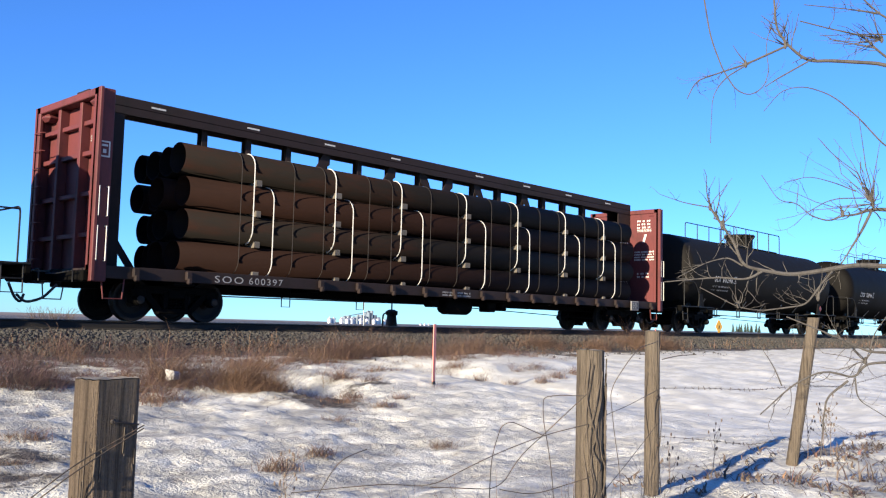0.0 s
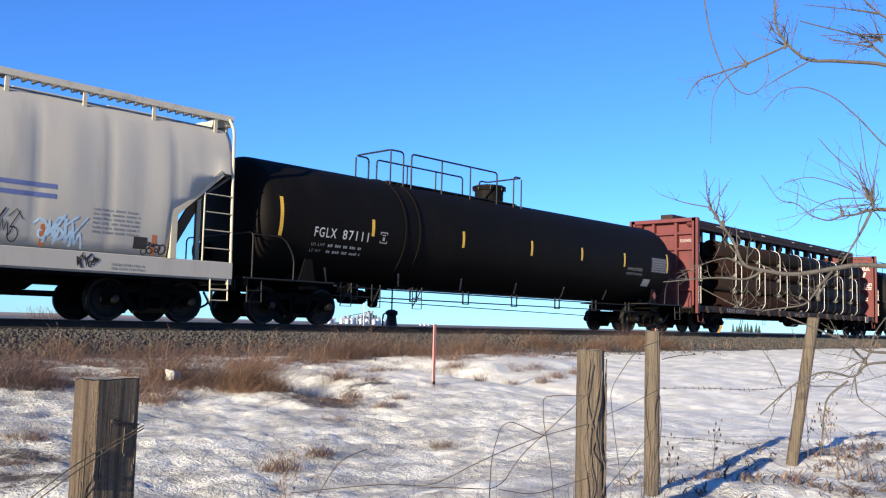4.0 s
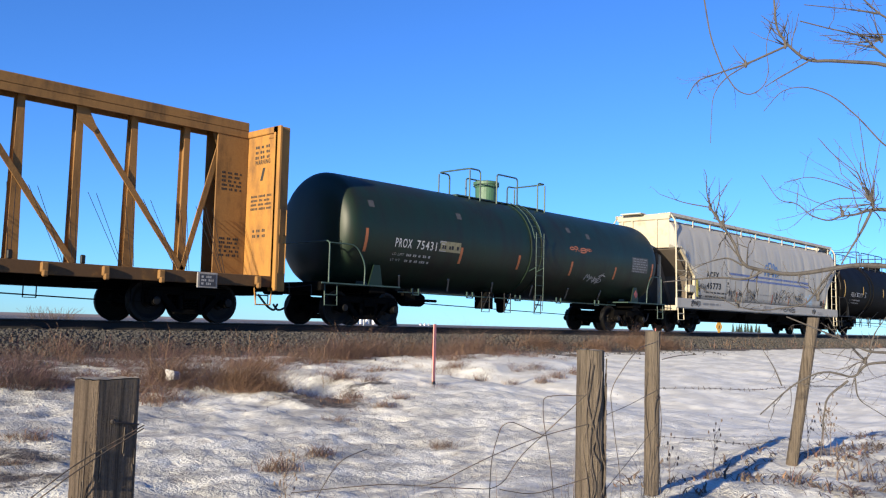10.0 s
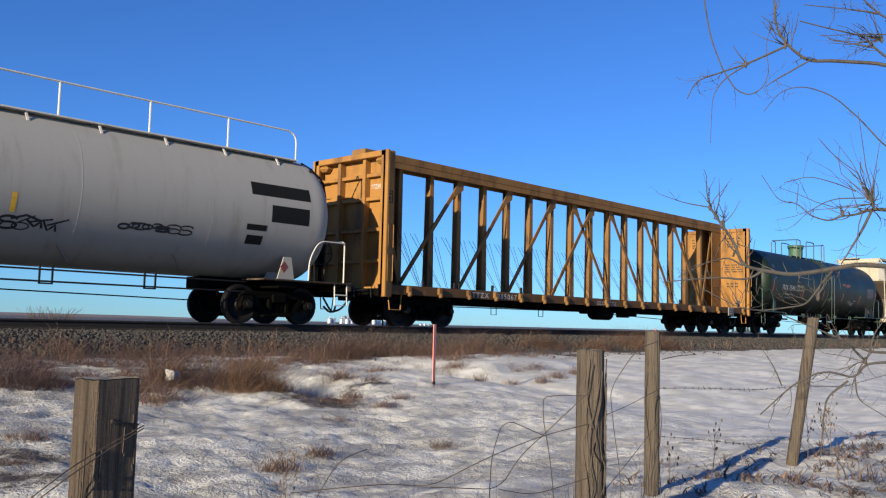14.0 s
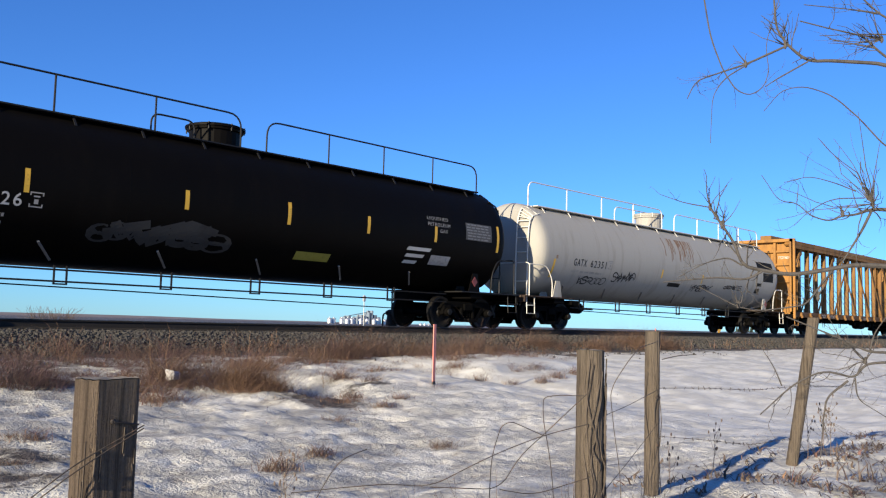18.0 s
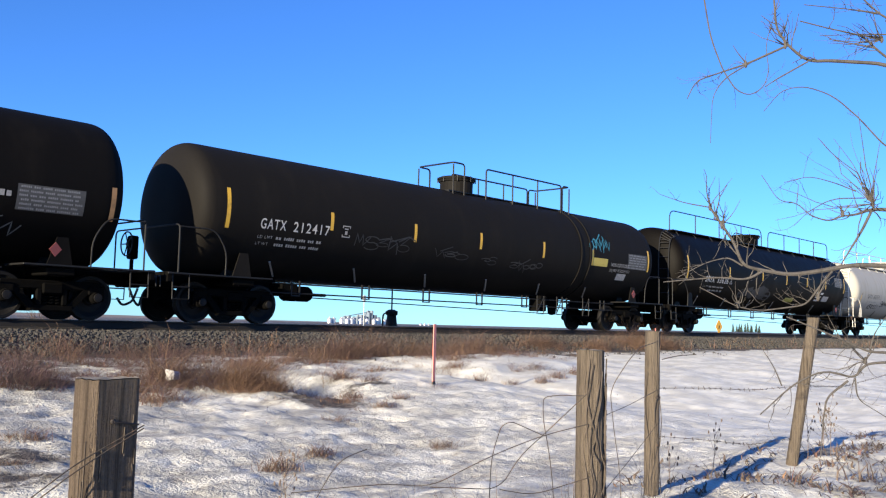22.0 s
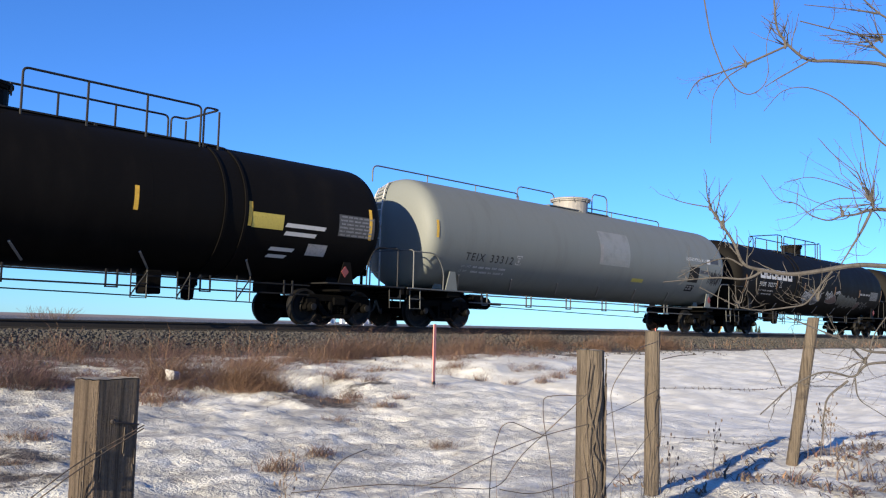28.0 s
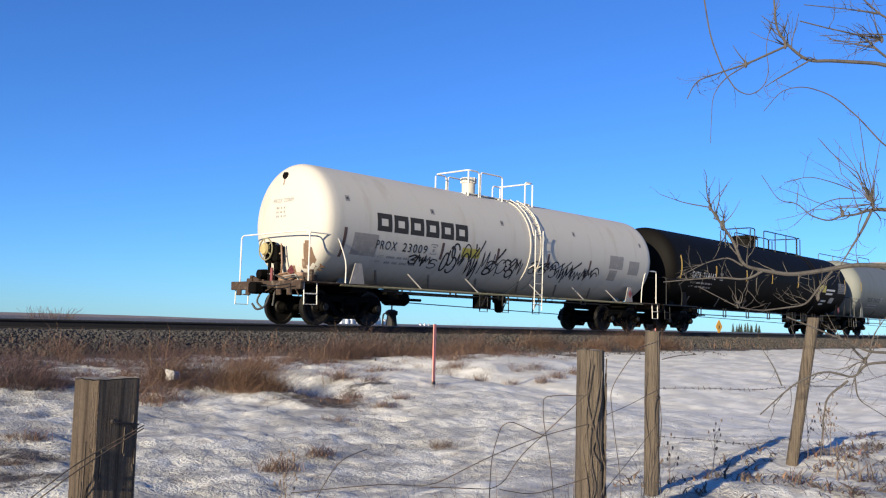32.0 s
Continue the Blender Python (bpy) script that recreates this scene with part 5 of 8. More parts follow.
    part("cargo_text", lettering("NON-ODORIZED", skin, 6.7, -0.36, 0.13, 1.15, bold=0.004), LETTER_FADED, car)
    part("cargo_text", lettering("LIQUEFIED PETROLEUM GAS", skin, 6.65, -0.55, 0.11, 1.3), LETTER_FADED, car)
    plate(car, skin, 7.2, 7.8, -0.85, -0.6, LETTER_FADED, "stencil_box")
    chalk = surface("faint_chalk_grey", (0.022, 0.021, 0.02), 0.6, stain=(0.012, 0.011, 0.01), stain_amount=0.6, size=0.1)
    for x0, x1, h0, h1, k in ((-5.3, -3.3, -0.65, -0.25, 5), (-2.2, -1.0, -0.7, -0.4, 3), (-0.2, 0.4, -0.75, -0.5, 2), (1.2, 2.6, -0.85, -0.5, 4)):
        part("sprayed_tag", scrawl(skin, x0, x1, h0, h1, rnd, k, 0.024), chalk, car, "faint chalky old tag")

    car, skin, half = tank_car("black tank car with a large white wordmark and mural-like tags", -155.03, -138.32, dx=-0.125, shift=-0.125, barrel=0.91, r=1.58, paint=BLACK_TANK, mark="PROX 30277", mark_x=-7.61, mark_len=1.84, mark_h=-0.44, mark_cap=0.21, bands=(-3.1,),
                               stripes=((-9.05, -0.9, -0.02), (-5.7, -0.53, -0.12), (-2.3, -0.48, -0.06), (1.9, -0.5, -0.06), (5.7, -0.5, -0.06), (9.4, -0.65, 0.05)), stripe_mat=surface("faded_orange_reflector", (0.27, 0.15, 0.065), 0.6, stain_amount=0.4, size=0.15), dome=(-0.1, 0.56, 0.46), platform=(-3.6, 1.8), cage=(-3.65, -2.88, 1.29, 2.0, 0.74, 4.93), seed=13, box_gap=0.38)
    rnd = random.Random(43)
    block_letters(skin, -7.62, 3.7, -0.08, 0.45, LETTER_WHITE, car)
    for q in ((-2.3, -1.75, -0.95, -0.5), (-1.95, -1.2, -1.2, -0.6), (-1.5, -1.0, -0.85, -0.35), (-0.9, -0.2, -1.2, -0.55), (-0.5, 0.1, -0.95, -0.4)):
        mural_shape(car, skin, *q, rnd, PALE_FILL, SPRAY_WHITE, "pale sprayed bubble letter", 0.06, lift=0.0004 * rnd.randrange(6))
    part("sprayed_tag", scrawl(skin, -2.2, 0.0, -1.05, -0.45, rnd, 4, 0.04, 0.4), SPRAY_WHITE, car, "white sprayed outlines over a pale mural")
    part("sprayed_tag", scrawl(skin, 0.65, 1.6, -0.8, -0.3, rnd, 4, 0.04), SPRAY_WHITE, car)
    part("sprayed_tag", scrawl(skin, 2.05, 2.7, -0.45, -0.22, rnd, 3, 0.035), SPRAY_WHITE, car)
    mural_shape(car, skin, 0.95, 2.4, -1.05, -0.52, rnd, SPRAY_RED, SPRAY_DULL, "dull red sprayed bubble shape", 0.035)
    for k, q in enumerate(((2.45, 3.35, -1.0, -0.38), (3.1, 3.9, -1.2, -0.5), (3.75, 4.5, -1.2, -0.48), (4.35, 5.1, -1.2, -0.5), (4.95, 5.6, -1.15, -0.55))):
        mural_shape(car, skin, *q, rnd, SPRAY_GREEN, SPRAY_DULL, "dull green sprayed bubble letter", 0.018, 0.0005 * k)
    mural_shape(car, skin, 5.5, 6.2, -1.28, -0.75, rnd, SPRAY_RED, SPRAY_DULL, "dull red sprayed bubble shape", 0.03)
    part("sprayed_tag", scrawl(skin, 6.3, 7.5, -1.3, -0.75, rnd, 3, 0.035), SPRAY_DULL, car)
    part("caution_print", small_print(skin, 5.8, 7.45, -0.36, 0.12, rnd, 3), LETTER_FADED, car)
    data_panel(car, skin, 7.52, -0.6, 1.3, 0.5, rnd)

    car, skin, half = tank_car("pale grey tank car with a thin top railing", -174.95, -159.10, dx=-0.43, barrel=0.655, r=1.62, zc=2.72, paint=GREY_TANK, steel=surface("dark_grey_steel_paint", (0.07, 0.072, 0.07), 0.5), mark="TEIX 33312", mark_x=-7.1, mark_len=2.25, mark_h=-0.76, mark_cap=0.25, ink=LETTER_BLACK, dome_mat=GREY_PATCH, print_ink=surface("ghost_print", (0.34, 0.34, 0.34), 0.6),
                               stripes=((-8.42, -0.2, 0.3),), dome=(0.25, 0.74, 0.4), platform=(-1.8, 1.9), walkway=False, rails=((-9.0, -2.1, 4.72, 0.55), (2.0, 7.6, 4.7, 0.55), (-2.1, 0.1, 5.0, 0.62), (0.9, 1.9, 5.0, -0.5)), rail_gap=2.0, rail_bend=0.25, lead_wheel=True, seed=15)
    rnd = random.Random(45)
    plate(car, skin, -0.2, 1.75, -0.42, 0.8, surface("pale_patch", (0.185, 0.19, 0.18), 0.5, stain=(0.13, 0.135, 0.128), stain_amount=0.5, size=0.4), "welded_patch")
    part("patch_edge", patch(bmesh.new(), lambda x, h, off=0: skin(x, h, 0.005), -0.2, 0.0, -0.35, 0.3), GREY_PATCH, car)
    plate(car, skin, 6.3, 7.1, -0.72, -0.08, BLACK_PATCH, "painted_out_patch")
    part("stencil_frame", patch(bmesh.new(), skin, 6.4, 7.02, -1.14, -0.84), BLACK_PATCH, car)
    part("cargo_text", lettering("LIQUEFIED PETROLEUM GAS", skin, 5.98, 0.16, 0.13, 1.72, bold=0.003), surface("pale_lettering", (0.5, 0.5, 0.49), 0.55), car)
    plate(car, skin, 7.74, 8.02, 0.1, 0.3, LETTER_WHITE, "paint_patch")
    plate(car, skin, 8.04, 8.75, 0.14, 0.34, DARK_PATCH, "painted_out_patch")
    plate(car, skin, 7.18, 8.03, -0.32, -0.18, DARK_PATCH, "painted_out_patch")
    part("stencil_box", small_print(lambda u, v, off=0: skin(u, v, 0.004), 6.46, 6.96, -0.95, 0.07, rnd, 2, rows=2, pitch=0.11), LETTER_FADED, car)
    for k in range(9):
        part("sprayed_tag", stroke(bmesh.new(), skin, [(7.95 + 0.13 * k, -0.7), (8.02 + 0.125 * k, -0.22)], 0.045), SPRAY_BLACK, car)
    part("sprayed_tag", scrawl(skin, 8.0, 9.0, -0.7, -0.2, rnd, 5, 0.05), SPRAY_BLACK, car, "loose black spray-paint tag")
    plate(car, skin, 2.2, 3.0, -0.95, -0.8, OLIVE_PLATE)
    head_ladder(car, GREY_STEEL, half, 0.655, 1.62, 2.72, 0.3, 0.72)

    car, skin, half = tank_car("glossy black tank car with yellow reflectors and slanted bars", -196.00, -178.95, dx=-0.1, shift=-0.14, barrel=0.755, r=1.58, paint=BLACK_TANK, mark="GATX 214142", mark_x=-8.17, mark_len=2.08, mark_cap=0.27, stripes=STD_STRIPES, bands=(5.1,), dome=(0.08, 0.61, 0.45), platform=(-0.8, 5.2), cage=(-0.92, 0.6, 4.6, 5.08, 0.74, 4.98), seed=17, box_gap=0.38)
    rnd = random.Random(47)
    plate(car, skin, 5.56, 6.45, -0.42, -0.06, PLATE_YELLOW)
    slant_bars(car, skin, 6.5, -0.33, LETTER_WHITE, 2, 1.2)
    data_panel(car, skin, 8.14, -0.4, 1.2, 0.55, rnd)
    slant_bars(car, skin, 6.2, -0.95, LETTER_WHITE, 2, 0.7)
    plate(car, skin, 7.3, 7.9, -1.0, -0.68, LETTER_FADED, "stencil_box")

    car, skin, half = tank_car("white tank car at the tail with dark wordmark and tags", -213.45, -200.18, dx=-0.075, barrel=0.85, r=1.58, paint=WHITE_TANK, steel=WHITE_STEEL, mark="PROX 23009", mark_x=-6.1, mark_len=1.95, mark_h=-0.62, mark_cap=0.25, ink=LETTER_BLACK, print_ink=LETTER_GREY, bands=(0.7,), stripe_mat=surface("dull_red_reflector", (0.075, 0.04, 0.034), 0.6),
                               stripes=((-7.2, -0.95, -0.15), (-3.57, -0.75, -0.25), (-1.13, -0.7, -0.22), (1.42, -0.65, -0.2), (3.83, -0.7, -0.25)), dome=(-0.83, 0.25, 0.52), platform=(-1.6, 1.6), cage=(-1.62, -1.05, 0.02, 1.6, 0.7, 4.85), seed=19, low_bars=False, wheel_at=(0.24, 1.91), rail_top=2.32)
    rnd = random.Random(49)
    block_letters(skin, -6.16, 3.65, -0.14, 0.48, LETTER_BLACK, car)
    for q in ((-6.9, -6.05, -0.85, -0.25), (5.02, 5.9, -0.45, 0.02), (5.1, 5.6, -0.9, -0.5), (6.3, 7.0, -0.6, -0.1)):
        plate(car, skin, *q, GREY_PATCH, "painted_out_patch")
    plate(car, skin, -2.75, -1.95, -0.6, -0.32, OLIVE_PLATE)
    for x0, x1, h0, h1, k in ((-4.7, -3.7, -1.05, -0.6, 4), (-3.4, -1.9, -1.15, -0.2, 6), (-1.8, 0.1, -1.15, -0.3, 7), (0.6, 2.0, -1.05, -0.35, 5), (1.9, 4.4, -1.03, -0.45, 8)):
        part("sprayed_tag", scrawl(skin, x0, x1, h0, h1, rnd, k, 0.05), SPRAY_BLACK, car, "loose black spray-paint tag")
    for x, h in ((-7.1, 0.63), (-3.97, 0.62), (-0.9, 0.6), (2.91, 0.6), (7.15, 0.56)):
        plate(car, skin, x - 0.075, x + 0.075, h - 0.09, h + 0.08, GREY_PATCH, "weld_patch")
        plate(car, lambda u, v, off=0: skin(u, v, 0.004), x - 0.035, x + 0.035, h - 0.04, h + 0.03, DARK_PATCH, "weld_pad")
    knuckle, r, zc = -(half + 0.85), 1.58, 2.64

    def head(u, h, off=0.003):
        # the dished head that faces -x; u runs towards -y
        q = math.hypot(u, h - zc) / r
        return Vector((knuckle - dish(q, 0.6) - off, -u, h))
    part("end_number", lettering("PROX 23009", head, -0.46, 3.15, 0.11, 0.86, bold=0.004), LETTER_GREY, car)
    tagged(part("end_print", small_print(head, -0.3, 0.12, 2.98, 0.06, rnd, 3, rows=3, pitch=0.11), LETTER_GREY, car), kind="stuff")
    bm = lathe(bmesh.new(), [(-0.03, 0.02), (-0.03, 0.085), (0.0, 0.1), (0.12, 0.1)], "x", 14, (0, 0, 0))
    eye = part("lifting_eye", bm, GRIME, car, "dark round lug on the tank end")
    eye.matrix_basis = pose(*head(-0.1, 3.87, 0.02))
    part("eye_streak", patch(bmesh.new(), head, -0.13, -0.08, 3.62, 3.78), RUST, car)
    for u, h0, h1, w, lean in ((0.83, 1.5, 2.05, 0.14, 0.06), (0.95, 1.38, 2.12, 0.13, -0.02), (1.07, 1.45, 1.95, 0.1, -0.05), (0.72, 1.42, 1.66, 0.12, 0.05), (0.3, 1.12, 1.5, 0.2, 0.03)):
        part("rust_stain", patch(bmesh.new(), lambda x, h, off=0: head(x, h, 0.002 + u * 0.002), u - w / 2, u + w / 2, h0, h1, lean=lean), END_STAIN, car, "ragged brown stain on the tank end")
    wx = -(half + 1.82)
    part("end_of_train_lamp", lathe(bmesh.new(), [(wx - 0.06, 0.02), (wx - 0.05, 0.13), (wx, 0.16), (wx + 0.08, 0.14), (wx + 0.1, 0.05)], "x", 20, (0, 0.24, 1.91)), surface("dull_cream_lamp", (0.36, 0.29, 0.13), 0.5, stain_amount=0.5, size=0.1), car, "round dull yellow end-of-train lamp")
    part("marker_box", boxes((wx + 0.1, wx + 0.34, -0.14, 0.06, 1.6, 2.02), (wx + 0.14, wx + 0.3, -0.11, 0.03, 1.07, 1.6), bevel=0.03), GRIME, car)
    part("bell_crank", tubes(0.022, ((wx + 0.2, -0.2, 2.05), (wx + 0.22, -0.24, 1.5), (wx + 0.25, -0.15, 1.1)), ((wx + 0.2, -0.2, 1.8), (wx + 0.2, 0.1, 1.75))), RUST, car)
    part("red_marker", boxes((wx - 0.04, wx + 0.02, -0.17, -0.09, 0.95, 1.42), bevel=0.015), PLACARD_RED, car, "red marker bar")
    part("brake_valve", lathe(bmesh.new(), [(wx - 0.05, 0.03), (wx - 0.02, 0.12), (wx + 0.2, 0.14), (wx + 0.25, 0.05)], "x", 14, (0, 0.42, 1.27)), GRIME, car)
    part("tool_box", boxes((wx + 0.2, wx + 0.5, -1.1, 0.0, 1.07, 1.3), bevel=0.02), RUST, car, "rusty box on the end platform")
    bm = bmesh.new()
    loop = [bm.verts.new((wx + 0.17 + 0.06 * dz, -0.68 + dy, 1.34 + dz)) for dy, dz in ((-0.16, 0), (0, -0.16), (0.16, 0), (0, 0.16))]
    bm.faces.new(loop)
    bmesh.ops.solidify(bm, geom=bm.faces[:], thickness=0.01)
    part("end_placard", bm, PLACARD_RED, car, "red diamond placard")
    part("loose_hose", tubes(0.022, rounded(((wx + 0.1, -0.1, 1.25), (wx + 0.05, -0.6, 1.12), (wx + 0.1, -1.0, 1.2), (wx + 0.25, -1.35, 1.1)), 0.15, 5)), RUBBER, car)
    part("hanging_hose", tubes(0.026, rounded(((wx, 0.2, 0.95), (wx - 0.15, 0.3, 0.55), (wx - 0.1, 0.1, 0.4)), 0.2, 5), ((wx, -0.3, 0.95), (wx - 0.08, -0.32, 0.45))), RUBBER, car)
    for y, h, d in ((0.55, 0.34, 0.3), (0.95, 0.26, 0.36), (1.25, 0.2, 0.22), (-1.28, 0.3, 0.2)):
        part("valve_body", boxes((wx + 0.25, wx + 0.25 + d, y - 0.12, y + 0.12, 1.07, 1.07 + h * 0.6), (wx + 0.3, wx + 0.2 + d, y - 0.06, y + 0.06, 1.07 + h * 0.6, 1.07 + h), bevel=0.025), RUSTY_DECK, car, "rusty valve body on the end platform")
    for k in range(5):
        y = -1.3 + 0.28 * k
        part("air_pipe", tubes(0.018, rounded(((wx + 0.12 + 0.05 * k, y, 1.08), (wx + 0.14, y + 0.1, 1.2 + 0.05 * (k % 3)), (wx + 0.2, y + 0.75, 1.16 + 0.04 * k), (wx + 0.4, y + 0.95, 1.08)), 0.1, 4)), (RUSTY_DECK, GREY_PATCH, RUST)[k % 3], car)
    part("cut_lever", tubes(0.016, rounded(((wx - 0.1, -1.4, 0.7), (wx - 0.12, -1.2, 0.98), (wx - 0.14, -0.5, 0.96), (wx - 0.2, -0.1, 0.8)), 0.08, 4)), RUSTY_DECK, car)
    for y in (-1.05, -0.62, 0.7, 1.1):
        part("pull_bracket", boxes((wx - 0.16, wx - 0.1, y - 0.09, y + 0.09, 0.72, 1.02), bevel=0.015), RUSTY_DECK, car)
    # walkway sill along each side
    for s in (-1, 1):
        part("side_sill", tubes(0.034, ((-half - 0.7, s * 1.47, 1.02), (half + 0.7, s * 1.47, 1.02))), DULL_PLATE, car, "dull pipe rail along the side")
        for x in (-4.6, -2.2, 0.9, 3.3, 5.4):
            part("sill_strut", slab(bmesh.new(), (x, s * 1.1, 1.46), (x + 0.22, s * 1.46, 1.03), 0.03, 0.03), GREY_PATCH, car)


def bulkhead(car, x, s, mat, width=1.46, top=4.72, ink=LETTER_WHITE, seed=0, beam=None):
    """A ribbed end bulkhead whose outer face looks towards s."""
    inner, outer = x - s * 0.36, x
    a, b = sorted((x - s * 0.32, x - s * 0.28))
    part("bulkhead_sheet", boxes((a, b, -width, width, 1.0, top - 0.1)), mat, car)
    lo, hi = sorted((inner, outer))
    for y in (-1, 1):
        part("corner_post", boxes((lo, hi, y * width - 0.05, y * width + 0.05, 0.78, top), (lo, lo + 0.08, y * width - 0.14, y * width + 0.14, 0.78, top), bevel=0.015), mat, car)
    part("top_beam", boxes((lo, hi, -width, width, top - 0.16, top), bevel=0.015), mat, car)
    for y in (-0.55, 0.5):
        part("rib", boxes((min(x - s * 0.28, x - s * 0.08), max(x - s * 0.28, x - s * 0.08), y - 0.06, y + 0.06, 1.0, top - 0.16), bevel=0.01), mat, car)
    for z in (1.75, 2.6, 3.45, 4.1):
        part("cross_rib", boxes((min(x - s * 0.28, x - s * 0.14), max(x - s * 0.28, x - s * 0.14), -width + 0.05, width - 0.05, z - 0.05, z + 0.05), bevel=0.01), mat, car)
    for y in (-1.2, 1.2):
        part("gusset", boxes((lo + 0.02, hi - 0.02, y - 0.18, y + 0.18, top - 0.34, top - 0.16), bevel=0.08), mat, car)
    for z in (1.3, 1.7, 2.1, 2.5, 2.9, 3.3, 3.7, 4.1):
        part("rung", tubes(0.012, ((x - s * 0.02, width - 0.45, z), (x + s * 0.06, width - 0.42, z), (x + s * 0.06, width - 0.05, z), (x - s * 0.02, width - 0.03, z)), n=5), mat, car)
    for z0, z1 in ((1.2, 1.9), (2.1, 2.7)):
        part("grab_iron", tubes(0.013, ((lo + 0.09, -width - 0.05, z0), (lo + 0.09, -width - 0.13, z0), (lo + 0.09, -width - 0.13, z1), (lo + 0.09, -width - 0.05, z1)), ((lo + 0.28, -width - 0.05, z0), (lo + 0.28, -width - 0.13, z0), (lo + 0.28, -width - 0.13, z1), (lo + 0.28, -width - 0.05, z1)), n=5), WHITE_STEEL if mat is RED_BEAM else mat, car)
    rnd = random.Random(seed)
    if s > 0:
        # loading rules on the inner face, on both sides of the beam
        face = on_end(x - 0.321)
        for u in (0.42, -1.3):
            for h, cap, rows in ((4.25, 0.075, 3), (3.05, 0.06, 4), (2.2, 0.075, 2)):
                part("loading_notice", small_print(face, u + (0.15 if h > 4 or h < 2.5 else 0.03), u + (0.75 if h > 4 or h < 2.5 else 0.9), h, cap, rnd, 3, rows=rows, pitch=cap * 1.7), ink, car, "printed loading rules")
            part("warning_text", lettering("WARNING", face, u + 0.15, 3.86, 0.11, 0.62, bold=0.01), ink, car)
            part("warning_bar", patch(bmesh.new(), face, u + 0.38, u + 0.48, 3.45, 3.76, lean=0.1), ink, car)
    # plates that close the beam against the bulkhead
    a, b = sorted((x - s * 0.33, x - s * 1.2))
    for y in (-0.24, 0.24):
        part("end_panel", boxes((a, b, y - 0.02, y + 0.02, 1.08, top - 0.05), bevel=0.006), beam or mat, car)
    if s > 0:
        side = on_plane(-0.261)
        part("loading_notice", small_print(side, a + 0.15, b - 0.15, 3.6, 0.06, rnd, 3, rows=5, pitch=0.1), ink, car)
        part("loading_notice", small_print(side, a + 0.15, b - 0.15, 2.0, 0.06, rnd, 3, rows=5, pitch=0.1), ink, car)
    else:
        side = on_plane(-width - 0.05)
        bm = bmesh.new()
        for q in ((0.07, 0.3, 3.3, 3.33), (0.07, 0.3, 3.6, 3.63), (0.07, 0.1, 3.33, 3.6), (0.27, 0.3, 3.33, 3.6), (0.15, 0.22, 3.38, 3.46), (0.12, 0.25, 3.52, 3.56)):
            patch(bm, side, lo + q[0], lo + q[1], q[2], q[3], nh=1)
        part("clearance_box", bm, ink, car)


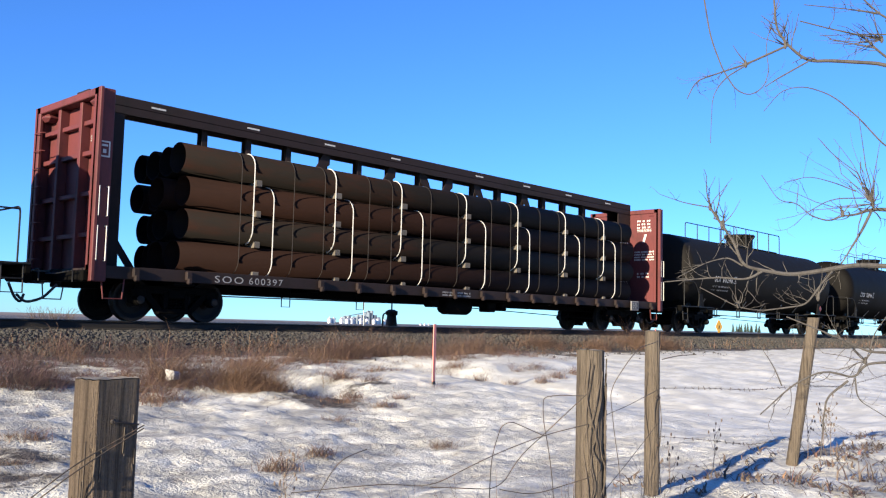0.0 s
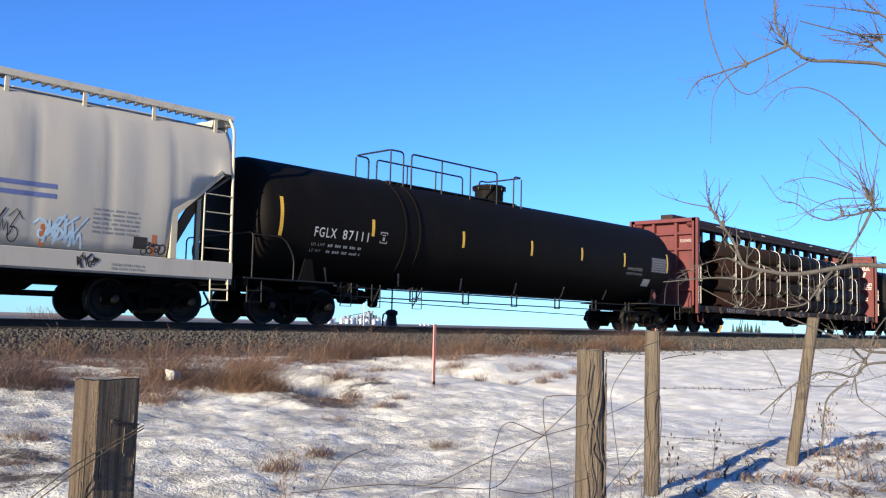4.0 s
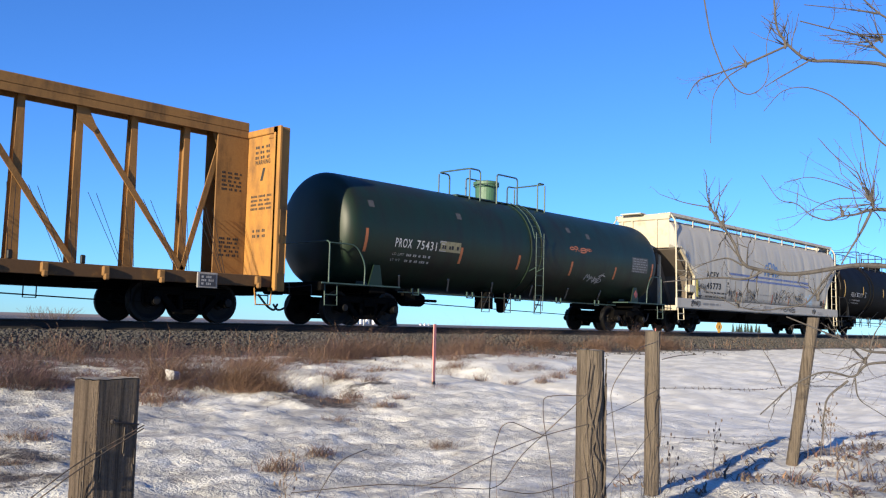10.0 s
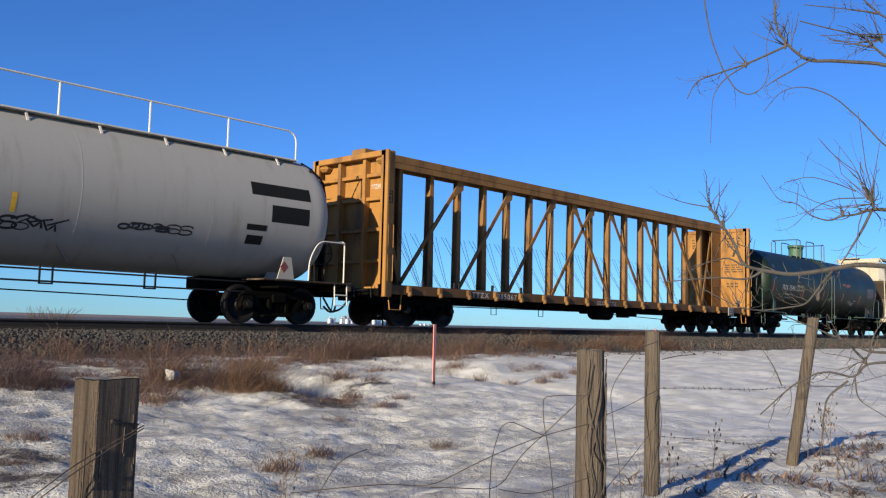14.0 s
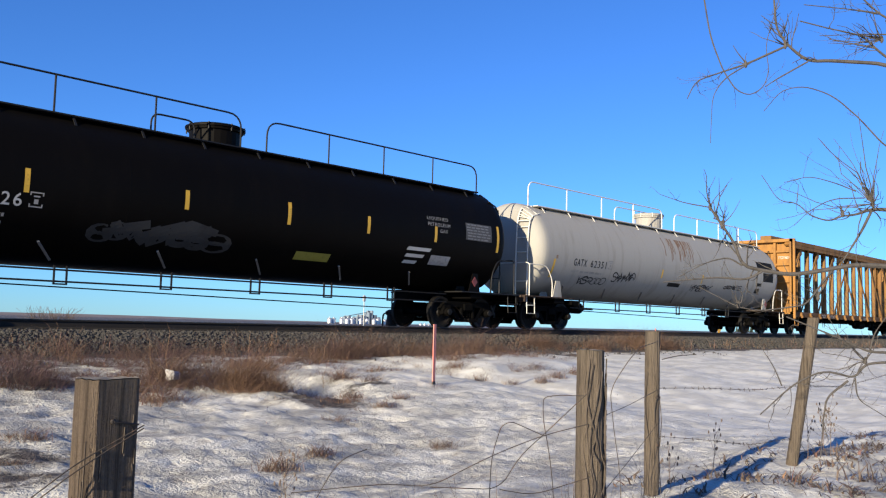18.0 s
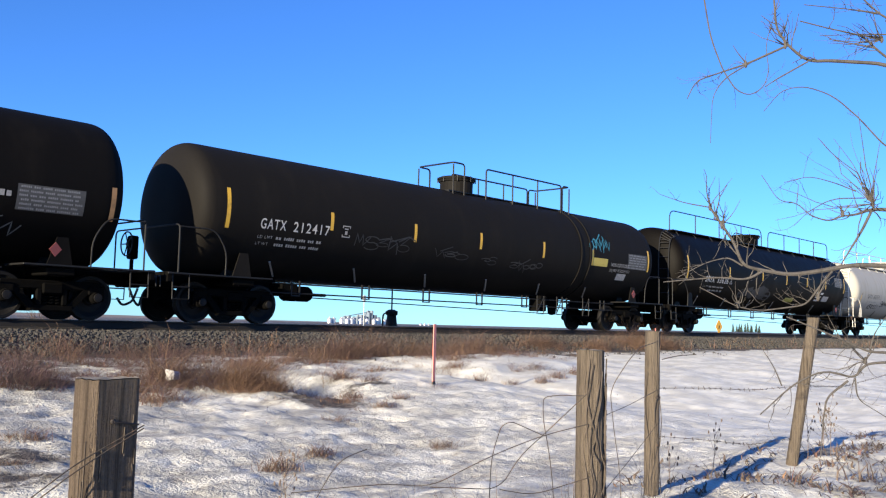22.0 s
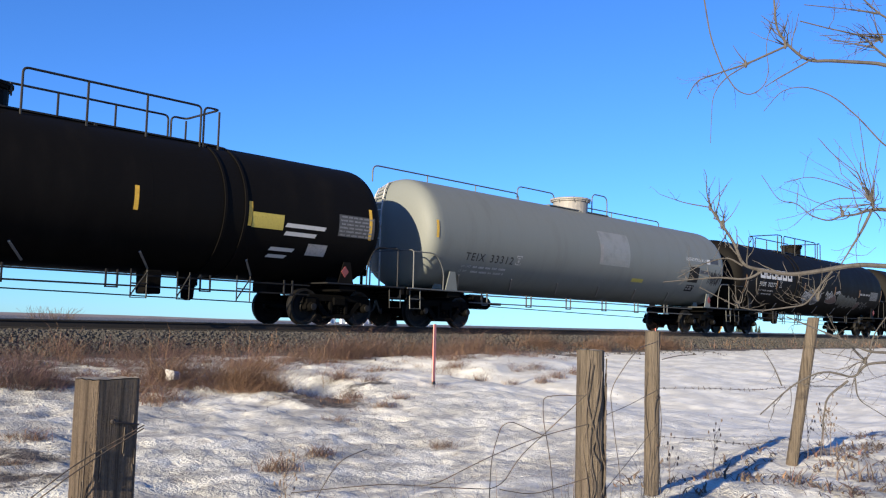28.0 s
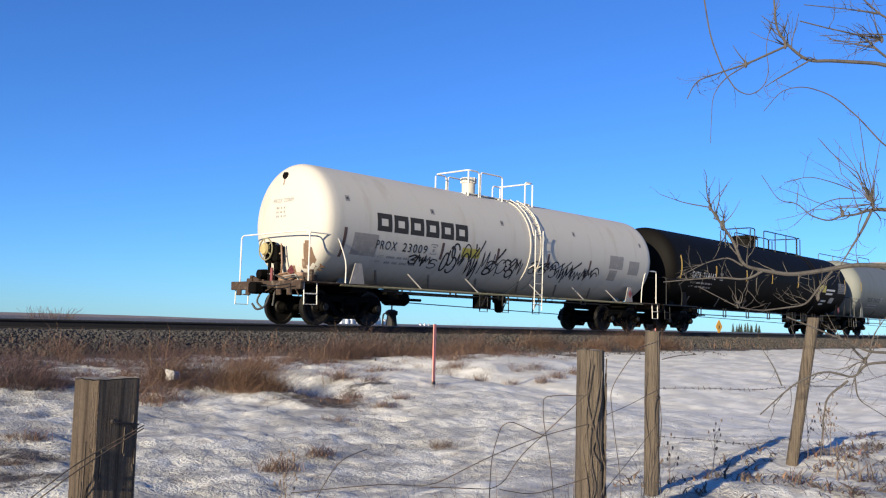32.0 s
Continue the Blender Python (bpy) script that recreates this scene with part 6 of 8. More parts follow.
def beam_car(label, left, right, paint, truss_paint, mark, number, ink, truss=True, mark_at=(-7.6, -6.45)):
    half = (right - left) / 2
    end = half + 2.2
    car = thing("centerbeam_car", label, "flat car", "centre-beam cars of the train", pose((left + right) / 2, TRACK_Y, 0))
    RUNNERS.append((car, (left + right) / 2))
    for x in (-half, half):
        truck(car, x)
    part("side_sill", boxes((-end, end, -1.46, -1.34, 0.86, 1.12), bevel=0.01), GRIMY_SILL if truss else truss_paint, car)
    part("side_sill", boxes((-end, end, 1.34, 1.46, 0.86, 1.12), bevel=0.01), GRIMY_SILL if truss else truss_paint, car)
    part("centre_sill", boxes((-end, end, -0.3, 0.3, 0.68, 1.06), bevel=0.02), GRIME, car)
    part("deck", boxes((-end, end, -1.34, -0.3, 1.0, 1.05), (-end, end, 0.3, 1.34, 1.0, 1.05)), BROWN_BEAM if paint is RED_BEAM else paint, car)
    for s in (-1, 1):
        bulkhead(car, s * end, s, paint, ink=LETTER_BLACK if paint is YELLOW_BEAM else LETTER_WHITE, seed=int(s + 5), beam=truss_paint)
        part("end_sill", boxes((s * end - 0.1, s * end + 0.1, -1.46, 1.46, 0.78, 1.0), bevel=0.02), GRIME, car)
        coupler(car, s * end, s, 0.85)
        for side in (-1, 1):
            xs = s * (end - 0.55)
            part("sill_step", tubes(0.018, ((xs - 0.25, side * 1.42, 0.88), (xs - 0.2, side * 1.44, 0.45), (xs + 0.2, side * 1.44, 0.45), (xs + 0.25, side * 1.42, 0.88))), paint, car)
        part("body_bolster", boxes((s * half - 0.25, s * half + 0.25, -1.4, 1.4, 0.78, 0.98), bevel=0.02), GRIME, car)
    # cross bearers and winch brackets
    k = 0
    x = -end + 1.0
    while x < end - 0.6:
        if not mark_at[0] - 0.1 < x < mark_at[0] + 0.8 and not mark_at[1] - 0.05 < x < mark_at[1] + 1.0:
            part("winch_bracket", boxes((x - 0.07, x + 0.07, -1.56, -1.46, 0.9, 1.1), (x - 0.05, x + 0.05, -1.6, -1.5, 0.82, 0.95), bevel=0.02), truss_paint, car)
        if k % 2 == 0:
            part("cross_bearer", boxes((x - 0.06, x + 0.06, -1.34, 1.34, 0.8, 0.99)), GRIME, car)
        x += 1.22
        k += 1
    # brake gear slung below
    part("air_reservoir", lathe(bmesh.new(), [(-0.6, 0.03), (-0.57, 0.2), (-0.48, 0.24), (0.48, 0.24), (0.57, 0.2), (0.6, 0.03)], "x", 14, (0.3, -0.75, 0.62)), GRIME, car)
    for q in ((1.6, 2.0, -0.95, -0.55, 0.5, 0.8), (2.3, 2.6, -0.9, -0.6, 0.55, 0.8), (-0.9, -0.5, -0.9, -0.6, 0.58, 0.8)):
        part("brake_valve", boxes(q, bevel=0.04), GRIME, car)
    part("brake_rod", tubes(0.014, ((-half + 1.3, -0.6, 0.62), (-0.3, -0.6, 0.66)), ((0.9, -0.6, 0.62), (half - 1.3, -0.6, 0.42))), GRIME, car)
    for x in (-6.3, -3.9, 5.4, 7.6):
        part("rod_hanger", tubes(0.014, ((x, -1.1, 0.86), (x, -1.1, 0.42), (x + 0.25, -1.1, 0.42), (x + 0.25, -1.1, 0.86)), n=5), GRIME, car)
    # the truss along the middle
    chord = part("top_chord", boxes((-end + 0.33, end - 0.33, -0.28, 0.28, 4.72, 4.95), bevel=0.02), truss_paint, car)
    for y in (-0.26, 0.26):
        part("chord_flange", boxes((-end + 0.33, end - 0.33, y - 0.02, y + 0.02, 4.56, 4.72)), truss_paint, car)
    part("bottom_chord", boxes((-end + 0.33, end - 0.33, -0.2, 0.2, 1.05, 1.16), bevel=0.01), truss_paint, car)
    posts = [0.61, 1.85, 3.07, 4.3, 5.52, 6.75, 8.0, 9.32]
    for s in (-1, 1):
        for i, p in enumerate(posts if truss else posts[:-1]):
            x, lo_w, hi_w = s * p, 0.125 if i % 2 == 0 else 0.095, 0.07
            bm = prism(bmesh.new(), ((x - lo_w, 1.1), (x + lo_w, 1.1), (x + hi_w, 4.72), (x - hi_w, 4.72)), -0.11, -0.09)
            prism(bm, ((x - lo_w, 1.1), (x + lo_w, 1.1), (x + hi_w, 4.72), (x - hi_w, 4.72)), 0.09, 0.11)
            prism(bm, ((x - 0.012, 1.1), (x + 0.012, 1.1), (x + 0.012, 4.72), (x - 0.012, 4.72)), -0.09, 0.09)
            part("post", bm, truss_paint, car)
        if not truss:
            part("end_brace", slab(bmesh.new(), (s * 10.75, -0.19, 2.55), (s * 9.75, -0.19, 1.15), 0.16, 0.04), truss_paint, car)
        for lo, hi in ((9.32, 10.25), (9.32, 6.75), (6.75, 4.3), (4.3, 1.85), (1.85, -0.61)):
            if not truss and lo > 9:
                continue
            bm = slab(bmesh.new(), (s * lo, -0.135, 1.2), (s * hi, -0.135, 4.55), 0.13, 0.035)
            part("brace", bm, truss_paint, car)
            part("gusset", prism(bmesh.new(), [(s * hi + dx * s, z) for dx, z in ((-0.12, 4.6), (0.12, 4.6), (0.36, 4.15), (0.28, 4.05), (-0.1, 4.3))] if hi < lo else [(s * hi + dx * s, z) for dx, z in ((0.1, 4.6), (-0.3, 4.6), (-0.1, 4.1), (0.1, 4.1))], -0.172, -0.157), truss_paint, car)
    for p in posts[1::2]:
        for s in (-1, 1):
            part("chord_slot", boxes((s * p - 0.18, s * p + 0.18, -0.286, -0.282, 4.8, 4.84)), LETTER_WHITE if paint is RED_BEAM else truss_paint, chord)
    # slack tie-down cables
    if truss:
        xs = [-10.0] + [-q for q in posts[::-1]] + posts + [10.0]
        for a, b in zip(xs, xs[1:]):
            m = (a + b) / 2
            for u in (a + 0.12, a + 0.3, b - 0.3, b - 0.12):
                part("tie_down_cable", tubes(0.006, ((u, -0.42, 2.7), (m + (u - m) * 0.3, -1.3, 1.14)), n=4), BLACK_STEEL, car)
        for x in (-9.6, -8.3, -8.1, -6.6, -5.2, 5.0, 6.4):
            part("cable_hook", boxes((x - 0.05, x + 0.05, -1.42, -1.36, 1.12, 1.3), bevel=0.02), BLACK_STEEL, car)
    part("end_number", lettering(mark + number, on_end(-end + 0.279), 0.66, 3.74, 0.13, 0.72, bold=0.008), ink, car)
    part("reporting_mark", lettering(mark, on_plane(-1.462), mark_at[0], 0.9, 0.16, 0.75), ink, car)
    part("reporting_mark", lettering(number, on_plane(-1.462), mark_at[1], 0.9, 0.16, 0.95), ink, car)
    rnd = random.Random(7)
    part("sill_print", small_print(on_plane(-1.462), -1.0, 0.2, 0.98, 0.05, rnd, 3, rows=2, pitch=0.08), LETTER_FADED, car)
    board = part("route_card_board", boxes((8.85, 9.35, -1.62, -1.58, 0.76, 1.1), bevel=0.01), GREY_PATCH, car)
    part("card", boxes((8.9, 9.3, -1.626, -1.622, 0.8, 1.06)), DARK_PATCH, board)
    part("card_print", small_print(on_plane(-1.628), 8.94, 9.26, 0.98, 0.05, rnd, 2, rows=3, pitch=0.075), LETTER_FADED, board)
    return car


def pipe_car():
    left, right = 10.1, 28.3
    car = beam_car("oxide red centre-beam car loaded with strapped steel pipes", left, right, RED_BEAM, BROWN_BEAM, "SOO", "600397", LETTER_FADED, truss=False, mark_at=(-8.4, -7.5))
    mid = (left + right) / 2
    x0, x1 = 10.0 - mid, 28.4 - mid
    rnd = random.Random(51)
    ri = 0.345
    bm = bmesh.new()
    n = 26
    length = x1 - x0
    rings = [[bm.verts.new((x, rr * math.cos(2 * math.pi * k / n), rr * math.sin(2 * math.pi * k / n))) for k in range(n)] for x, rr in ((0, ri - 0.014), (0, ri), (length, ri), (length, ri - 0.014))]
    for a, b in ((0, 1), (1, 2), (2, 3), (3, 0)):
        for k in range(n):
            bm.faces.new((rings[a][k], rings[a][(k + 1) % n], rings[b][(k + 1) % n], rings[b][k]))
    bmesh.ops.recalc_face_normals(bm, faces=bm.faces)
    me = bpy.data.meshes.new("steel_pipe")
    bm.to_mesh(me)
    bm.free()
    me.shade_smooth()
    rusty = me.copy()
    me.materials.append(PIPE_STEEL)
    rusty.materials.append(PIPE_RUST)
    for row in range(4):
        for col, y in enumerate((-1.08, -0.37, 0.37, 1.08)):
            dx = rnd.uniform(-0.12, 0.12) + (0.25 if col >= 2 else 0.0)
            piece("steel_pipe", me if row % 2 else rusty, None, car, "long brown steel pipe with mill scale", at=pose(x0 + dx, y, 1.05 + 0.06 + ri + row * 0.725, rnd.uniform(0, 360)))
    zt = [1.11 + ri + r * 0.725 for r in range(4)]

    def strap(x, lo, hi, mat):
        """A steel band round the outside of the near stack between two rows."""
        arc = lambda z, a0, a1: [Vector((x, -1.08 - (ri + 0.01) * math.cos(q), z + (ri + 0.01) * math.sin(q))) for q in (radians(a0 + (a1 - a0) * i / 6) for i in range(7))]
        pts = arc(zt[hi], 95, 0) + arc(zt[lo], 0, -78)
        return part("strap", tube(bmesh.new(), pts, 0.013 if mat is STRAP else 0.008, 5), mat, car, "bright steel strap" if mat is STRAP else "")
    for x in (11.76, 14.21, 16.53, 19.17, 21.6, 24.15, 26.48):
        strap(x - mid, 1, 3, STRAP)
        strap(x - mid - 0.35, 0, 3, DULL_STRAP)
        strap(x - mid + 1.15, 0, 3, DULL_STRAP)
    for x in (12.33, 14.81, 17.37, 20.06, 22.22, 24.99, 27.23):
        strap(x - mid, 0, 2, STRAP)
    for x in (11.9, 14.35, 16.7, 19.35, 21.75, 24.3, 26.6):
        for r in range(4):
            z = 1.13 if r == 0 else (zt[r - 1] + zt[r]) / 2 + 0.02
            part("wood_spacer", boxes((x - mid - 0.05 + rnd.uniform(-0.04, 0.04), x - mid + 0.13, -1.36, 1.36, z - 0.075, z + 0.075), bevel=0.01), TIMBER_BLOCK, car, "raw lumber spacer between the pipe rows")


def hopper_car():
    xc, half = -22.83, 7.1
    end = 8.7
    aft = 0.17
    car = thing("covered_hopper", "pale grey covered hopper with blue stripes and black tags", "hopper car", at=pose(xc, TRACK_Y, 0))
    RUNNERS.append((car, xc))
    for x in (-half, half):
        truck(car, x)
    # curved body: (y, z) section, swept along x with slightly bulging panels between the ribs
    sec = [(-1.42, 1.32), (-1.5, 1.6), (-1.545, 2.1), (-1.55, 2.7), (-1.52, 3.3), (-1.45, 3.8), (-1.34, 4.15), (-1.2, 4.36), (-0.9, 4.5), (-0.45, 4.58), (0, 4.6)]
    sec = sec + [(-y, z) for y, z in sec[-2::-1]]
    def dented(x, y, z):
        """Panels that bulge between the ribs, with old knocks."""
        t = (x + end) / (2 * end) * 12
        d = abs((t % 1) - 0.5) * 2
        k = smooth(1.3, 1.8, z) * smooth(4.5, 3.9, z)
        y *= 1 - (0.011 * d ** 10 + 0.011 * noise.noise((x * 0.8, z * 0.5, 1))) * k
        return y + (math.copysign(0.02, y) * noise.noise((x * 1.9, z * 0.9, 3)) * k if abs(y) > 1 else 0)

    bm = bmesh.new()
    n = 181
    rows = []
    for i in range(n):
        x = -end + 2 * end * i / (n - 1)
        low = 1.32 if abs(x) < 7.22 else 2.3 + (abs(x) - 7.22) * 0.93
        row = []
        for y, z in sec:
            zz = max(z, min(low, 3.35))
            row.append(bm.verts.new((x, dented(x, y, z), zz)))
        rows.append(row)
    for a, b in zip(rows, rows[1:]):
        for k in range(len(sec) - 1):
            bm.faces.new((a[k], b[k], b[k + 1], a[k + 1]))
        bm.faces.new((a[-1], b[-1], b[0], a[0]))
    bm.faces.new(rows[0]), bm.faces.new(rows[-1][::-1])
    bmesh.ops.remove_doubles(bm, verts=bm.verts, dist=0.002)
    bmesh.ops.recalc_face_normals(bm, faces=bm.faces)
    part("body", bm, HOPPER_PAINT, car, smooth=True)
    skin_pts = [(y, z) for y, z in sec[:8]]

    def skin(x, h, off=0.0025):
        x += aft
        for (ya, za), (yb, zb) in zip(skin_pts, skin_pts[1:]):
            if h <= zb:
                t = (h - za) / (zb - za)
                ya, yb = dented(x, ya, za), dented(x, yb, zb)
                return Vector((x, ya + (yb - ya) * t - 0.002 - off, h))
        return Vector((x, skin_pts[-1][0] - off, h))
    # side sills
    for s in (-1, 1):
        part("side_sill", boxes((-end - 0.05, end + 0.05, s * 1.5 - 0.05, s * 1.5 + 0.05, 0.98, 1.36), (-end - 0.05, end + 0.05, s * 1.5 - 0.09 * (s > 0) - 0.02, s * 1.5 + 0.09 * (s < 0) + 0.02, 0.95, 0.99), bevel=0.012), HOPPER_PAINT, car)
        part("lower_flange", boxes((-end, end, s * 1.44 - 0.03, s * 1.44 + 0.03, 0.88, 0.96)), GRIME, car)
    part("centre_sill", boxes((-end, end, -0.3, 0.3, 0.72, 1.05), bevel=0.02), GRIME, car)
    # hopper bays and outlets
    for x in (-3.55, 0.0, 3.55):
        bm = bmesh.new()
        for (xa, ya, za), (xb, yb, zb) in ((((1.75), 1.4, 1.35), (1.0, 0.75, 0.58)),):
            a = [bm.verts.new((x + i * xa, j * ya, za)) for i, j in ((-1, -1), (1, -1), (1, 1), (-1, 1))]
            b = [bm.verts.new((x + i * xb, j * yb, zb)) for i, j in ((-1, -1), (1, -1), (1, 1), (-1, 1))]
            for k in range(4):
                bm.faces.new((a[k], a[(k + 1) % 4], b[(k + 1) % 4], b[k]))
            bm.faces.new(b[::-1]), bm.faces.new(a)
        bmesh.ops.recalc_face_normals(bm, faces=bm.faces)
        part("hopper_bay", bm, GRIME, car)
        part("outlet_gate", boxes((x - 0.6, x + 0.6, -0.75, 0.75, 0.5, 0.64), (x - 0.7, x + 0.7, -0.85, -0.75, 0.52, 0.6), bevel=0.02), GRIME, car)
    part("outlet_pipe", tubes(0.06, ((-5.2, -0.6, 0.52), (5.2, -0.6, 0.52))), GRIME, car)
    for x in (-1.75, 1.75):
        part("cross_brace", tubes(0.025, ((x - 0.5, -0.8, 0.98), (x, -0.8, 0.55)), ((x + 0.5, -0.8, 0.98), (x, -0.8, 0.55)), ((x - 0.5, -0.8, 0.55), (x + 0.1, -0.8, 0.98)), n=5), GRIME, car)
    # roof walk on brackets, and hatches
    for s in (-1, 1):
        bm = bmesh.new()
        for k in range(4):
            y = s * (0.78 + 0.13 * k)
            box(bm, -end - 0.1, end + 0.1, y - 0.045, y + 0.045, 4.72, 4.75)
        box(bm, -end - 0.1, end + 0.1, s * 1.24 - 0.015, s * 1.24 + 0.015, 4.63, 4.76)
        for k in range(88):
            x = -end + 0.1 + k * (2 * end - 0.2) / 87
            box(bm, x - 0.02, x + 0.02, min(s * 0.74, s * 1.22), max(s * 0.74, s * 1.22), 4.66, 4.72)
        part("roof_walk", bm, WALK_GRATING, car, "slatted roof walkway")
        for k in range(12):
            x = -end + 0.35 + k * (2 * end - 0.7) / 11
            part("walk_bracket", boxes((x - 0.045, x + 0.045, s * 1.22 - 0.015, s * 1.22 + 0.015, 4.24, 4.74), (x - 0.03, x + 0.03, min(s * 0.75, s * 1.22), max(s * 0.75, s * 1.22), 4.68, 4.72), bevel=0.006), CREAM_PAINT, car)
    for k in range(8):
        x = -7 + 2 * k
        part("roof_hatch", boxes((x - 0.8, x + 0.8, -0.35, 0.35, 4.56, 4.67), bevel=0.03), HOPPER_PAINT, car)
    # ends: slope, corner posts, ladders, platform
    for s in (-1, 1):
        e = s * end
        part("end_beam", boxes((e - 0.08, e + 0.08, -1.2, 1.2, 4.5, 4.74), bevel=0.02), CREAM_PAINT, car)
        for y in (-1, 1):
            part("slope_flange", slab(bmesh.new(), (s * (end - 0.3), y * 1.48, 3.36), (s * 7.25, y * 1.5, 2.32), 0.14, 0.1), CREAM_PAINT, car)
            part("slope_flange", slab(bmesh.new(), (s * 7.26, y * 1.5, 2.36), (s * 7.26, y * 1.5, 1.34), 0.14, 0.1), CREAM_PAINT, car)
            part("corner_post", tubes(0.032, rounded(((e, y * 1.2, 4.72), (e, y * 1.45, 4.4), (e + s * 0.02, y * 1.5, 1.3)), 0.2)), CREAM_PAINT, car)
            bm = tubes(0.018, ((s * (end - 0.72), y * 1.52, 3.1), (s * (end - 0.72), y * 1.52, 1.34)))
            for z in (1.65, 2.05, 2.45, 2.85):
                tube(bm, ((s * (end - 0.72), y * 1.52, z), (e, y * 1.5, z)), 0.014, 5)
            part("ladder", bm, CREAM_PAINT, car)
            part("sill_step", tubes(0.02, ((e - s * 0.05, y * 1.52, 1.0), (e - s * 0.05, y * 1.54, 0.5), (e - s * 0.5, y * 1.54, 0.5), (e - s * 0.5, y * 1.52, 1.0)), ((e - s * 0.05, y * 1.54, 0.74), (e - s * 0.5, y * 1.54, 0.74))), CREAM_PAINT, car)
        part("slope_sheet", slab(bmesh.new(), (s * (end - 0.04), 0, 3.3), (s * 7.2, 0, 2.22), 0.05, 2.86), SHADED_GRIMY_END, car, "grimy brown slope sheet with the shade below in its colour")
        part("slope_sheet", slab(bmesh.new(), (s * 7.32, 0, 2.32), (s * 7.25, 0, 1.03), 0.05, 2.8), SHADED_GRIMY_END, car)
        for y in (-0.5, 0.45):
            part("slope_stiffener", slab(bmesh.new(), (s * (end - 0.1), y, 3.2), (s * 7.4, y, 1.1), 0.22, 0.08), SHADED_GRIMY_END, car)
        part("end_grating", boxes((min(e, e + s * 0.4), max(e, e + s * 0.4), -0.1, 0.85, 4.74, 4.79), bevel=0.01), WALK_GRATING, car)
        for y in (-0.62, 0.5, 0.95):
            part("end_stiffener", boxes((min(e, e + s * 0.09), max(e, e + s * 0.09), y - 0.05, y + 0.05, 3.36, 4.5), bevel=0.015), CREAM_PAINT, car)
        part("end_sheet", boxes((min(e - s * 0.02, e + s * 0.02), max(e - s * 0.02, e + s * 0.02), -1.16, 1.16, 3.36, 4.5), bevel=0.01), CREAM_PAINT, car)
        part("end_platform", boxes((min(e, s * 7.1), max(e, s * 7.1), -1.45, 1.45, 0.98, 1.03), bevel=0.01), GRIME, car)
        part("end_post", boxes((e - s * 0.3 - 0.05, e - s * 0.3 + 0.05, -0.6, -0.5, 1.0, 3.3), (e - s * 0.3 - 0.05, e - s * 0.3 + 0.05, 0.5, 0.6, 1.0, 3.3)), CREAM_PAINT, car)
        part("end_sill", boxes((e - 0.07, e + 0.07, -1.5, 1.5, 0.86, 1.06), bevel=0.015), CREAM_PAINT, car)
        coupler(car, e, s, 0.6)
        part("body_bolster", boxes((s * half - 0.25, s * half + 0.25, -1.4, 1.4, 0.78, 0.98), bevel=0.02), GRIME, car)
    brake_wheel(car, -end - 0.1, 0.6, 2.0, GRIME)
    part("end_number", lettering("ACFX", on_end(-end - 0.03), -0.42, 3.92, 0.1, 0.34, bold=0.006), LETTER_BLACK, car)
    part("end_number", lettering("45773", on_end(-end - 0.03), -0.44, 3.76, 0.1, 0.4, bold=0.006), LETTER_BLACK, car)
    part("control_box", boxes((-7.78, -7.38, -1.56, -1.3, 1.62, 1.92), bevel=0.02), CREAM_PAINT, car, "cream control box beside the ladder")
    rnd = random.Random(53)
    part("reporting_mark", lettering("ACFX", skin, -6.45, 2.30, 0.25, 1.12, bold=0.035), LETTER_BLACK, car)
    part("reporting_mark", lettering("45773", skin, -6.42, 1.84, 0.25, 1.3, bold=0.035), LETTER_BLACK, car)
    part("load_data", small_print(skin, -6.45, -4.5, 1.64, 0.08, rnd, 5, rows=2, pitch=0.17), LETTER_BLACK, car)
    bm = bmesh.new()
    for q in ((0, 0.34, 0, 0.02), (0, 0.34, 0.36, 0.38), (0, 0.02, 0.02, 0.36), (0.32, 0.34, 0.02, 0.36), (0.12, 0.22, 0.1, 0.2)):
        patch(bm, skin, -4.62 + q[0], -4.62 + q[1], 1.98 + q[2], 1.98 + q[3], nh=1)
    part("clearance_box", bm, LETTER_BLACK, car)
    for a, b in ((-4.4, 4.55),):
        part("blue_stripe", patch(bmesh.new(), skin, a, b, 2.52, 2.61), STRIPE_BLUE, car, "long blue stripe")
        part("blue_stripe", patch(bmesh.new(), skin, a, b, 2.33, 2.42), STRIPE_BLUE, car, "long blue stripe")
    # the shipper's emblem as plain bars under an arch
    bm = bmesh.new()
    x0 = -0.72
    arch = lambda u: 2.68 + 0.6 * math.sqrt(max(0.0, 1 - ((u - 0.75) / 0.86) ** 2))
    for u0, u1 in ((0.0, 0.34), (0.42, 0.86), (0.94, 1.16), (1.22, 1.5)):
        hi0, hi1 = arch(u0 + 0.05), arch(u1 - 0.05)
        for pts in ([(u0, 2.66), (u0 + 0.05, hi0)], [(u1 - 0.04, hi1), (u1, 2.66)], [(u0 + 0.05, hi0), ((u0 + u1) / 2, arch((u0 + u1) / 2) + 0.02), (u1 - 0.04, hi1)], [(u0 + 0.04, 2.72), ((u0 + u1) / 2, (hi0 + 2.8) / 2)]):
            stroke(bm, skin, [(x0 + u, h) for u, h in pts], 0.085, 0.0004 * len(pts))
    part("emblem", bm, LOGO_BLUE, car, "blue arched emblem")
